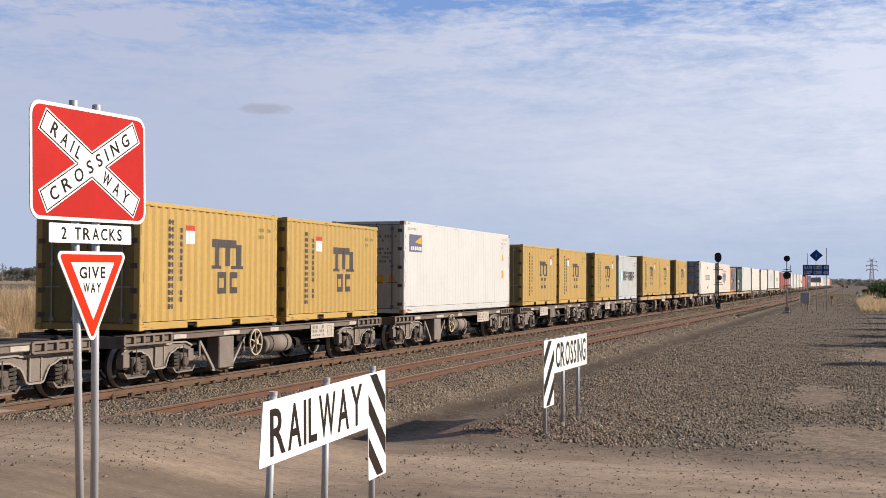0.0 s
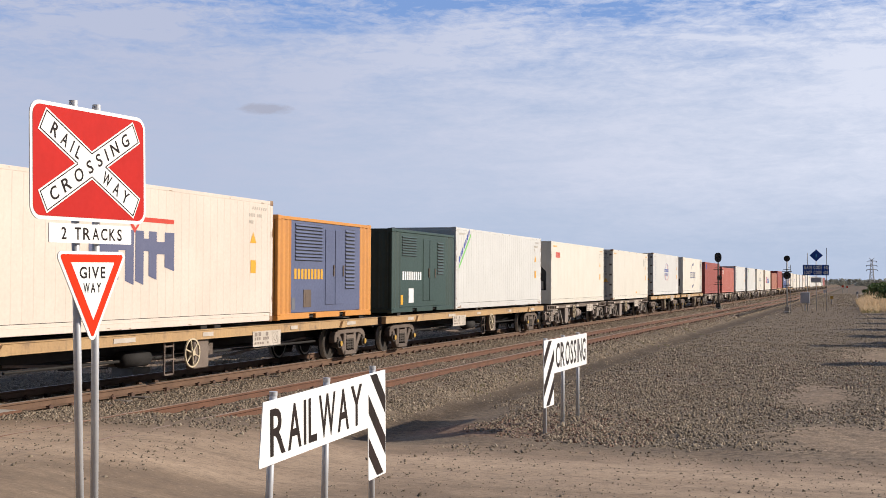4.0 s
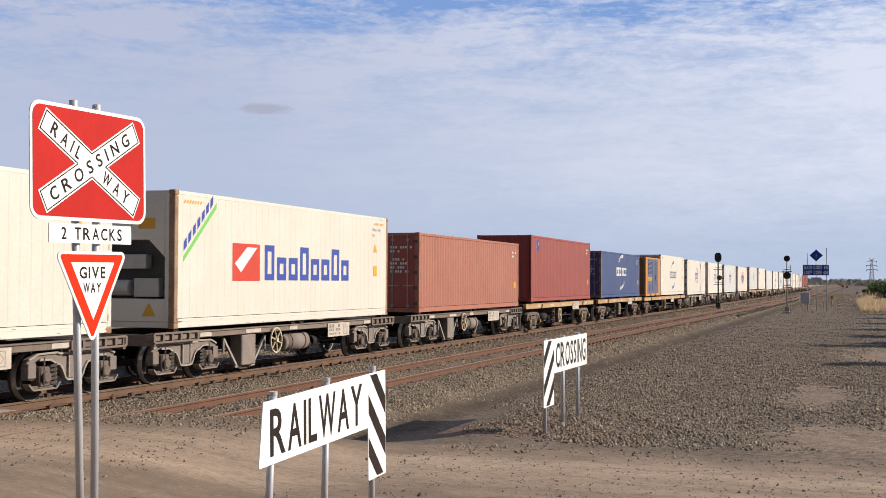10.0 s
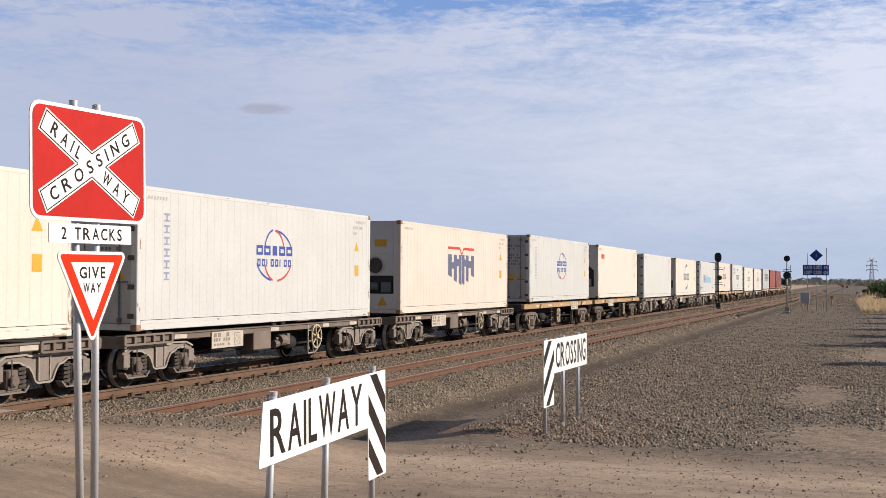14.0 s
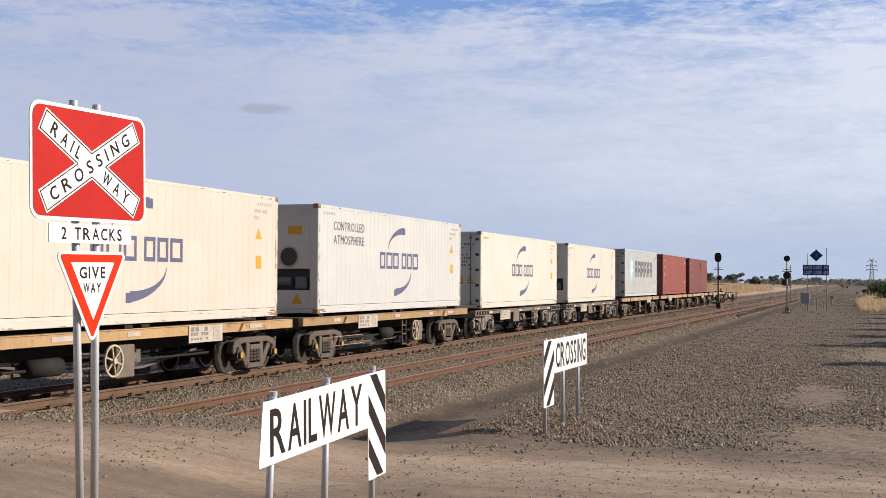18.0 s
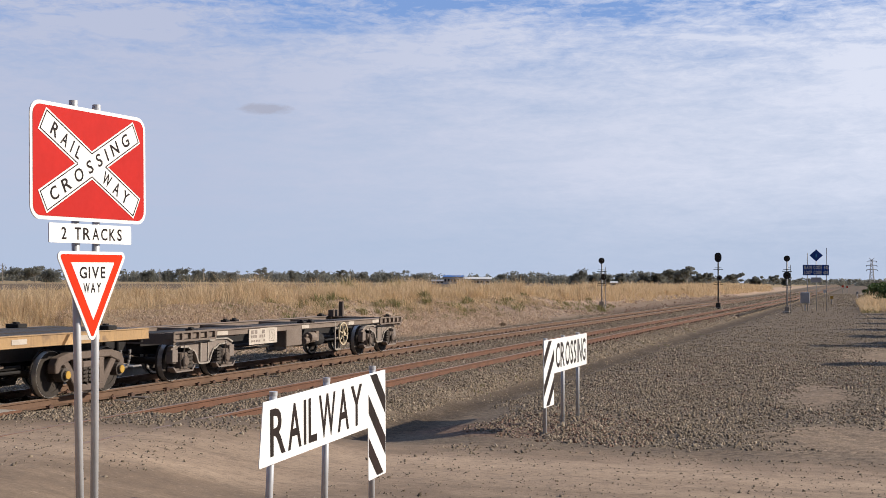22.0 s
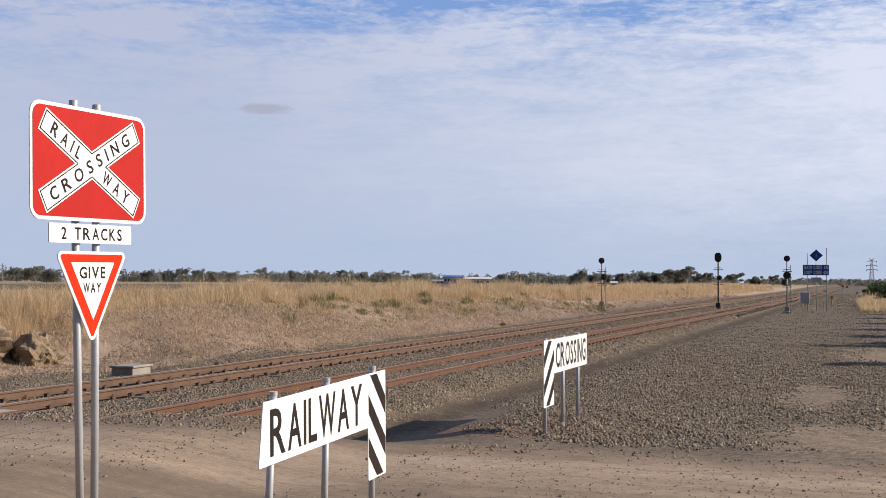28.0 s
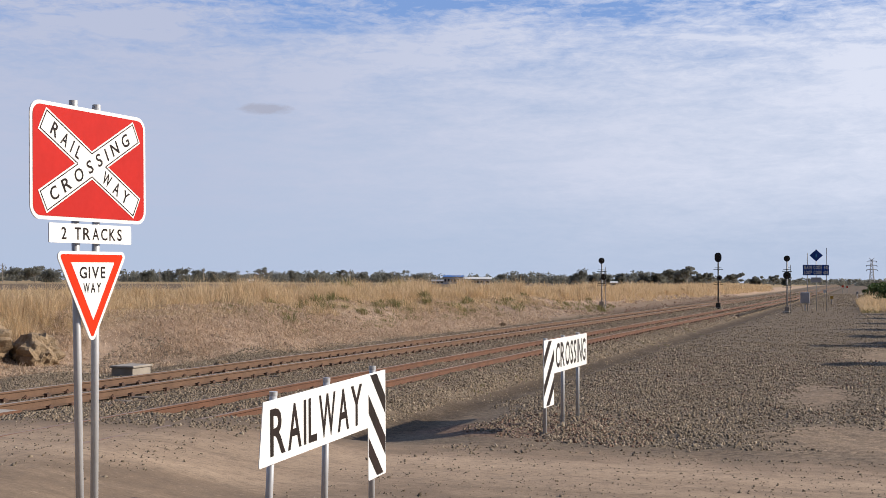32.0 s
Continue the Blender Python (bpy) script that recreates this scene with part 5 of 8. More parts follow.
    for flank in (1, -1):
        t = 0 if flank > 0 else 180
        lay = variant if flank > 0 else 1 - variant

        def at(x, y, z):
            return pose(0, 0, 0, 0, 0, t) @ pose(x, y, z)

        if kind == "grey" and lay == 0:
            part("equipment_box", box, BOGIE_GREY, w, "grey steel equipment box", at(1.0, -2.55, 0.54))
            part("brace", stays[0], BOGIE_EDGE, w, "", at(1.04, -2.95, 0.40))
            part("brace", stays[1], BOGIE_EDGE, w, "", at(1.04, -2.15, 0.40))
            handwheel(w, at(1.24, -1.3, 0.70))
            part("air_tank", tank, BOGIE_GREY, w, "dusty cylindrical air reservoir", at(0.86, 0.35, 0.60))
            part("tank_strap", once("tstrap", lambda: Shape().ring((0, -0.38, 0), 0.24, 0.02, "y", 18, 0.05).ring((0, 0.38, 0), 0.24, 0.02, "y", 18, 0.05).mesh("tank_strap")), WAGON_GREY, w, "", at(0.86, 0.35, 0.60))
            part("brake_valve", valve, UNDER, w, "", at(0.8, 1.7, 0.55))
        elif kind == "grey":
            part("equipment_box", once("cbox", lambda: Shape().box(-0.18, 0.18, -0.45, 0.45, -0.24, 0.20).mesh("equipment_box", bevel=0.02)), WAGON_GREY, w, "grey steel equipment box", at(1.0, -0.85, 0.74))
            part("brake_valve", valve, WAGON_GREY, w, "cluster of brake valves and cylinders", at(1.02, 0.45, 0.66))
            part("air_tank", once("tank2", lambda: Shape().tube((0, -0.3, 0), (0, 0.3, 0), 0.17, 14).tube((0, 0.3, 0), (0, 0.55, 0), 0.05, 8).mesh("air_tank", True)), UNDER, w, "", at(0.85, 1.05, 0.58))
            part("step_frame", step, BOGIE_EDGE, w, "", at(1.16, 1.9, 0.64))
            handwheel(w, at(1.24, 2.1, 0.70))
        else:
            yy = -0.9 if lay == 0 else 1.4
            handwheel(w, at(1.24, yy, 0.60))
            part("air_tank", once("tank3", lambda: Shape().tube((0, -0.45, 0), (0, 0.45, 0), 0.17, 14).mesh("air_tank", True)), UNDER, w, "", at(0.75, yy - 1.5, 0.55))
            part("brake_valve", valve, BOGIE_DARK, w, "", at(0.95, yy + 0.9, 0.60))
            part("step_frame", step, BOGIE_DARK, w, "", at(1.12, yy - 0.75, 0.55))
            part("equipment_box", once("obox", lambda: Shape().box(-0.1, 0.1, -0.32, 0.32, -0.36, 0.28).mesh("equipment_box", bevel=0.02)), WAGON_GREY, w, "", at(1.05, yy + 0.55, 0.60))
            part("truss_rod", once(("truss", round(length, 1)), lambda: Shape().beam((0, -h + 3.6, 0.62), (0, -1.2, 0.34), 0.05).beam((0, -1.2, 0.34), (0, 1.2, 0.34), 0.05).beam((0, 1.2, 0.34), (0, h - 3.6, 0.62), 0.05).mesh("truss_rod")), BOGIE_DARK, w, "", at(0.55, 0, 0))
        py = 2.6 if lay == 0 else -2.6
        plate_with_marks(1.45, fr if flank > 0 else fr, (1.195 if kind == "grey" else 1.235) * flank, py * flank, 0.82 if kind == "grey" else 0.585 + rise)
        for y, ww in ((-h + 2.15, 0.5), (h - 2.0, 0.6), (-0.2, 0.45), (-h * 0.35, 0.75), (h * 0.42, 0.4)):
            part("paint_patch", once(("patch", ww), lambda: Shape().box(-0.004, 0.004, -ww / 2, ww / 2, -0.045, 0.045).mesh("paint_patch")), PLATE, w, "pale worn paint patch", at(1.176 if kind == "grey" else 1.226, y, 0.965 if kind == "grey" else 0.88 + rise))
        part("air_hose", once("hose", hose_mesh), HOSE, w, "", at(0.55, h + 0.2, 0.72))
    movers.append((w, s_mid))
    return w


# ---------------------------------------------------------------- the train: containers
def corr(u, pitch=0.278, depth=0.036):
    """How far a pressed steel wall steps back at u metres along it."""
    t = (u / pitch) % 1.0
    if t < 0.25:
        return 0.0
    if t < 0.5:
        return depth * (t - 0.25) / 0.25
    if t < 0.75:
        return depth
    return depth * (1.0 - t) / 0.25


def wall_strip(y0, y1, z0, z1, x, style):
    """A standing wall along y, its face at x, looking to +x."""
    us = [y0]
    if style == "corr":
        k = math.floor(y0 / 0.0695)
        while True:
            k += 1
            u = k * 0.0695
            if u >= y1 - 1e-4:
                break
            if u > y0 + 1e-4:
                us.append(u)
        prof = [x - 0.004 - corr(u + 1e-6) for u in us]
        us.append(y1)
        prof.append(x - 0.004)
    else:
        prof = []
        k = math.ceil(y0 / 0.305)
        while k * 0.305 + 0.03 < y1:
            a = k * 0.305
            us += [a, a + 0.005, a + 0.012, a + 0.017]
            k += 1
        us.append(y1)
        prof = [x - 0.004] + [x - 0.004, x - 0.0075, x - 0.0075, x - 0.004] * ((len(us) - 2) // 4) + [x - 0.004]
    s = Shape()
    n = len(us)
    pts = [(p, u, z) for u, p in zip(us, prof) for z in (z0, z1)]
    s.solid(pts, [(2 * i, 2 * i + 2, 2 * i + 3, 2 * i + 1) for i in range(n - 1)])
    back = [(x - 0.06, u, z) for u in (us[0], us[-1]) for z in (z0, z1)]
    m = len(s.v)
    s.solid(back, [(0, 1, 3, 2)])
    return s


def side_mesh(L, H, style):
    return wall_strip(0.09, L - 0.09, 0.178 if style == "corr" else 0.221, H - 0.09, 1.219, style).mesh("side_wall")


def end_mesh(H, style):
    """A closed end, its face looking to -y."""
    s = Shape()
    if style == "corr":
        base = wall_strip(-1.14, 1.14, 0.15, H - 0.1, 0.0, "corr")
        s.solid([(v[1], -v[0], v[2]) for v in base.v], [f[::-1] for f in base.f])
    else:
        s.box(-1.14, 1.14, 0.006, 0.05, 0.12, H - 0.1)
    return s.mesh("end_wall")


def side_face(style):
    return (lambda u: 1.219 - 0.004 - corr(u)) if style == "corr" else (lambda u: 1.219 - 0.004)


class Marks:
    """Flat marks on the camera-side wall, laid into its corrugation. u runs from the near end, v up from the base."""

    def __init__(self, style):
        self.s, self.style, self.face, self.done = Shape(), style, side_face(style), []

    def quad(self, pts):
        """Four corners in (u, v): left edge low and high, right edge high and low."""
        (a, b, c, d) = pts
        w = max(abs(d[0] - a[0]), abs(c[0] - b[0]))
        n = max(1, int(w / 0.0348)) if self.style == "corr" else 1
        rows = []
        for i in range(n + 1):
            t = i / n
            p = (a[0] + (d[0] - a[0]) * t, a[1] + (d[1] - a[1]) * t)
            q = (b[0] + (c[0] - b[0]) * t, b[1] + (c[1] - b[1]) * t)
            rows += [(self.face(p[0]) + 0.005, p[0], p[1]), (self.face(q[0]) + 0.005, q[0], q[1])]
        self.s.solid(rows, [(2 * i, 2 * i + 2, 2 * i + 3, 2 * i + 1) for i in range(n)])
        return self

    def rect(self, u0, u1, v0, v1):
        return self.quad(((u0, v0), (u0, v1), (u1, v1), (u1, v0)))

    def block(self, u0, u1, v0, v1, w):
        """A hollow block."""
        self.rect(u0, u0 + w, v0, v1).rect(u1 - w, u1, v0, v1)
        return self.rect(u0 + w, u1 - w, v0, v0 + w).rect(u0 + w, u1 - w, v1 - w, v1)

    def arc(self, cu, cv, ru, rv, t0, t1, w0, w1, n=14):
        """A crescent: a curved stroke whose width goes from w0 to w1."""
        for i in range(n):
            a, b = (math.radians(t0 + (t1 - t0) * k / n) for k in (i, i + 1))
            wa, wb = (w0 + (w1 - w0) * k / n for k in (i, i + 1))
            pts = [(cu + (ru + o) * math.cos(t), cv + (rv + o) * math.sin(t)) for t, o in ((a, -wa / 2), (a, wa / 2), (b, wb / 2), (b, -wb / 2))]
            self.s.solid([(self.face(p[0]) + 0.005, *p) for p in pts], [(0, 1, 2, 3)])
        return self

    def cut(self):
        """What follows is a piece of its own."""
        if self.s.v:
            self.done.append(self.s)
            self.s = Shape()
        return self

    def put(self, ink, parent, name="marking", label=""):
        for s in self.cut().done:
            ob = part(name, s.mesh(name), ink, parent, label)
            if name == "stencil":
                tagged(ob, kind="stuff")
        return ob


def blocks(mk, u0, u1, v0, v1, n, w, gap=0.22, hollow=True, skip=()):
    """A row of n plain letter-sized blocks."""
    p = (u1 - u0) / n
    for i in range(n):
        if i in skip:
            continue
        a, b = u0 + i * p, u0 + (i + 1 - gap) * p
        if hollow and (i % 3 != 1):
            mk.block(a, b, v0, v1, w)
        else:
            mk.rect(a, a + w, v0, v1).cut().rect(b - w, b, v0, v1).cut().rect((a + b) / 2 - w / 2, (a + b) / 2 + w / 2, v0 + (v1 - v0) * 0.25, v1).cut()
    return mk


def number_rows(parent, style, L, H, ink, u, top=None):
    mk = Marks(style)
    z = (top or H) - 0.35
    for r, n in enumerate((8, 4)):
        for i in range(n):
            if (i + r) % 5 != 4:
                mk.rect(u + i * 0.085, u + i * 0.085 + 0.055, z - r * 0.16 - 0.08, z - r * 0.16)
    mk.put(ink, parent, "stencil", "illegible stencilled number bars")


def logo_two_crescents(c, st, L, H, ink):
    k = L / 12.19
    mk = Marks(st)
    w = 0.12 if st == "corr" else 0.085
    for i, (a, b) in enumerate(((4.43, 4.85), (4.95, 5.45), (5.53, 5.98), (6.25, 6.66), (6.74, 7.15), (7.23, 7.72))):
        mk.cut()
        mk.block(a, b, 1.24, 1.73, w)
    mk.cut().arc(6.55, 1.80, 1.45, 0.62, 178, 95, 0.01, 0.22)
    mk.cut().rect(6.35, 6.55, 2.30, 2.50)
    mk.cut().arc(5.65, 1.16, 1.45, 0.62, -2, -85, 0.01, 0.22)
    mk.cut().rect(5.62, 5.82, 0.42, 0.62)
    mk.put(ink, c, "emblem", "row of plain blocks between two crescent strokes")


def logo_shield(c, st, L, H, ink):
    mk = Marks(st)
    for a, b, z in ((4.65, 5.05, 1.20), (5.28, 5.62, 1.02), (5.85, 6.15, 0.92), (6.20, 6.50, 0.92), (6.68, 6.98, 1.02), (7.28, 7.65, 1.20)):
        mk.cut().quad(((a, z + 0.04), (a, 1.95), (b, 1.95), (b, z - 0.04)))
    mk.cut().rect(5.05, 5.28, 1.46, 1.68).cut().rect(5.62, 5.85, 1.55, 1.80).cut().rect(6.50, 6.68, 1.55, 1.80).cut().rect(6.98, 7.28, 1.5, 1.75)
    mk.put(ink, c, "emblem", "broad navy bars forming a shield")
    m2 = Marks(st)
    m2.rect(4.63, 5.95, 2.13, 2.22).rect(6.40, 7.63, 2.13, 2.22).quad(((5.95, 2.13), (5.95, 2.22), (6.2, 2.0), (6.17, 1.9))).quad(((6.17, 1.9), (6.2, 2.0), (6.40, 2.22), (6.40, 2.13)))
    m2.put(INK_RED, c, "emblem_bar", "red bar with a notch")


def logo_globe(c, st, L, H, ink=None):
    mk = Marks(st)
    cu, cv = 6.02, 1.62
    mk.arc(cu, cv, 0.98, 0.60, 20, 88, 0.05, 0.05).arc(cu, cv, 0.55, 0.62, 100, 162, 0.05, 0.05).arc(cu, cv, 0.98, 0.60, 200, 260, 0.05, 0.05)
    for i in range(5):
        a = 5.07 + i * 0.40
        mk.cut()
        mk.block(a, a + 0.33, 1.62, 1.85, 0.07) if i != 2 else mk.rect(a + 0.05, a + 0.28, 1.62, 1.85)
    for i in range(8):
        a = 5.12 + i * 0.235
        mk.cut()
        mk.rect(a, a + 0.045, 1.35, 1.53) if i == 2 or i == 5 else mk.block(a, a + 0.16, 1.35, 1.53, 0.045)
    mk.put(INK_BLUE, c, "emblem", "blue arcs and a row of plain blue blocks")
    m3 = Marks(st)
    for i in range(6):
        z = 2.38 - i * 0.24
        m3.rect(0.98, 1.20, z - 0.045, z).rect(1.06, 1.12, z - 0.17, z - 0.045).rect(0.98, 1.20, z - 0.17, z - 0.14)
    m3.put(INK_SLATE, c, "stencil", "column of small faded blue bars")
    m2 = Marks(st)
    m2.arc(cu, cv, 0.55, 0.60, 20, 88, 0.05, 0.05).arc(cu, cv, 0.55, 0.60, 200, 260, 0.05, 0.05).arc(cu, cv, 0.98, 0.62, 280, 340, 0.05, 0.05)
    m2.put(INK_RED, c, "emblem_arc", "red arcs of a ring")


def logo_stacked(c, st, L, H, ink):
    """Mustard boxes: a heavy arch of bars over two blocks, and a column of small blocks."""
    mk = Marks(st)
    for a in (2.98, 3.48, 3.95):
        mk.rect(a + 0.05, a + 0.27, 1.33, 1.82)
    mk.rect(2.93, 4.05, 1.74, 1.92).rect(2.88, 3.3, 1.27, 1.34).rect(3.8, 4.38, 1.27, 1.34)
    mk.cut().block(3.12, 3.56, 0.72, 1.20, 0.13).cut().rect(3.68, 4.10, 1.06, 1.20).rect(3.68, 3.83, 0.86, 1.06).rect(3.68, 4.10, 0.72, 0.86)
    mk.put(ink, c, "emblem", "dark heavy bars and blocks")
    m2 = Marks(st)
    for i in range(13):
        z = 2.26 - i * 0.145
        m2.rect(1.08, 1.15, z - 0.10, z).rect(1.24, 1.31, z - 0.10, z).rect(1.15, 1.24, z - 0.065, z - 0.03)
    for i in range(11):
        z = 2.11 - i * 0.145
        if i != 8:
            m2.rect(1.46, 1.52, z - 0.10, z).rect(1.58, 1.64, z - 0.10, z)
    m2.put(ink, c, "stencil", "two columns of small dark bars")


def logo_star(c, st, L, H, ink):
    if L < 7:
        sq, tx = (0.54, 1.25, 0.95, 1.85), (1.57, 5.32, 1.12, 1.66)
    else:
        sq, tx = (1.55, 2.87, 0.85, 2.55), (3.5, 10.45, 1.19, 2.20)
    m2 = Marks(st)
    m2.rect(*sq)
    m2.put(mat("faded_sky_blue", (0.36, 0.58, 0.66), (0.42, 0.60, 0.66), 0.6) if "star" not in cache else cache["star"], c, "emblem_field", "faded sky-blue square")
    cu, cv = (sq[0] + sq[1]) / 2, (sq[2] + sq[3]) / 2
    ru, rv = (sq[1] - sq[0]) * 0.48, (sq[3] - sq[2]) * 0.48
    m3 = Marks(st)
    for k in range(7):
        t = math.tau * k / 7 + math.pi / 2
        pts = [(cu + ru * a * math.cos(t + b), cv + rv * a * math.sin(t + b)) for a, b in ((0, 0), (0.46, -0.45), (1, 0), (0.46, 0.45))]
        m3.s.solid([(1.2215, *p) for p in pts], [(0, 1, 2, 3)])
    m3.put(INK_WHITE, c, "emblem_star", "white seven-pointed star")
    mk = Marks(st)
    w = (tx[1] - tx[0]) * 0.042
    n = 6
    p = (tx[1] - tx[0]) / n
    for i in range(n):
        a, b = tx[0] + i * p, tx[0] + (i + 0.80) * p
        mk.cut().rect(a, a + w, tx[2], tx[3])
        mk.rect(b - w, b, tx[2], tx[3]).rect(a + w, b - w, tx[3] - w * 0.9, tx[3]).rect(a + w, b - w, tx[2] + (tx[3] - tx[2]) * 0.3, tx[2] + (tx[3] - tx[2]) * 0.3 + w * 0.9)
    mk.put(ink, c, "emblem", "row of six dark plain blocks")


def logo_tile_word(c, st, L, H, ink):
    logo_slant(c, st, L, H, ink)
    m2 = Marks(st)
    m2.rect(2.5, 3.85, 1.0, 1.86)
    m2.put(INK_RED, c, "emblem_field", "red tile")
    m4 = Marks(st)
    m4.s.solid([(m4.face(u) + 0.009, u, v) for u, v in ((2.6, 1.4), (3.2, 1.78), (3.7, 1.78), (2.9, 1.2))], [(0, 1, 2, 3)])
    m4.put(INK_WHITE, c, "emblem_stroke", "white slanting stroke")
    mk = Marks(st)
    p = (9.35 - 4.1) / 8
    for i in range(8):
        a = 4.1 + i * p
        top = 1.86 if i in (0, 3, 6) else 1.58
        mk.cut().block(a, a + p * 0.78, 1.02, top, 0.15)
    mk.put(INK_BLUE, c, "emblem", "row of plain blue blocks")


def logo_two_tone(c, st, L, H, ink):
    mk = Marks(st)
    for a in (2.9, 3.6):
        mk.cut().quad(((a, 1.0), (a + 0.12, 1.74), (a + 0.34, 1.74), (a + 0.22, 1.0))).quad(((a + 0.38, 1.0), (a + 0.5, 1.74), (a + 0.62, 1.74), (a + 0.52, 1.0)))
    mk.put(INK_BLUE, c, "emblem", "two slanting dark blue blocks")
    m2 = Marks(st)
    p = 4.5 / 9
    for i in range(9):
        a = 4.3 + i * p
        m2.cut().block(a + 0.05, a + p * 0.78, 1.0, 1.74 if i in (0, 3) else 1.5, 0.10)
    m2.put(INK_SKY, c, "emblem", "row of plain sky-blue blocks")
    m3 = Marks(st)
    for i in range(14):
        m3.rect(0.69 + i * 0.15, 0.78 + i * 0.15, 0.5, 0.6)
    for i in range(10):
        m3.rect(9.3 + i * 0.13, 9.38 + i * 0.13, 0.5, 0.58)
    m3.put(INK_GREY, c, "stencil", "small grey bars")


def logo_slant(c, st, L, H, ink):
    mk = Marks(st)
    mk.quad(((0.35, 1.40), (0.35, 1.52), (1.75, 2.72), (1.75, 2.60)))
    mk.put(INK_GREEN, c, "emblem_stripe", "slanting green stripe")
    m2 = Marks(st)
    for i in range(7):
        u, v = 0.36 + i * 0.185, 1.62 + i * 0.158
        m2.cut().quad(((u, v), (u, v + 0.2), (u + 0.12, v + 0.31), (u + 0.12, v + 0.11)))
    m2.put(INK_BLUE, c, "emblem", "slanting row of small blue blocks")


def logo_column(c, st, L, H, ink):
    mk = Marks(st)
    top = H - 0.42
    for i in range(6):
        z = top - i * 0.265
        mk.cut()
        mk.rect(0.82, 1.14, z - 0.05, z) if i % 2 == 0 else mk.rect(0.82, 1.14, z - 0.2, z - 0.15)
        mk.rect(0.92, 1.02, z - 0.2, z)
    mk.put(ink, c, "emblem", "column of plain bars")


def logo_badge(c, st, L, H, ink):
    m = Marks(st)
    m.rect(0.95, 1.4, H - 0.65, H - 0.2)
    m.put(INK_BLUE, c, "badge", "small blue badge")
    m2 = Marks(st)
    m2.s.solid([(m2.face(u) + 0.01, u, v + H - 2.896) for u, v in ((1.0, 2.35), (1.0, 2.45), (1.35, 2.62), (1.35, 2.5))], [(0, 1, 2, 3)])
    m2.put(INK_AMBER, c, "badge_stroke", "yellow stroke")


def logo_picture(c, st, L, H, ink):
    m = Marks(st)
    m.rect(0.47, 1.66, H - 0.95, H - 0.40)
    m.put(INK_NAVY, c, "badge", "dark blue picture tile")
    m2 = Marks(st)
    for p in (((0.95, 2.25), (1.6, 2.46), (1.6, 2.2)), ):
        m2.s.solid([(m2.face(u) + 0.009, u, v) for u, v in p], [(0, 1, 2)])
    m2.put(INK_AMBER, c, "badge_beam", "yellow wedge")
    m3 = Marks(st)
    for i in range(6):
        m3.s.solid([(m3.face(u) + 0.009, u, v) for u, v in ((0.62 + i * 0.17, 2.0), (0.62 + i * 0.17, 2.12), (0.74 + i * 0.17, 2.12), (0.74 + i * 0.17, 2.0))], [(0, 1, 2, 3)])
    m3.put(INK_WHITE, c, "badge_mark", "row of white blocks")


def logo_reefer_small(c, st, L, H, ink):
    mk = Marks(st)
    for i in range(4):
        mk.rect(0.9 + i * 0.22, 1.06 + i * 0.22, H - 0.75, H - 0.5)
    mk.put(INK_RED, c, "badge", "small red bars")


def logo_low_sticker(c, st, L, H, ink):
    Marks(st).rect(7.55, 8.05, 0.33, 0.43).put(INK_AMBER, c, "sticker", "orange strip")
    Marks(st).rect(10.35, 10.75, 2.05, 2.5).put(INK_FAINT, c, "painted_patch", "grey painted-over square")


def logo_scuffs(c, st, L, H, ink):
    """A painted-over patch and a few white scrapes."""
    m = Marks(st)
    m.rect(6.95, 7.35, 1.92, 2.32)
    m.put(C_RED, c, "painted_patch", "darker square of older paint")
    m = Marks(st)
    m.block(0.62, 0.98, 1.88, 2.26, 0.11).cut().rect(1.06, 1.22, 1.88, 2.26).cut().rect(1.30, 1.42, 1.88, 2.26).cut()
    m.rect(6.75, 6.86, 0.42, 0.55).cut().rect(6.93, 7.02, 0.45, 0.56).cut().rect(7.1, 7.13, 0.5, 1.9)
    m.put(INK_WHITE, c, "scrape", "white scrape")


def rust_frame(c, st, L):
    """The rusted outline of a taped-over vent low on the wall."""
    m = Marks(st)
    for a, b, v0, v1 in ((L - 2.75, L - 0.65, 0.62, 0.635), (L - 2.75, L - 0.65, 0.38, 0.395), (L - 2.75, L - 2.735, 0.395, 0.62), (L - 0.665, L - 0.65, 0.395, 0.62)):
        m.cut().rect(a, b, v0, v1)
    m.put(INK_RUST, c, "rust_line", "thin rust line")


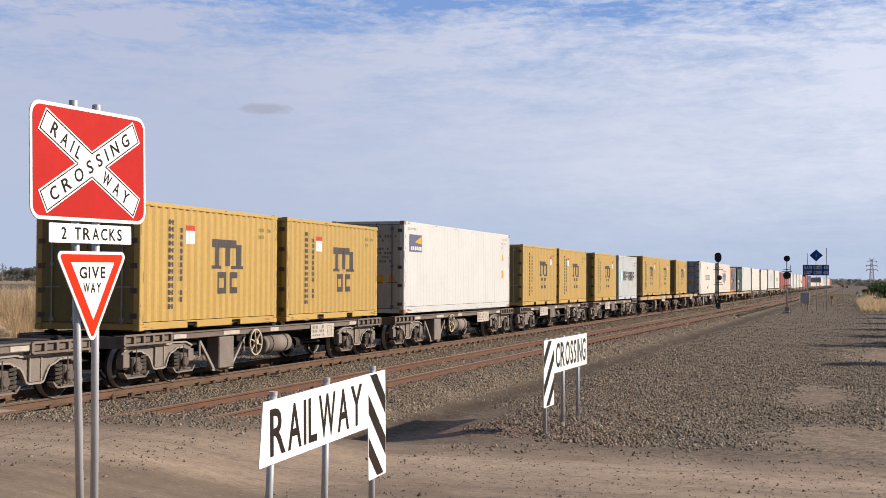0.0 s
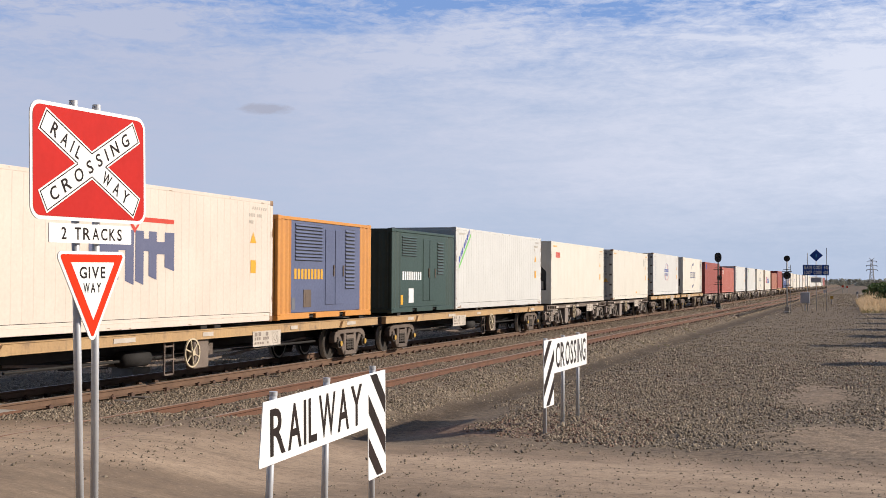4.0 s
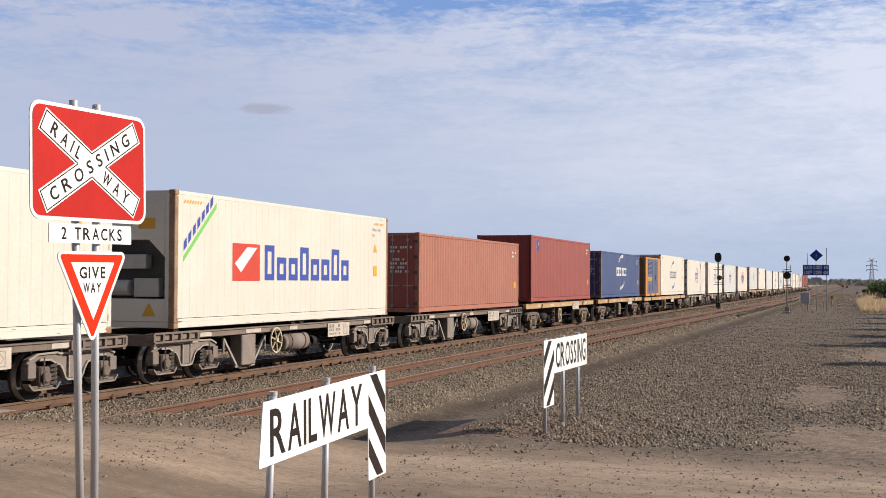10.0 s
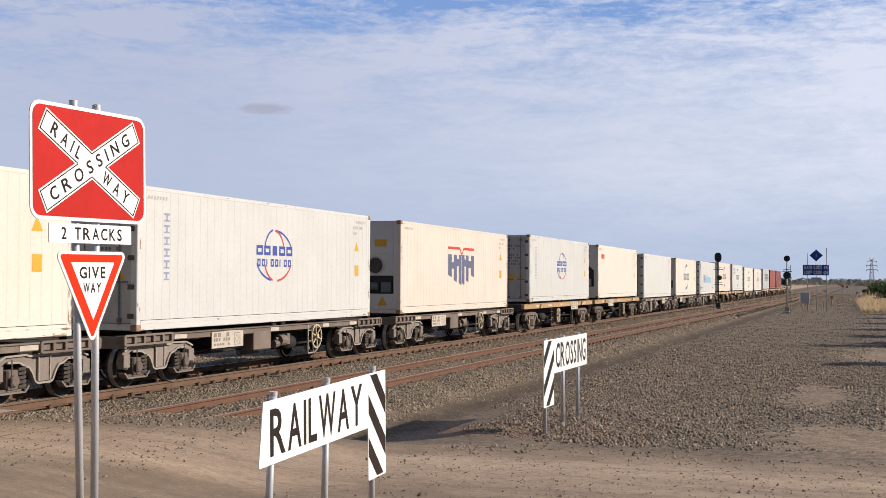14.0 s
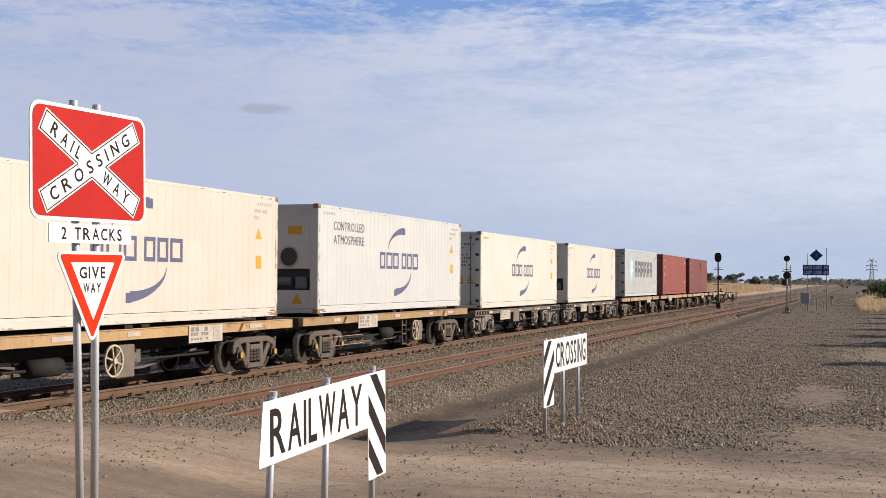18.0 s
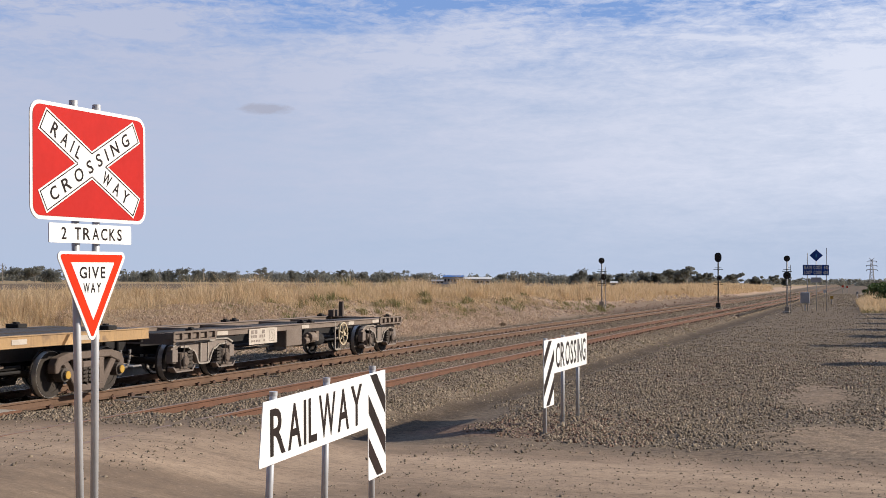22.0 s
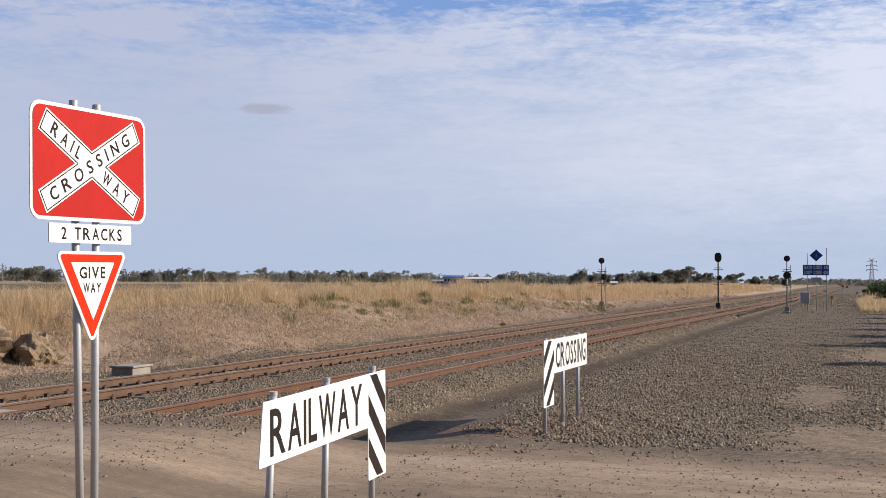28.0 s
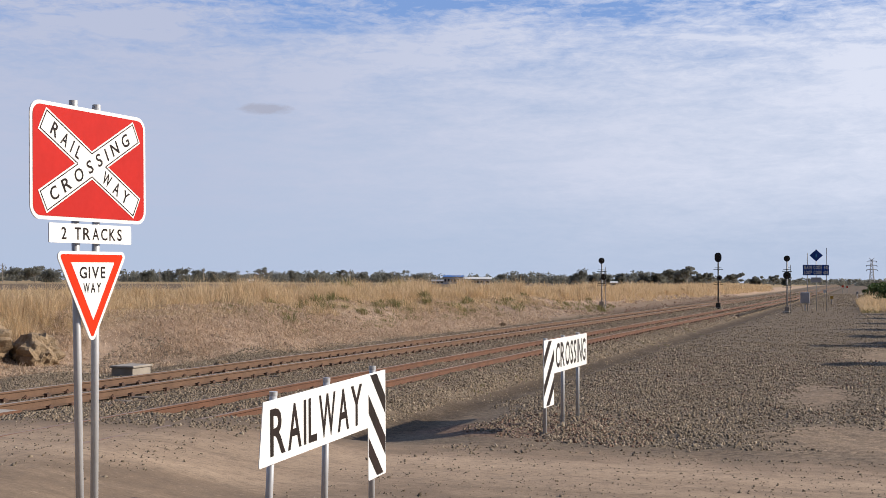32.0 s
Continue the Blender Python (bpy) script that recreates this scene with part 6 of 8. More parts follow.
def reefer_end(c, H, body, dark):
    """Cooling machinery set back in the end wall."""
    fr = Shape()
    fr.box(-1.14, -0.98, 0.01, 0.3, 0.14, H - 0.1).box(0.98, 1.14, 0.01, 0.3, 0.14, H - 0.1).box(-0.98, 0.98, 0.01, 0.3, H * 0.64, H - 0.1).box(-0.98, 0.98, 0.01, 0.3, 0.14, 0.62)
    part("machinery_frame", once(("rf", H), lambda: fr.mesh("machinery_frame", bevel=0.01)), body, c, "pale end frame round the cooling unit")
    part("machinery_back", once(("rb", H), lambda: Shape().box(-0.98, 0.98, 0.30, 0.34, 0.60, H * 0.65).mesh("machinery_back")), BLACKISH, c, "dark recess")
    if dark:
        part("compressor", once("comp", lambda: Shape().tube((-0.55, 0.16, 0.85), (0.1, 0.16, 0.85), 0.17, 14).box(0.2, 0.8, 0.08, 0.29, 0.66, 1.05).box(-0.5, 0.5, 0.06, 0.29, 1.25, 1.55).mesh("compressor", bevel=0.01)), C_ENDGREY, c, "cooling machinery")
        part("corner_gusset", once("guss", lambda: Shape().solid([(x, y, z) for y in (0.0, 0.02) for x, z in ((-0.98, 1.86), (-0.98, 1.5), (-0.6, 1.86))], [(0, 1, 2), (5, 4, 3), (0, 3, 4, 1), (1, 4, 5, 2), (2, 5, 3, 0)]).solid([(x, y, z) for y in (0.0, 0.02) for x, z in ((0.98, 1.86), (0.98, 1.5), (0.6, 1.86))], [(0, 1, 2), (5, 4, 3), (0, 3, 4, 1), (1, 4, 5, 2), (2, 5, 3, 0)]).mesh("corner_gusset")), body, c)
    else:
        part("fan_panel", once("fp", lambda: Shape().box(-0.98, 0.98, 0.02, 0.28, 1.18, 1.86).mesh("fan_panel", bevel=0.01)), body, c)
        fan = part("fan_ring", once("fan", lambda: Shape().ring((0.38, 0.01, 1.5), 0.27, 0.05, "y", 20, 0.03).mesh("fan_ring")), C_ENDGREY, c)
        part("fan", once("fan2", lambda: Shape().tube((0.38, 0.005, 1.5), (0.38, 0.018, 1.5), 0.25, 20).mesh("fan")), BLACKISH, fan, "dark fan opening")
        part("compressor", once("comp2", lambda: Shape().tube((-0.7, 0.14, 0.8), (-0.1, 0.14, 0.8), 0.14, 12).tube((0.05, 0.15, 0.86), (0.42, 0.15, 0.86), 0.12, 12).box(0.52, 0.86, 0.10, 0.29, 0.66, 0.98).mesh("compressor", bevel=0.01)), INK_GREY, c, "cooling machinery")
    part("sticker", once("stk3", lambda: Shape().solid([(x, y, z) for y in (0.002, 0.008) for x, z in ((0.45, 0.26), (0.78, 0.26), (0.615, 0.54))], [(0, 1, 2), (5, 4, 3), (0, 3, 4, 1), (1, 4, 5, 2), (2, 5, 3, 0)]).mesh("sticker")), INK_AMBER, c, "amber warning triangle")
    part("sticker", once(("stk", H), lambda: Shape().box(0.35, 0.75, 0.002, 0.008, H * 0.72, H * 0.72 + 0.22).mesh("sticker")), INK_AMBER, c, "yellow sticker")


def door_end(c, H, paint, rods):
    """Two doors with lock rods, hinges and handles."""
    for sd in (-1, 1):
        x0, x1 = (-1.13, -0.015) if sd < 0 else (0.015, 1.13)

        def leaf():
            return Shape().box(x0, x1, 0.012, 0.05, 0.16, H - 0.12).mesh("door", bevel=0.006)

        d = part("door", once(("leaf", sd, H), leaf), paint, c, "steel container door")
        for x in (sd * 0.3, sd * 0.82):
            part("lock_rod", once(("rod", x, H), lambda: Shape().tube((x, -0.015, 0.12), (x, -0.015, H - 0.08), 0.017, 7).box(x - 0.05, x + 0.05, -0.02, 0.012, 0.18, 0.26).box(x - 0.05, x + 0.05, -0.02, 0.012, H - 0.28, H - 0.2).box(x - 0.04, x + 0.04, -0.02, 0.012, H * 0.5, H * 0.5 + 0.06).box(x - 0.14, x + 0.20, -0.025, -0.01, H * 0.33, H * 0.33 + 0.03).mesh("lock_rod")), rods, d)

        hinge = once(("hinge", sd), lambda: Shape().box(sd * 1.08 - 0.07, sd * 1.08 + 0.07, -0.012, 0.012, -0.05, 0.05).mesh("hinge"))
        for k in range(5):
            part("hinge", hinge, CASTING, d, "", pose(0, 0, 0.3 + (H - 0.6) * k / 4))
    if rods is INK_GREY:
        part("sticker", once("dsq", lambda: Shape().box(0.22, 0.52, 0.003, 0.008, 0.92, 1.20).mesh("sticker")), INK_AMBER, c, "amber warning square")
        part("sticker", once("dtri", lambda: plate([(0.66, 1.03), (0.94, 1.03), (0.80, 1.28)], 0.003, 0.008).mesh("sticker")), INK_AMBER, c, "amber warning triangle")
    s = Shape()
    for r in range(7):
        n = (9, 4, 0, 6, 7, 6, 7)[r]
        for i in range(n):
            if (i + r) % 4 != 3:
                a = 0.22 + i * 0.085
                s.box(a, a + 0.055, 0.005, 0.008, H - 0.52 - r * 0.13, H - 0.45 - r * 0.13)
    return s


def container(kind, s_near, zb, paint, end, logo=None, ink=None, H=2.896, label="", accent=None, end_paint=None):
    L = 12.192 if kind in ("reefer", "box40") else 6.058
    st = "flat" if kind == "reefer" else "corr"
    name = {"reefer": "refrigerated_container", "box40": "shipping_container", "box20": "shipping_container", "genset": "generator_container"}[kind]
    c = root(name, pose(TRACK_X, s_near, zb), label, "container", "containers on the train")
    post = accent or paint
    if kind != "genset":
        sm = once(("side", L, H, st), lambda: side_mesh(L, H, st))
        part("side_wall", sm, paint, c, "ribbed steel side wall" if st == "corr" else "smooth seamed side wall")
    else:
        genset_side(c, L, H, paint, post)
        sm = once(("side", L, H, st), lambda: side_mesh(L, H, st))
    part("side_wall", sm, paint, c, "", Matrix.Translation((0, L, 0)) @ Matrix.Rotation(math.pi, 4, "Z"))
    part("roof", once(("roof", L, H), lambda: Shape().box(-1.17, 1.17, 0.05, L - 0.05, H - 0.06, H - 0.02).mesh("roof", bevel=0.01)), paint, c)
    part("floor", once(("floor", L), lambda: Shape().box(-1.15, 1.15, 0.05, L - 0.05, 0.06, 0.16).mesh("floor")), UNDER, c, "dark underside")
    for sd in (-1, 1):
        x0, x1 = (1.13, 1.219) if sd > 0 else (-1.219, -1.13)
        part("top_rail", once(("tr", sd, L, H), lambda: Shape().box(x0, x1, 0.15, L - 0.15, H - 0.095, H - 0.012).mesh("top_rail", bevel=0.008)), paint, c)

        def low():
            s = Shape()
            top = 0.165 if st == "corr" else 0.21
            if L < 7:
                for a, b in ((0.15, 1.85), (2.25, 3.80), (4.20, L - 0.15)):
                    s.box(x0, x1, a, b, 0.015, top)
                s.box(x0, x1, 1.85, 2.25, 0.13, top).box(x0, x1, 3.80, 4.20, 0.13, top)
            else:
                s.box(x0, x1, 0.15, L - 0.15, 0.015, top)
                if st == "flat":
                    s.box(min(x0, x1) - 0.002, max(x0, x1) + 0.004, 0.16, L - 0.16, 0.14, 0.155)
            return s.mesh("bottom_rail", bevel=0.006)

        part("bottom_rail", once(("br", sd, L, st), low), paint, c)
        for e in (0, 1):
            y0, y1 = (0.0, 0.15) if e == 0 else (L - 0.15, L)
            px0, px1 = (1.07, 1.219) if sd > 0 else (-1.219, -1.07)
            part("corner_post", once(("post", sd, e, L, H), lambda: Shape().box(px0, px1, y0 + 0.004, y1 - 0.004, 0.12, H - 0.12).mesh("corner_post", bevel=0.012)), post if kind != "reefer" else RUSTY_POST if logo is logo_tile_word else paint, c)
            for zz in (0.0, H - 0.118):
                part("corner_casting", once(("cast", sd, e, L), lambda: Shape().box(px0 - (0.012 if sd < 0 else 0.0), px1 + (0.004 if sd > 0 else 0), y0 - 0.003 if e == 0 else y0 - 0.012, y1 + 0.012 if e == 0 else y1 + 0.003, 0, 0.118).mesh("corner_casting", bevel=0.012)), post if kind != "reefer" else (RUSTY_POST if (s_near * 7) % 3 < 1.6 else paint), c, "", pose(0, 0, zz))
    for e in (0, 1):
        y = (0.03, 0.12) if e == 0 else (L - 0.12, L - 0.03)
        for z in (H - 0.11, 0.015):
            part("end_rail", once(("er", e, L, z), lambda: Shape().box(-1.07, 1.07, y[0], y[1], z, z + (0.098 if z > 1 else 0.135)).mesh("end_rail", bevel=0.008)), post, c)
    # end_paint recolours both ends; on some boxes it holds their shade.
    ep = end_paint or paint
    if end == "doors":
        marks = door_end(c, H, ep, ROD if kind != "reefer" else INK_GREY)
        light = paint in (C_RED, C_MAROON, C_BRICK, C_FADED, C_BLUE)
        part("door_stencil", once(("dst", H), lambda: marks.mesh("door_stencil")), INK_WHITE if light else INK_GREY, c, "illegible stencilled rows")
    elif end == "unit":
        reefer_end(c, H, ep, False)
    elif end == "dark_unit":
        reefer_end(c, H, ep, True)
    else:
        part("end_wall", once(("ew", H), lambda: end_mesh(H, "corr")), ep, c, "ribbed closed end wall")
    part("far_end_wall", once(("few", L, H), lambda: Shape().box(-1.08, 1.08, L - 0.07, L - 0.03, 0.14, H - 0.1).mesh("far_end_wall")), ep, c)
    if logo:
        logo(c, st, L, H, ink)
    if kind == "reefer":
        mk = Marks(st)
        mk.rect(L - 1.15, L - 0.88, 1.15, 1.45).cut().quad(((L - 1.18, 1.85), (L - 1.03, 2.1), (L - 1.02, 2.1), (L - 0.86, 1.85)))
        mk.put(INK_AMBER, c, "sticker", "amber warning stickers")
        number_rows(c, st, L, H, INK_FAINT, L - 1.25)
        m2 = Marks(st)
        for i in range(7):
            m2.quad(((0.35 + i * 0.11, H - 0.26), (0.39 + i * 0.11, H - 0.19), (0.45 + i * 0.11, H - 0.19), (0.41 + i * 0.11, H - 0.26)))
        m2.cut()
        for i in range(7):
            m2.quad(((L - 1.1 + i * 0.11, H - 0.26), (L - 1.06 + i * 0.11, H - 0.19), (L - 1.0 + i * 0.11, H - 0.19), (L - 1.04 + i * 0.11, H - 0.26)))
        m2.put(INK_AMBER if paint is C_CREAM else INK_FAINT, c, "edge_stripes", "slanted height warning dashes")
    elif kind != "genset":
        number_rows(c, st, L, H, C_OLIVE if paint is C_YELLOW else INK_WHITE if paint in (C_RED, C_MAROON, C_BRICK, C_FADED, C_BLUE) else INK_BLACK, L - 0.95)
        mk = Marks(st)
        if paint is not C_YELLOW:
            mk.rect(L - 0.62, L - 0.42, 0.75, 1.0)
            mk.put(INK_AMBER, c, "sticker", "small amber sticker")
        m3 = Marks(st)
        if paint is C_YELLOW:
            a = (1.75, 4.55, 4.75)[int(s_near) % 3]
            m3.rect(a, a + 0.42, 1.78, 2.06)
            m4 = Marks(st).rect(a, a + 0.42, 2.06, 2.17)
            m4.put(INK_RED, c, "sticker_band", "red band over a white sticker")
        else:
            m3.rect(L * 0.6, L * 0.6 + 0.09, 0.45, 0.55)
        m3.put(INK_WHITE, c, "label_sticker", "white sticker")
    if kind != "genset":
        edge_wear(c, L, H, int(s_near * 10), CHIPPED)
    movers.append((c, s_near))
    return c


def edge_wear(c, L, H, seed, rust):
    """Chips and rust runs on the lower rail, the upper rail and the posts of the side that the sun lights."""
    rnd = random.Random(seed)
    heavy = rnd.choice((0.5, 0.8, 1.0, 1.5))
    s = Shape()

    def chip(u, v, w, h):
        k = 7
        pts = []
        for i in range(k):
            t = math.tau * i / k
            r = rnd.uniform(0.55, 1.1)
            pts.append((1.2236, u + w / 2 * r * math.cos(t), v + h / 2 * r * math.sin(t)))
        s.solid(pts, [tuple(range(k))])

    for _ in range(int(L * 2.2 * heavy)):
        chip(rnd.uniform(0.2, L - 0.2), rnd.choice((0.03, 0.04, 0.15)) + rnd.uniform(-0.01, 0.02), rnd.uniform(0.03, 0.24), rnd.uniform(0.008, 0.022))
    for _ in range(int(9 * heavy)):
        chip(rnd.uniform(0.2, L - 0.2), H - rnd.uniform(0.03, 0.08), rnd.uniform(0.04, 0.22), rnd.uniform(0.012, 0.03))
    for u0 in (0.3, L - 0.35):
        for _ in range(int(3 * heavy)):
            chip(u0 + rnd.uniform(-0.2, 0.25), rnd.uniform(0.02, 0.17), rnd.uniform(0.1, 0.5), rnd.uniform(0.02, 0.06))
    for u0 in (0.075, L - 0.075):
        for _ in range(int(11 * heavy)):
            side = rnd.choice((-1, 1))
            chip(u0 + side * rnd.uniform(0.02, 0.05), rnd.uniform(0.14, H - 0.14), rnd.uniform(0.015, 0.04), rnd.uniform(0.04, 0.34))
    tagged(part("chipped_paint", s, rust, c, "rust chips along rails and posts"), kind="stuff")


def genset_side(c, L, H, paint, post):
    """The engine housing of a power pack: louvres, doors and a recessed panel."""
    body = C_STEELBLUE if paint is C_ORANGE else C_GREEN
    s = wall_strip(0.14, 0.75, 0.16, H - 0.09, 1.219, "corr")
    part("side_wall", s.mesh("side_wall"), paint, c, "ribbed strip of wall")
    s = wall_strip(5.25, L - 0.14, 0.16, H - 0.09, 1.219, "corr")
    part("side_wall", s.mesh("side_wall"), paint, c, "ribbed strip of wall")
    hs = part("housing", once(("gp", H), lambda: Shape().box(1.10, 1.205, 0.75, 5.25, 0.17, H - 0.1).mesh("housing", bevel=0.01)), body, c, "flat painted engine housing")
    groups = ((1.0, 2.65, 1.48, H - 0.16, 11), (4.2, 4.85, 0.75, H - 0.2, 16)) if paint is C_ORANGE else ((0.9, 2.2, 1.75, H - 0.2, 8), (4.3, 4.9, 1.2, H - 0.3, 11))
    for a, b, z0, z1, n in groups:
        # no hole is cut: a near-black sheet behind the slats gives the opening's shade
        part("louvre_recess", Shape().box(1.206, 1.209, a, b, z0, z1), BLACKISH, hs, "dark sheet standing for the shaded louvre opening")
        for k in range(n):
            z = z0 + (z1 - z0) * (k + 0.5) / n
            hh = (z1 - z0) / n * 0.24
            part("slat", once(("slat", a, b, n), lambda: Shape().solid([(x, y, q) for y in (a, b) for x, q in ((1.209, hh), (1.235, -hh), (1.239, -hh + 0.01), (1.209, hh + 0.015))], [(0, 1, 2, 3), (7, 6, 5, 4), (0, 4, 5, 1), (1, 5, 6, 2), (2, 6, 7, 3), (3, 7, 4, 0)]).mesh("slat")), body, hs, "", pose(0, 0, z))
    for a, b in ((2.85, 3.45), (3.5, 4.1)):
        d = part("access_door", once(("ad", a), lambda: Shape().box(1.206, 1.222, a, b, 0.35, H - 0.25).mesh("access_door", bevel=0.006)), body, hs, "engine access door")
        part("door_handle", once(("adh", a), lambda: Shape().box(1.222, 1.245, b - 0.12, b - 0.06, 1.1, 1.4).mesh("door_handle")), CASTING, d)
    m = Shape()
    for i in range(9):
        m.box(1.207, 1.211, 0.95 + i * 0.2, 1.08 + i * 0.2, 1.02, 1.28)
    part("emblem", m, INK_AMBER if paint is C_ORANGE else INK_WHITE, hs, "row of plain blocks")
    part("control_panel", Shape().box(1.206, 1.215, 1.5, 1.95, 0.3, 0.75).box(1.215, 1.22, 1.6, 1.72, 0.4, 0.65), INK_WHITE if paint is C_GREEN else CASTING, hs, "small control hatch")
    part("end_trim", Shape().box(1.206, 1.212, 0.8, 1.0, 0.25, 0.55), INK_AMBER if paint is C_GREEN else INK_GREY, hs)


# ---------------------------------------------------------------- the train, from its head
G, F, F8, F23 = 1.125, 1.27, 1.16, 1.22


def build_train():
    gl, fl = "dusty grey skeleton container wagon with cast bogies", "flat wagon with faded yellow side beams and dark decks"

    def grey(a, b, v, load="carrying containers", off=None):
        wagon("grey", 13.5, (a + b) / 2 + ((-0.1 if v == 0 else 0.25) if off is None else off), v, gl + ", " + load)

    def flat(a, b, v, length=13.9, off=0.0, load="carrying containers", z=F):
        wagon("yellow", length, (a + b) / 2 + off, v, fl + ", " + load, z - 0.985 - 0.085)

    grey(7.0, 19.2, 0, "empty")
    ml = "mustard yellow twenty-foot container with dark heavy emblem"

    def mustard(s, z, end="plain"):
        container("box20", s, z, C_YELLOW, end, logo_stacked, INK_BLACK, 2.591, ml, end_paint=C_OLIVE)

    mustard(21.3, G, "doors")
    mustard(27.9, G, "doors")
    grey(21.3, 33.96, 0)
    container("reefer", 36.2, G, C_WHITE, "doors", logo_picture, None, 2.896, "white refrigerated container with small dark picture badge", end_paint=C_ENDGREY)
    grey(36.2, 48.4, 0)
    mustard(50.5, G, "doors")
    mustard(57.1, G, "doors")
    grey(50.5, 63.15, 1, off=0.0)
    mustard(65.3, G, "doors")
    container("box20", 72.2, G, C_PALEGREY, "plain", logo_star, INK_BLACK, 2.591, "pale grey twenty-foot container with white star on faded blue")
    grey(65.3, 78.3, 1, off=-0.25)
    mustard(80.6, F)
    mustard(86.7, F)
    flat(80.6, 92.8, 0)
    mustard(95.85, F)
    flat(95.85, 108.0, 0, load="half empty")
    cm = "cream refrigerated container with navy crescents and a row of blocks"
    # White doors toned grey: the shade on them is in the end colour.
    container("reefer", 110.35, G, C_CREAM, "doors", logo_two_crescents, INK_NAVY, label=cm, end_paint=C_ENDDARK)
    grey(110.35, 122.5, 0)
    container("reefer", 124.73, F8, C_PINK, "unit", logo_shield, INK_NAVY, label="ivory refrigerated container with navy shield of bars under red line")
    container("genset", 137.2, F8, C_ORANGE, "plain", label="orange and steel-blue generator container with louvres", H=2.591, end_paint=C_ORANGE_SHADE)
    flat(124.73, 143.3, 0, 19.6, 0.0, z=F8)
    container("genset", 144.95, F8, C_GREEN, "plain", label="bottle-green generator container with louvres and doors", H=2.591)
    container("reefer", 151.2, F8, C_WHITE, "unit", logo_slant, None, label="white refrigerated container with green slanting stripe")
    flat(144.95, 163.4, 1, 19.4, 0.0, z=F8)
    container("reefer", 165.3, G, C_CREAM, "dark_unit", logo_reefer_small, None, label="cream refrigerated container with small red bars")
    grey(165.3, 177.5, 0)
    container("reefer", 180.2, G, C_CREAM, "doors", logo_low_sticker, None, label="plain cream refrigerated container with an orange strip low down", end_paint=C_ENDGREY)
    grey(180.2, 192.4, 0, off=-0.8)
    gb = "white refrigerated container with blue and red ring emblem"
    container("reefer", 194.7, F, C_WHITE, "doors", logo_globe, None, label=gb, end_paint=C_ENDGREY)
    flat(194.7, 206.9, 0)
    container("reefer", 209.5, F, C_CREAM, "unit", logo_two_crescents, INK_NAVY, label=cm)
    flat(209.5, 221.7, 1)
    container("box40", 224.2, G, C_RED, "plain", logo_badge, None, label="oxide red forty-foot container with small blue badge")
    grey(224.2, 236.4, 1)
    container("box40", 238.6, G, C_BRICK, "doors", logo_scuffs, INK_WHITE, 2.591, "faded red forty-foot container with white blocks", end_paint=C_RED)
    grey(238.6, 250.8, 1, off=0.1)
    container("reefer", 253.0, G, C_WHITE, "dark_unit", logo_column, INK_GREY, label="white refrigerated container with dark column of bars")
    grey(253.0, 265.2, 1)
    container("reefer", 268.15, G, C_WHITE, "dark_unit", logo_slant, None, label="off-white refrigerated container with green slanting stripe")
    grey(268.15, 280.3, 0)
    container("reefer", 282.65, G, C_CREAM, "unit", logo_two_crescents, INK_NAVY, label=cm)
    grey(282.65, 294.8, 0)
    container("reefer", 297.1, G, C_CREAM, "dark_unit", logo_tile_word, None, label="cream refrigerated container with red tile and blue blocks")
    grey(297.1, 309.3, 0)
    container("box40", 312.1, G, C_FADED, "doors", None, None, 2.591, "faded brick-red forty-foot container, plain ribbed side", end_paint=C_RED)
    grey(312.1, 324.3, 0)
    container("box40", 326.4, F, C_RED, "plain", logo_badge, None, label="oxide red forty-foot container with small badge")
    flat(326.4, 338.6, 0)
    container("box40", 341.6, F, C_BLUE, "doors", logo_two_crescents, INK_WHITE, 2.591, label="navy blue forty-foot container with worn white emblem", accent=RUSTY_POST)
    flat(341.6, 353.8, 0)
    container("genset", 356.3, F23, C_ORANGE, "plain", label="orange generator container with steel-blue louvred housing", H=2.591, end_paint=C_ORANGE_SHADE)
    container("reefer", 362.7, F23, C_CREAM, "doors", logo_two_crescents, INK_NAVY, label=cm, end_paint=C_ENDGREY)
    flat(356.3, 374.9, 0, 19.6, 0.0, z=F23)
    container("reefer", 376.85, G, C_CREAM, "doors", logo_globe, None, label=gb, end_paint=C_ENDGREY)
    grey(376.85, 389.0, 0)
    container("reefer", 391.2, G, C_CREAM, "dark_unit", logo_globe, None, label=gb)
    grey(391.2, 403.4, 1)
    container("reefer", 405.5, G, C_WHITE, "doors", logo_globe, None, label=gb, end_paint=C_ENDGREY)
    grey(405.5, 417.7, 1)
    container("reefer", 420.2, G, C_PINK, "unit", logo_shield, INK_NAVY, label="ivory refrigerated container with navy shield of bars under red line", end_paint=C_WHITE)
    grey(420.2, 432.4, 1)
    container("reefer", 435.9, F, C_WHITE, "doors", logo_globe, None, label=gb, end_paint=C_ENDGREY)
    flat(435.9, 448.1, 0)
    container("reefer", 450.5, F, C_CREAM, "dark_unit", logo_reefer_small, None, label="plain cream refrigerated container with small badge")
    flat(450.5, 462.7, 1)
    container("reefer", 465.3, G, C_WHITE, "doors", None, None, label="plain white refrigerated container", end_paint=C_ENDGREY)
    grey(465.3, 477.5, 0)
    container("reefer", 480.0, G, C_CREAM, "unit", logo_two_crescents, INK_NAVY, label=cm)
    grey(480.0, 492.2, 1, off=-0.35)
    container("reefer", 494.75, G, C_WHITE, "doors", logo_two_tone, None, label="white refrigerated container with blue and sky-blue blocks", end_paint=C_WHITE)
    grey(494.75, 506.9, 0)
    container("reefer", 509.3, F, C_PINK, "dark_unit", logo_two_crescents, INK_NAVY, label="ivory refrigerated container with navy crescents and blocks")
    flat(509.3, 521.5, 0)
    rust_frame(movers[-1][0], "flat", 12.192)
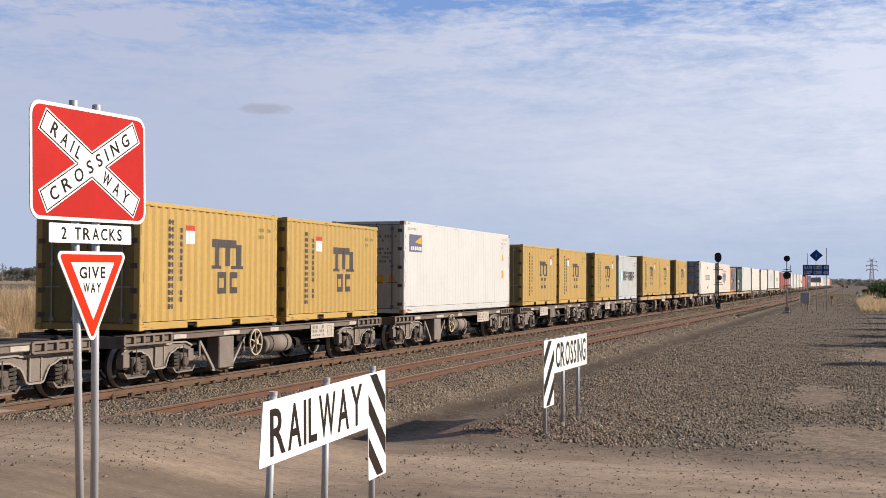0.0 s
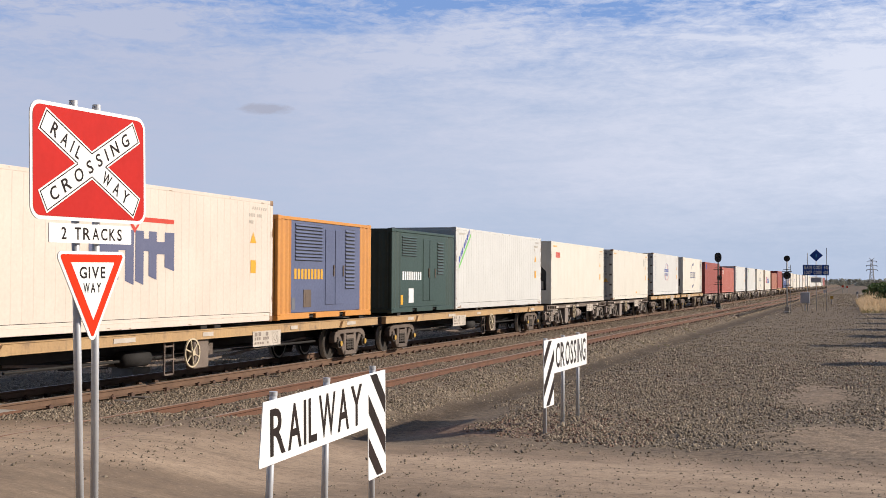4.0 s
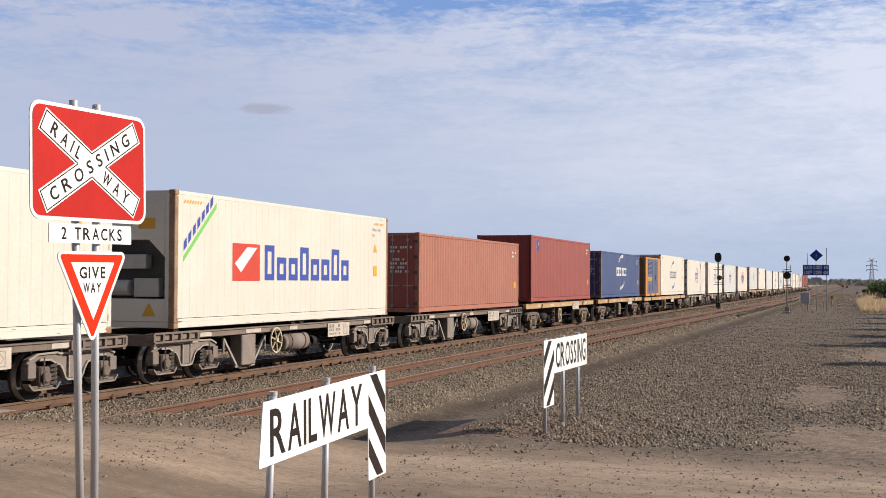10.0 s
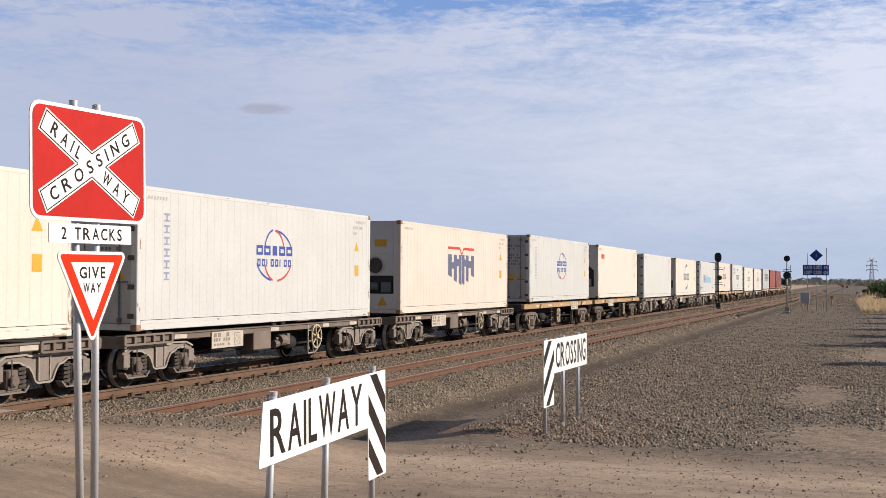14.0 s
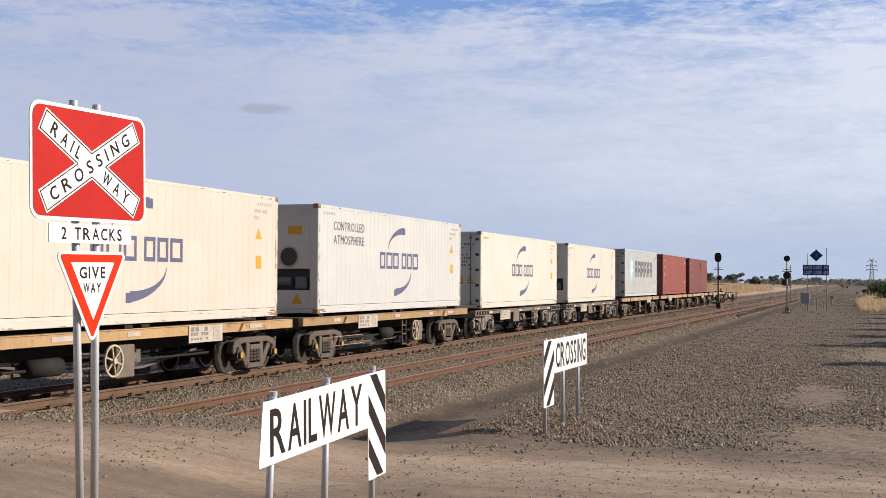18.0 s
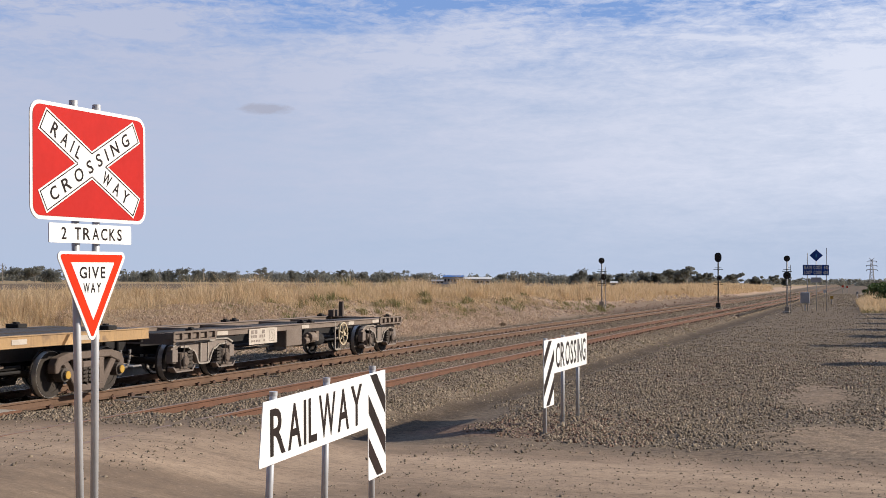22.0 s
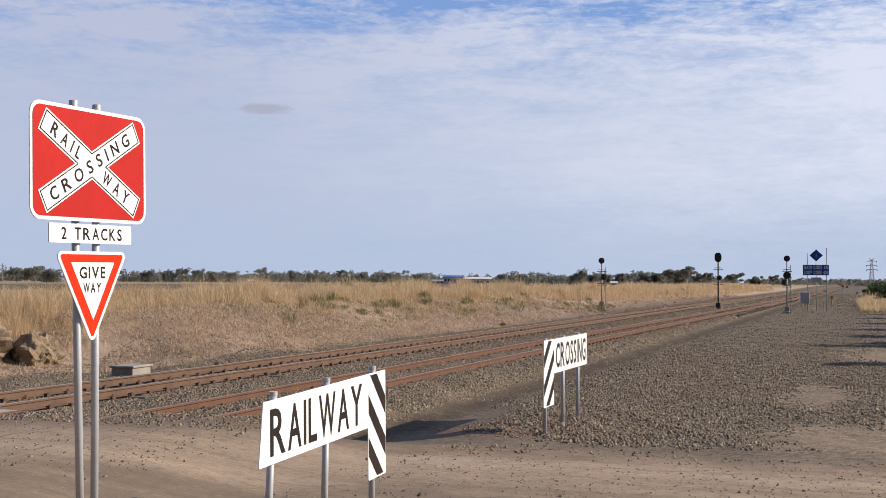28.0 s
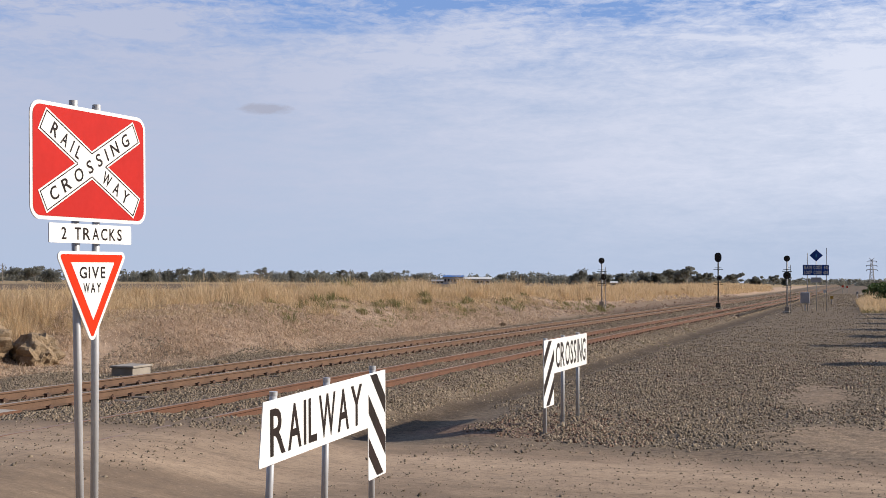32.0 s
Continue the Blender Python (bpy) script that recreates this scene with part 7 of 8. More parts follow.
    container("reefer", 523.85, F, C_WHITE, "unit", logo_two_crescents, INK_NAVY, label="white refrigerated container with navy crescents and blocks")
    ca = movers[-1][0]
    for text, v in (("CONTROLLED", 2.36), ("ATMOSPHERE", 1.99)):
        word(text, 2.15, 0.24, INK_GREY, ca, pose(1.222, 2.1, v, 0, 0, 90), 0.0, 0.14)
    flat(523.85, 536.0, 1)
    container("reefer", 538.5, G, C_CREAM, "doors", logo_two_crescents, INK_NAVY, label=cm, end_paint=C_WHITE)
    grey(538.5, 550.7, 1, off=0.0)
    container("reefer", 553.0, G, C_CREAM, "unit", logo_two_crescents, INK_NAVY, label=cm)
    grey(553.0, 565.2, 1)
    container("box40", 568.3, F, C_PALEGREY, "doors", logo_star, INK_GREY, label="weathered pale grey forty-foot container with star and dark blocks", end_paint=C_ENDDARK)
    flat(568.3, 580.5, 0)
    container("box40", 583.3, F, C_RED, "doors", logo_column, INK_WHITE, label="oxide red forty-foot container with white column of bars")
    flat(583.3, 595.5, 1)
    container("box40", 597.8, F, C_MAROON, "doors", logo_column, INK_WHITE, label="dark red forty-foot container with white column of bars")
    flat(597.8, 610.0, 0)
    flat(612.2, 625.8, 1, off=-0.4, load="empty")
    last = wagon("grey", 13.4, 633.2, 1, "dusty grey skeleton wagon at the end of the train, empty")
    mk = part("end_marker", Shape().box(-0.72, -0.58, 6.3, 6.42, 1.03, 1.5).box(-0.98, -0.80, 6.1, 6.5, 1.03, 1.24).mesh("end_marker", bevel=0.01), BOGIE_DARK, last, "end-of-train unit")


cache["star"] = mat("faded_sky_blue", (0.36, 0.58, 0.66), (0.42, 0.60, 0.66), 0.6)
build_train()


# ---------------------------------------------------------------- grass, straw and weeds
def grass(name, zones, material, label, seed, category="grass"):
    """Standing or lying blades in tufts. zones: x0, x1, y0, y1, tufts per square metre, blades, height, lean, width, gate."""
    rs = np.random.RandomState(seed)
    P, H, LN, W = [], [], [], []
    for x0, x1, y0, y1, dens, blades, height, lean, width, gate in zones:
        n = int((x1 - x0) * (y1 - y0) * dens)
        x, y = rs.uniform(x0, x1, n), rs.uniform(y0, y1, n)
        thick = 0.5 + 0.32 * wave(x * 1.0 + seed, y * 0.6, 0.55)
        keep = (rs.rand(n) < np.clip(thick + gate, 0, 1))
        x, y, thick = x[keep], y[keep], thick[keep]
        hh = height * np.clip(0.45 + 0.72 * thick + 0.16 * wave(x * 2.1 - seed, y * 1.3, 1.0), 0.35, 1.45) * np.exp(rs.normal(0, 0.22, len(x)))
        for _ in range(blades):
            P.append(np.stack([x + rs.normal(0, 0.07, len(x)), y + rs.normal(0, 0.07, len(x))], 1))
            H.append(hh * rs.uniform(0.55, 1.1, len(x)))
            LN.append(np.full(len(x), lean))
            W.append(np.full(len(x), width))
    P, H, LN, W = np.concatenate(P), np.concatenate(H), np.concatenate(LN), np.concatenate(W)
    n = len(P)
    z = ground_z(P[:, 0], P[:, 1]) - 0.02
    a = rs.uniform(0, math.tau, n)
    side = np.stack([np.cos(a), np.sin(a), np.zeros(n)], 1) * (W * rs.uniform(0.6, 1.3, n))[:, None] / 2
    b = rs.uniform(0, math.tau, n)
    ln = LN * np.abs(rs.normal(0.6, 0.45, n)) * H
    out = np.stack([np.cos(b) * ln - 0.10 * H, np.sin(b) * ln, np.zeros(n)], 1)
    up = np.stack([np.zeros(n), np.zeros(n), np.sqrt(np.maximum(H ** 2 - ln ** 2 * 0.8, 0.02 * H ** 2))], 1)
    base = np.concatenate([P, z[:, None]], 1)
    mid, tip = base + out * 0.3 + up * rs.uniform(0.45, 0.75, n)[:, None], base + out * 1.15 + up * rs.uniform(0.82, 1.05, n)[:, None]
    for end, lift in ((mid, 0.025), (tip, 0.015)):
        end[:, 2] = np.maximum(end[:, 2], ground_z(end[:, 0], end[:, 1]) + lift + rs.uniform(0, 0.03, n))
    v = np.stack([base, mid - side, tip, mid + side], 1).reshape(-1, 3)
    q = np.arange(4 * n).reshape(n, 4)
    return tagged(put(name, sheet(name, v, q), material), label, category, kind="stuff")


def tussocks(name, zones, spots, material, label, seed, category="grass"):
    """Clumps of tall blades that fan out from one foot. zones: x0, x1, y0, y1, clumps per square metre, blades, height, foot, spread, width, gate; spots: x, y, blades, height, foot, spread, width."""
    rs = np.random.RandomState(seed)
    rows = [tuple(c) for c in spots]
    for x0, x1, y0, y1, dens, blades, height, foot, spread, width, gate in zones:
        n = int((x1 - x0) * (y1 - y0) * dens)
        x, y = rs.uniform(x0, x1, n), rs.uniform(y0, y1, n)
        thick = 0.5 + 0.34 * wave(x * 0.9 + seed, y * 0.55, 0.6)
        keep = rs.rand(n) < np.clip(thick + gate, 0, 1)
        for a, b, t in zip(x[keep], y[keep], thick[keep]):
            k = float(np.clip(0.55 + 0.6 * t, 0.5, 1.25) * math.exp(rs.normal(0, 0.20)))
            rows.append((a, b, int(blades * k), height * k, foot * k, spread, width))
    P, C, Hh, F, SP, W = [], [], [], [], [], []
    for a, b, n, h, foot, spread, width in rows:
        P.append(np.tile((a, b), (n, 1)))
        Hh.append(np.full(n, h))
        F.append(np.full(n, foot))
        SP.append(np.full(n, spread))
        W.append(np.full(n, width))
    P, Hh, F, SP, W = (np.concatenate(v) for v in (P, Hh, F, SP, W))
    n = len(P)
    a, r = rs.uniform(0, math.tau, n), np.sqrt(rs.rand(n))
    off = np.stack([np.cos(a), np.sin(a)], 1) * r[:, None]
    h = Hh * rs.uniform(0.5, 1.1, n) * (1 - 0.3 * r * r)
    foot = P + off * F[:, None]
    base = np.concatenate([foot, ground_z(foot[:, 0], foot[:, 1])[:, None] - 0.02], 1)
    lean = off * (SP * h * rs.uniform(0.3, 1.2, n))[:, None] + rs.normal(0, 0.09, (n, 2)) * h[:, None] + np.array([-0.10, 0.03]) * h[:, None]
    b = rs.uniform(0, math.tau, n)
    side = np.stack([np.cos(b), np.sin(b), np.zeros(n)], 1) * (W * rs.uniform(0.6, 1.4, n))[:, None] / 2
    mid = base + np.concatenate([lean * 0.38, (h * 0.62)[:, None]], 1)
    tip = base + np.concatenate([lean * 1.1, (h * rs.uniform(0.86, 1.0, n))[:, None]], 1)
    v = np.stack([base, mid - side, tip, mid + side], 1).reshape(-1, 3)
    return tagged(put(name, sheet(name, v, np.arange(4 * n).reshape(n, 4)), material), label, category, kind="stuff")


tussocks("dry_grass", [
    (-29.0, -23.4, 24, 44, 3.6, 110, 0.80, 0.26, 0.5, 0.010, 0.20), (-29.0, -23.0, 44, 66, 3.6, 90, 0.95, 0.26, 0.5, 0.013, 0.2), (-29.5, -22.6, 66, 92, 3.0, 66, 1.02, 0.28, 0.45, 0.019, 0.25),
    (-33.0, -28.5, 66, 104, 1.6, 60, 1.12, 0.32, 0.5, 0.022, 0.1), (-30, -22.2, 92, 170, 1.3, 50, 1.0, 0.36, 0.5, 0.03, 0.3), (-23.6, -20.4, 42, 92, 1.5, 46, 0.46, 0.2, 0.8, 0.015, 0.05), (-24.0, -22.2, 92, 230, 0.6, 36, 0.6, 0.3, 0.7, 0.035, 0.1),
    (-33, -21.3, 170, 330, 0.7, 30, 1.1, 0.5, 0.5, 0.06, 0.35), (-0.1, 3.0, 112, 150, 1.8, 50, 1.1, 0.4, 0.45, 0.028, 0.25), (1.0, 4.0, 150, 230, 1.2, 40, 1.3, 0.5, 0.45, 0.038, 0.3), (2.5, 8, 230, 330, 0.6, 30, 1.4, 0.6, 0.45, 0.06, 0.3)],
    (), DRY_GRASS, "tall dry straw-coloured grass in clumps along the railway bank", 11)
grass("short_grass", [
    (-29.0, -22.7, 24, 48, 16, 9, 0.34, 0.8, 0.012, 0.2), (-29.0, -22.4, 48, 90, 13, 9, 0.40, 0.8, 0.016, 0.25), (-62, -29, 40, 130, 2.4, 9, 0.32, 0.8, 0.024, -0.05), (-30, -22.0, 90, 170, 5, 8, 0.5, 0.7, 0.028, 0.3), (-23.2, -21.2, 120, 330, 4, 8, 0.45, 0.7, 0.045, 0.2)],
    DRY_GRASS, "short dry grass between the taller clumps", 14)
grass("flattened_grass", [(-24.0, -20.2, 24, 36, 100, 6, 0.20, 2.6, 0.016, 0.6), (-20.4, -18.6, 28, 36, 90, 6, 0.20, 2.6, 0.016, 0.6), (-24.0, -17.4, 36, 48, 80, 6, 0.19, 2.6, 0.017, 0.6), (-25.0, -22.6, 125, 230, 7, 6, 0.34, 2.0, 0.05, 0.5), (-26.0, -22.6, 230, 330, 3, 6, 0.4, 1.8, 0.08, 0.5), (-23.8, -17.4, 48, 72, 50, 6, 0.22, 2.5, 0.019, 0.35), (-23.8, -20.6, 72, 90, 17, 6, 0.28, 2.4, 0.030, 0.3), (-20.8, -18.0, 72, 92, 9, 6, 0.26, 2.4, 0.030, 0.3), (-24.0, -22.2, 90, 125, 17, 6, 0.28, 2.4, 0.030, 0.3)], THATCH, "flattened pale straw on the bare bank", 12)
tussocks("green_tussocks", [(-23.4, -20.2, 42, 66, 0.7, 60, 0.42, 0.2, 0.7, 0.018, -0.05), (-22.6, -19.8, 62, 108, 0.34, 60, 0.46, 0.26, 0.7, 0.028, -0.05), (-31.0, -28.0, 68, 100, 0.5, 60, 1.05, 0.4, 0.4, 0.025, -0.2), (0.3, 2.0, 108, 150, 0.5, 60, 0.5, 0.4, 0.7, 0.035, 0.0)],
         ((-21.3, 56.0, 160, 0.62, 0.26, 0.5, 0.02), (-22.6, 64.0, 170, 0.7, 0.34, 0.5, 0.022), (-21.9, 62.3, 120, 0.55, 0.26, 0.5, 0.022), (-20.6, 50.2, 120, 0.45, 0.22, 0.6, 0.018), (-22.9, 46.0, 120, 0.42, 0.3, 0.7, 0.018), (-21.8, 58.8, 120, 0.55, 0.24, 0.5, 0.02), (-22.8, 52.0, 100, 0.6, 0.2, 0.5, 0.018)),
         GREEN_WEED, "olive green grass tussocks growing on the bank", 15)
grass("green_weeds", [(-22.4, -18.8, 40, 50, 14, 10, 0.17, 1.1, 0.018, -0.12), (-22.6, -19.2, 50, 70, 9, 12, 0.24, 1.0, 0.02, -0.08), (-22.4, -19.6, 70, 105, 5, 12, 0.3, 0.9, 0.026, -0.08), (-8.6, -7.4, 26, 70, 1.2, 8, 0.09, 0.9, 0.02, -0.2)],
      GREEN_WEED, "patches of low green weeds on the bank", 13, "weeds")


# ---------------------------------------------------------------- trees and shrubs
def leaves(centres, radii, per, size, rs, flat=0.7):
    """Small two-sided leaf sprays strewn through clumps."""
    c = np.repeat(np.asarray(centres, float), per, 0)
    r = np.repeat(np.asarray(radii, float), per)
    n = len(c)
    d = rs.normal(0, 1, (n, 3))
    d /= np.linalg.norm(d, axis=1)[:, None]
    p = c + d * (r * rs.uniform(0.35, 1.0, n) ** 0.6)[:, None] * np.array([1, 1, flat])
    a, b = rs.normal(0, 1, (2, n, 3))
    a /= np.linalg.norm(a, axis=1)[:, None]
    b = np.cross(a, b)
    b /= np.linalg.norm(b, axis=1)[:, None]
    s = size * rs.uniform(0.6, 1.3, n)[:, None]
    v = np.stack([p - a * s, p + b * s * 0.45, p + a * s, p - b * s * 0.45], 1).reshape(-1, 3)
    return v, np.arange(4 * n).reshape(n, 4)


def tree(x, y, height, spread, seed, name="gum_tree", label="", lean=0.0, trunk=0.45, per=26, leaf=0.35, foliage=None, z=None, group="far trees"):
    rs = np.random.RandomState(seed)
    z0 = float(ground_z(x, y)) if z is None else z
    t = root(name, pose(x, y, z0 - 0.1), label, "tree" if "tree" in name else "shrub", group)
    s = Shape()
    r0 = height * 0.03
    fork = height * trunk
    s.tube((0, 0, 0), (lean * fork, 0, fork), r0, 8, r0 * 0.6)
    ends, rad = [], []
    k = 9
    low = trunk < 0.3
    for i in range(k):
        a = math.tau * (i + rs.uniform(-0.35, 0.35)) / k
        reach = spread * rs.uniform(0.25, 1.0)
        dome = math.sqrt(max(0.0, 1 - 0.75 * (reach / spread) ** 2))
        top = height * dome * rs.uniform(0.82, 1.0) if i else height * 0.95
        p0 = Vector((lean * fork, 0, fork * rs.uniform(0.75, 1.0)))
        p2 = Vector((lean * fork + reach * math.cos(a), reach * math.sin(a), top - spread * 0.16))
        p1 = p0.lerp(p2, 0.5) + Vector((0, 0, height * 0.04))
        s.tube(p0, p1, r0 * 0.45, 6, r0 * 0.3)
        s.tube(p1, p2, r0 * 0.3, 6, r0 * 0.1)
        ends += [p2, p2 + Vector(rs.normal(0, spread * 0.2, 3) * np.array([1, 1, 0.35])), p1.lerp(p2, 0.55) + Vector(rs.normal(0, spread * 0.12, 3))]
        rad += [spread * w * rs.uniform(0.75, 1.25) for w in (0.34, 0.24, 0.25)]
        if low:
            # skirts of foliage down to the grass
            for h in (0.72, 0.45, 0.18):
                ends.append(Vector((p2.x * rs.uniform(0.8, 1.1), p2.y * rs.uniform(0.8, 1.1), height * h * dome)))
                rad.append(spread * 0.32 * rs.uniform(0.75, 1.25))
    part("trunk", s.mesh("trunk", True), BARK, t, "bare grey-brown trunk and limbs")
    v, q = leaves(ends, rad, per, leaf, rs, 0.42 if trunk > 0.3 else 0.7)
    part("crown", sheet("crown", v, q), foliage or LEAF, t, "open crown of small leaf clumps")
    return t


def bearing(px, dist):
    """A place that far off, in the direction of a column of the picture."""
    a = math.atan((px - 784) / 2200.7) - radians(18.619)
    return dist * math.sin(a), dist * math.cos(a)


def far_trees():
    rnd = random.Random(4)
    gum = "distant dark green gum tree on the field's edge"
    spots = ((30, 500, 6.0, 11.0), (62, 500, 7.0, 12.0), (90, 510, 5.6, 9.0), (262, 640, 6.3, 9), (300, 660, 6.6, 9), (322, 640, 8.0, 10), (350, 650, 7.6, 9), (382, 660, 6.6, 9), (410, 680, 6.8, 9), (463, 700, 9.0, 8), (520, 760, 7.6, 9),
             (556, 720, 6.8, 9), (606, 760, 8.3, 8), (640, 780, 7.2, 9), (686, 790, 7.0, 9), (742, 800, 7.2, 9), (888, 820, 7.2, 9), (924, 800, 6.8, 9), (1026, 560, 7.6, 8), (1050, 580, 5.4, 6), (1075, 580, 5.0, 6), (1098, 560, 5.6, 5),
             (1142, 520, 5.8, 7.5), (1165, 520, 5.6, 7), (1186, 440, 6.4, 8.5), (1216, 430, 7.4, 8.0), (1206, 470, 5.0, 7.0), (1238, 440, 5.0, 5), (1254, 500, 5.4, 6), (1300, 520, 5.8, 7), (1338, 560, 4.6, 5.5), (1369, 600, 5.4, 6), (1392, 700, 4.6, 5))
    for i, (px, d, h, w) in enumerate(spots):
        x, y = bearing(px, d)
        tall = px in (30, 62, 1186, 1216, 1300, 1369, 463, 606, 1254)
        tree(x, y, h, w * 0.5, 40 + i, label=gum if not tall else "tall gum tree with an open spreading crown on the field's edge", trunk=0.42 if tall else 0.12, per=56 if tall else 36, leaf=0.40, z=0.75)
    # the woods behind, past counting: rounded crowns shoulder to shoulder
    rs = np.random.RandomState(9)
    C, R = [], []
    for k in range(470):
        px = rs.uniform(-60, 1300)
        d = rs.uniform(760, 1050)
        if 100 < px < 215 and rs.rand() < 0.75:
            continue
        x, y = bearing(px, d)
        prof = 0.66 + 0.16 * math.sin(px * 0.021) * math.sin(px * 0.0083 + 1) + rs.normal(0, 0.17)
        top, w = 10.0 * min(1.05, max(0.4, prof)) * d / 900, rs.uniform(3.0, 7.5)
        for j in range(15):
            a, q = rs.uniform(0, math.tau), math.sqrt(rs.rand())
            C.append((x + w * q * math.cos(a), y + w * q * math.sin(a), 0.5 + top * math.sqrt(1 - 0.8 * q * q) * rs.uniform(0.1, 0.92) ** 0.6))
            R.append(rs.uniform(1.0, 1.9))
    v, q = leaves(C, R, 12, 0.80, rs, 0.8)
    tagged(put("far_woods", sheet("far_woods", v, q), LEAF), "dark olive belt of distant woods on the horizon", "woods", kind="stuff")
    # low far scrub and rise towards the vanishing rails
    C, R = [], []
    for k in range(520):
        px = rs.uniform(1320, 1640)
        x, y = bearing(px, rs.uniform(900, 1500))
        C.append((x, y, rs.uniform(0.5, 4.6)))
        R.append(rs.uniform(1.5, 3))
    v, q = leaves(C, R, 34, 0.9, rs, 0.6)
    tagged(put("far_scrub", sheet("far_scrub", v, q), LEAF), "low distant scrub where the rails vanish", "scrub", kind="stuff")


far_trees()


def shrubs():
    lab = "dense green roadside shrub with an uneven outline"
    for i, (x, y, h, w) in enumerate(((3.12, 42.07, 2.6, 1.0), (2.43, 53.83, 2.6, 1.0), (3.6, 57.0, 2.3, 0.9), (3.6, 64, 2.5, 1.2), (3.7, 73, 2.7, 1.3), (4.0, 84, 2.8, 1.4), (4.2, 96, 2.7, 1.4), (4.4, 108, 2.6, 1.4),
                                         (3.4, 158, 2.4, 1.6), (2.2, 172, 2.7, 1.6), (3.4, 184, 3.0, 2.0), (1.6, 196, 2.5, 1.5), (3.8, 210, 3.2, 2.2), (2.6, 232, 2.9, 2.0))):
        tree(x, y, h, w, 90 + i, "roadside_shrub", lab, 0.0, 0.12, 60 if y > 120 else 170, 0.17, BUSH_LEAF, group="roadside shrubs")


shrubs()


# ---------------------------------------------------------------- far buildings, poles and pylon
ROOF_BLUE = mat("blue_roof_sheet", (0.06, 0.16, 0.42), (0.05, 0.14, 0.38), 0.5)
CREAM_WALL = mat("cream_wall_sheet", (0.62, 0.56, 0.42), (0.55, 0.5, 0.38), 0.7)
WHITE_WALL = mat("white_wall_sheet", (0.70, 0.70, 0.68), (0.62, 0.62, 0.60), 0.7)
GLASS_DARK = mat("dark_window", (0.03, 0.035, 0.045), (0.04, 0.045, 0.05), 0.15)


def shed(name, px, d, w, depth, h, wall, roof, label, windows, z=0.88):
    x, y = bearing(px, d)
    a = math.degrees(math.atan2(-x, y))
    b = root(name, pose(x, y, z, 0, 0, a), label, "building", "far buildings")
    wl = part("wall", Shape().box(-w / 2, w / 2, 0, depth, 0, h), wall, b)
    part("roof", Shape().prism([(-0.3, h), (depth / 2, h + 0.18 * depth), (depth + 0.3, h), (depth + 0.3, h + 0.12), (depth / 2, h + 0.18 * depth + 0.14), (-0.3, h + 0.12)], -w / 2 - 0.3, w / 2 + 0.3), roof, b)
    for i in range(windows):
        u = -w / 2 + w * (i + 0.5) / windows
        part("window", Shape().box(u - w / windows * 0.3, u + w / windows * 0.3, -0.03, 0.0, h * 0.35, h * 0.75), GLASS_DARK, wl)


shed("service_building", 803, 520, 8.2, 3.5, 2.9, WHITE_WALL, ROOF_BLUE, "distant low white service building with a blue roof band", 6, 1.0)
shed("long_shed", 846, 420, 9.0, 4, 1.9, CREAM_WALL, WHITE_WALL, "distant long low cream shed in the field", 9, 0.9)
shed("white_shed", 858, 405, 3.6, 2, 2.0, WHITE_WALL, WHITE_WALL, "distant small white shed", 2, 0.85)
shed("grey_shed", 775, 560, 5.5, 3, 1.3, WHITE_WALL, GREY_STEEL, "distant low grey roofed shed", 3, 0.9)
shed("farm_shed", 1087, 480, 2.4, 3, 0.9, WHITE_WALL, WHITE_WALL, "tiny white farm shed by the trees", 1, 0.9)
shed("farm_shed", 444, 640, 2.6, 3, 1.0, WHITE_WALL, WHITE_WALL, "tiny pale farm shed by the trees", 2, 0.9)


def power_pole(px, d, h):
    x, y = bearing(px, d)
    p = root("power_pole", pose(x, y, 0.6), "distant thin timber power pole with cross-arm", "power pole", "power poles")
    part("shaft", Shape().tube((0, 0, 0), (0, 0, h), 0.16, 6, 0.12), BARK, p)
    part("cross_arm", Shape().box(-1.0, 1.0, -0.07, 0.07, h - 0.7, h - 0.55), BARK, p)


for px, d, h in ((5, 420, 6.6), (90, 600, 7), (176, 520, 6), (283, 560, 6.4), (360, 640, 7), (462, 700, 8), (570, 700, 7.5), (620, 720, 7), (760, 760, 7), (955, 700, 6.5), (1000, 720, 6.5)):
    power_pole(px, d, h)


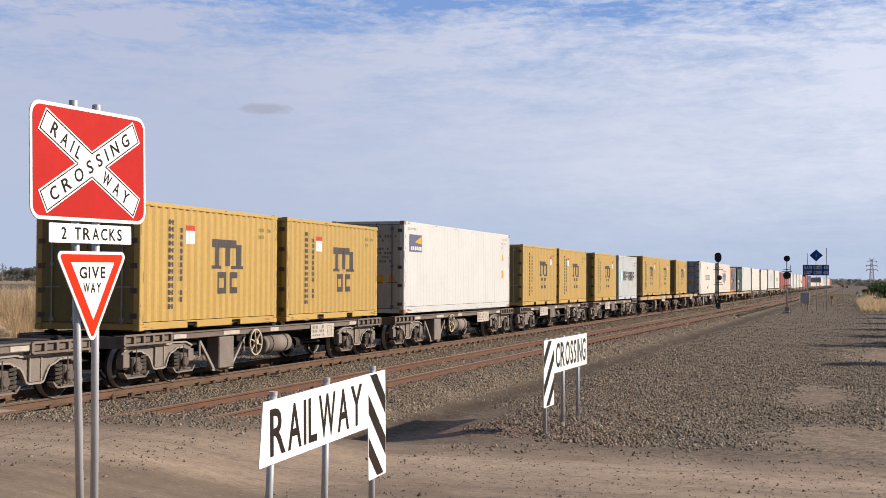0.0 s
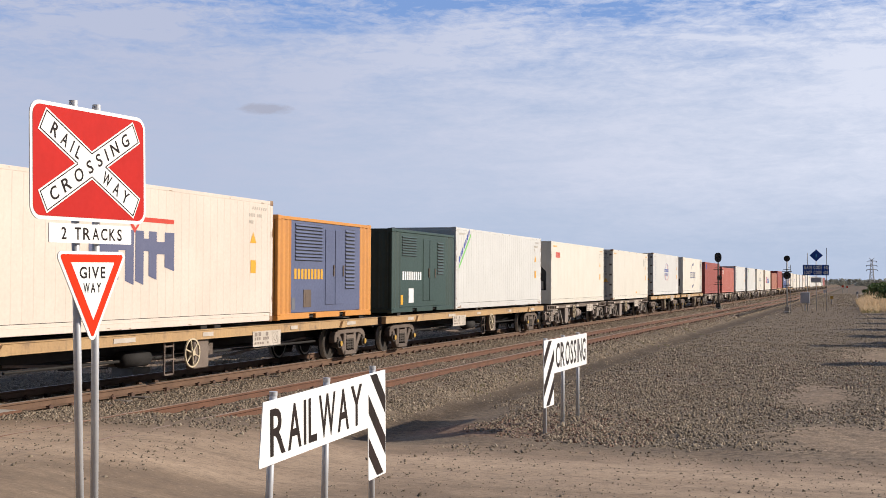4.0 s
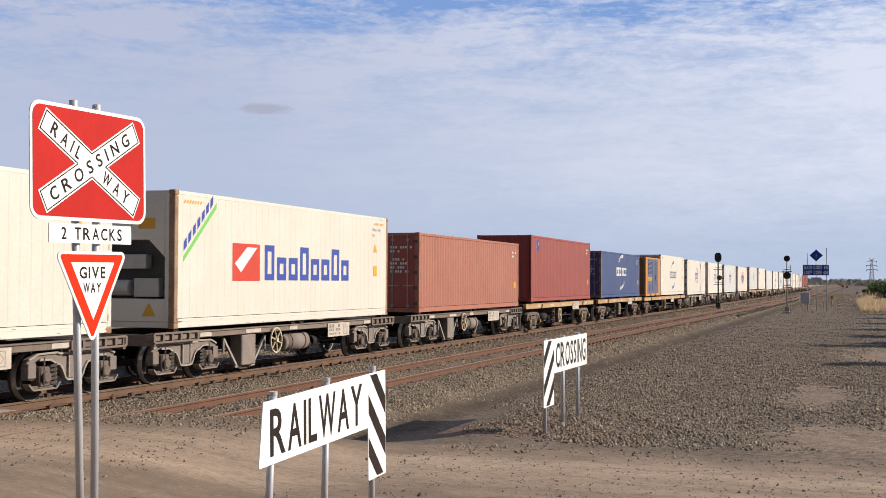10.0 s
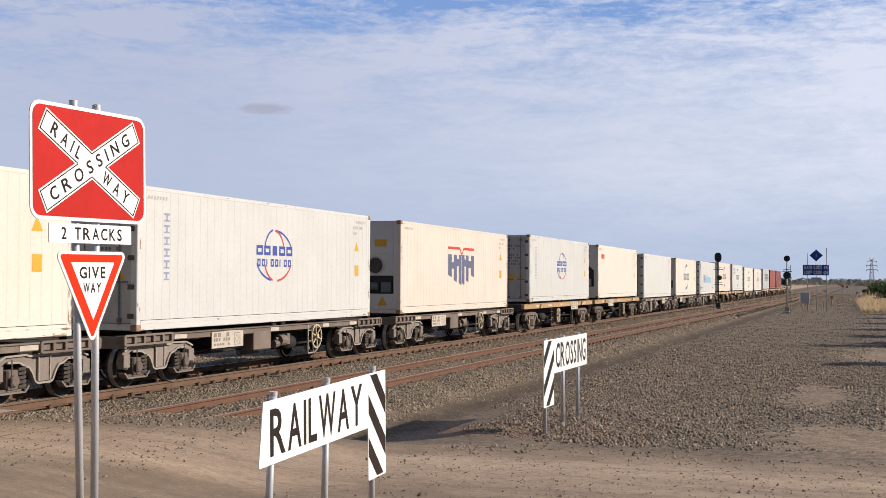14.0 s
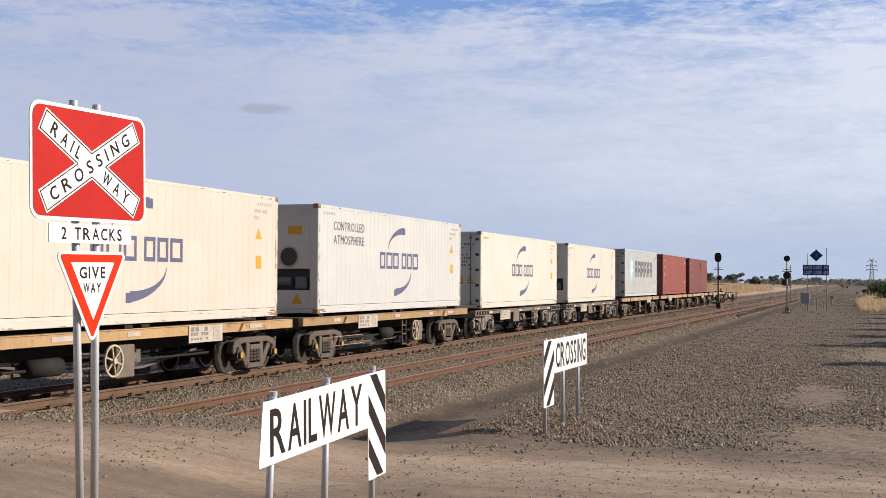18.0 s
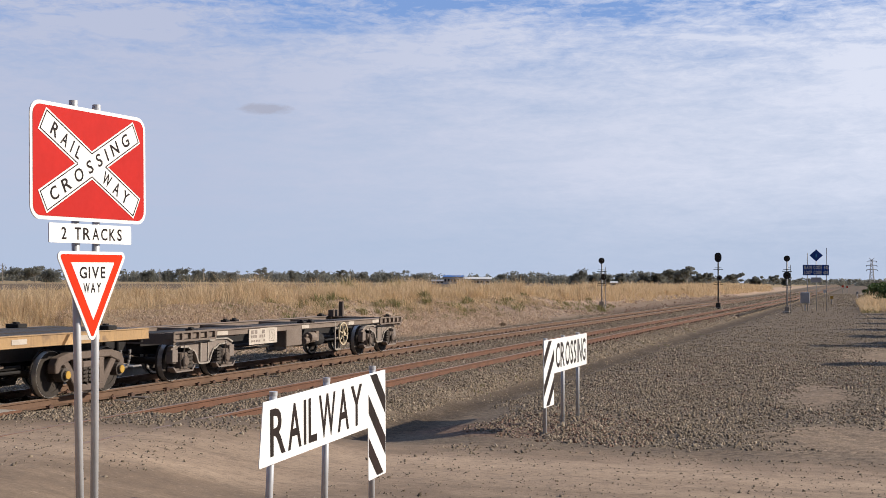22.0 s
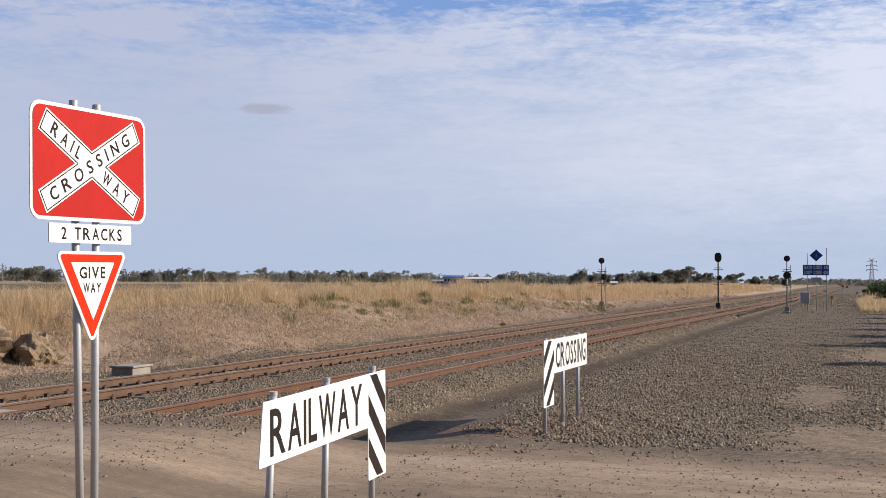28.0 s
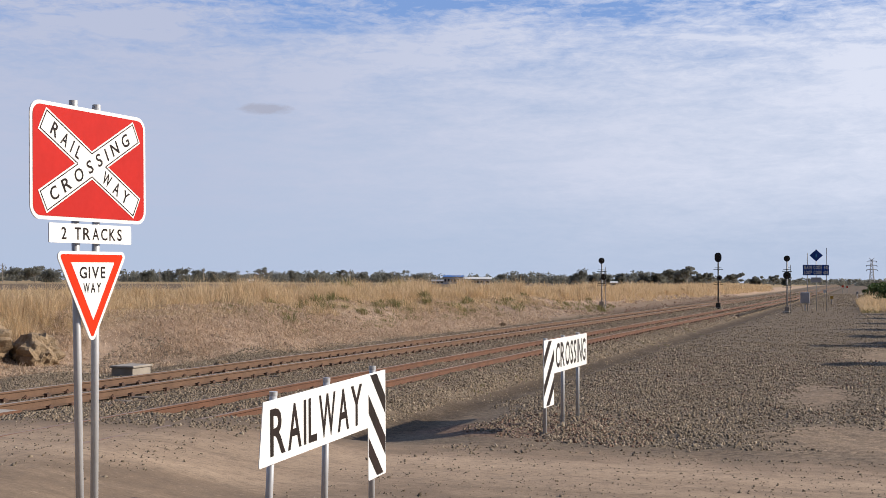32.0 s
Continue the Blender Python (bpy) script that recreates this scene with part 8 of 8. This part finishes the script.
def pylon(px, d, h):
    x, y = bearing(px, d)
    p = root("transmission_pylon", pose(x, y, 0, 0, 0, -8), "far grey lattice power transmission tower", "pylon")
    w0, w1 = h * 0.10, h * 0.022

    def half(z):
        return w0 + (w1 - w0) * z / h

    lev = [h * k / 9 for k in range(10)]
    for sx in (-1, 1):
        for sy in (-1, 1):
            part("leg", Shape().beam((sx * w0, sy * w0, 0), (sx * w1, sy * w1, h), 0.3), PALE_STEEL, p)
    s = Shape()
    for i, (a, b) in enumerate(zip(lev, lev[1:])):
        for sy in (-1, 1):
            s.beam((-half(a), sy * half(a), a), (half(b), sy * half(b), b), 0.17).beam((half(a), sy * half(a), a), (-half(b), sy * half(b), b), 0.17)
    tagged(part("lattice", s, PALE_STEEL, p), kind="stuff")
    for z, w in ((h * 0.60, 0.20), (h * 0.77, 0.19), (h * 0.93, 0.17)):
        part("cross_arm", Shape().beam((-h * w, 0, z), (0, 0, z + h * 0.025), 0.4).beam((h * w, 0, z), (0, 0, z + h * 0.025), 0.4).beam((-h * w, 0, z), (h * w, 0, z), 0.34), PALE_STEEL, p)
        for sx in (-1, 1):
            part("insulator", Shape().tube((sx * h * w, 0, z), (sx * h * w, 0, z - h * 0.045), 0.34, 6), INK_GREY, p)
    for sx in (-1, 1):
        part("earth_peak", Shape().beam((0, 0, h * 0.95), (sx * h * 0.10, 0, h * 1.06), 0.34), PALE_STEEL, p)


pylon(1543, 1250, 25.0)


# ---------------------------------------------------------------- what moves
def motions():
    ends = (0.0, 1 / FPS, 2 / FPS, 8.0, 16.0, 24.0, 32.0 - 2 / FPS, 32.0 - 1 / FPS, 32.0)
    for thing, s in movers:
        p = thing.location.copy()
        walk(thing, [(t, pose(p.x, s - SPEED * t, p.z)) for t in ends])
    # the wheels roll forward; two axle places, shared by all bogies
    step = 85.0
    made = {}
    for ws, y in wheelsets:
        key = round(y, 3)
        if key not in made:
            walk(ws, [(k / FPS, pose(0, y, WHEEL_R, (k * step) % 360.0, 0, 0)) for k in range(32 * FPS + 1)])
            made[key] = ws.animation_data
        else:
            ws.rotation_mode = "QUATERNION"
            ws.animation_data_create()
            ws.animation_data.action = made[key].action
            ws.animation_data.action_slot = made[key].action_slot


motions()
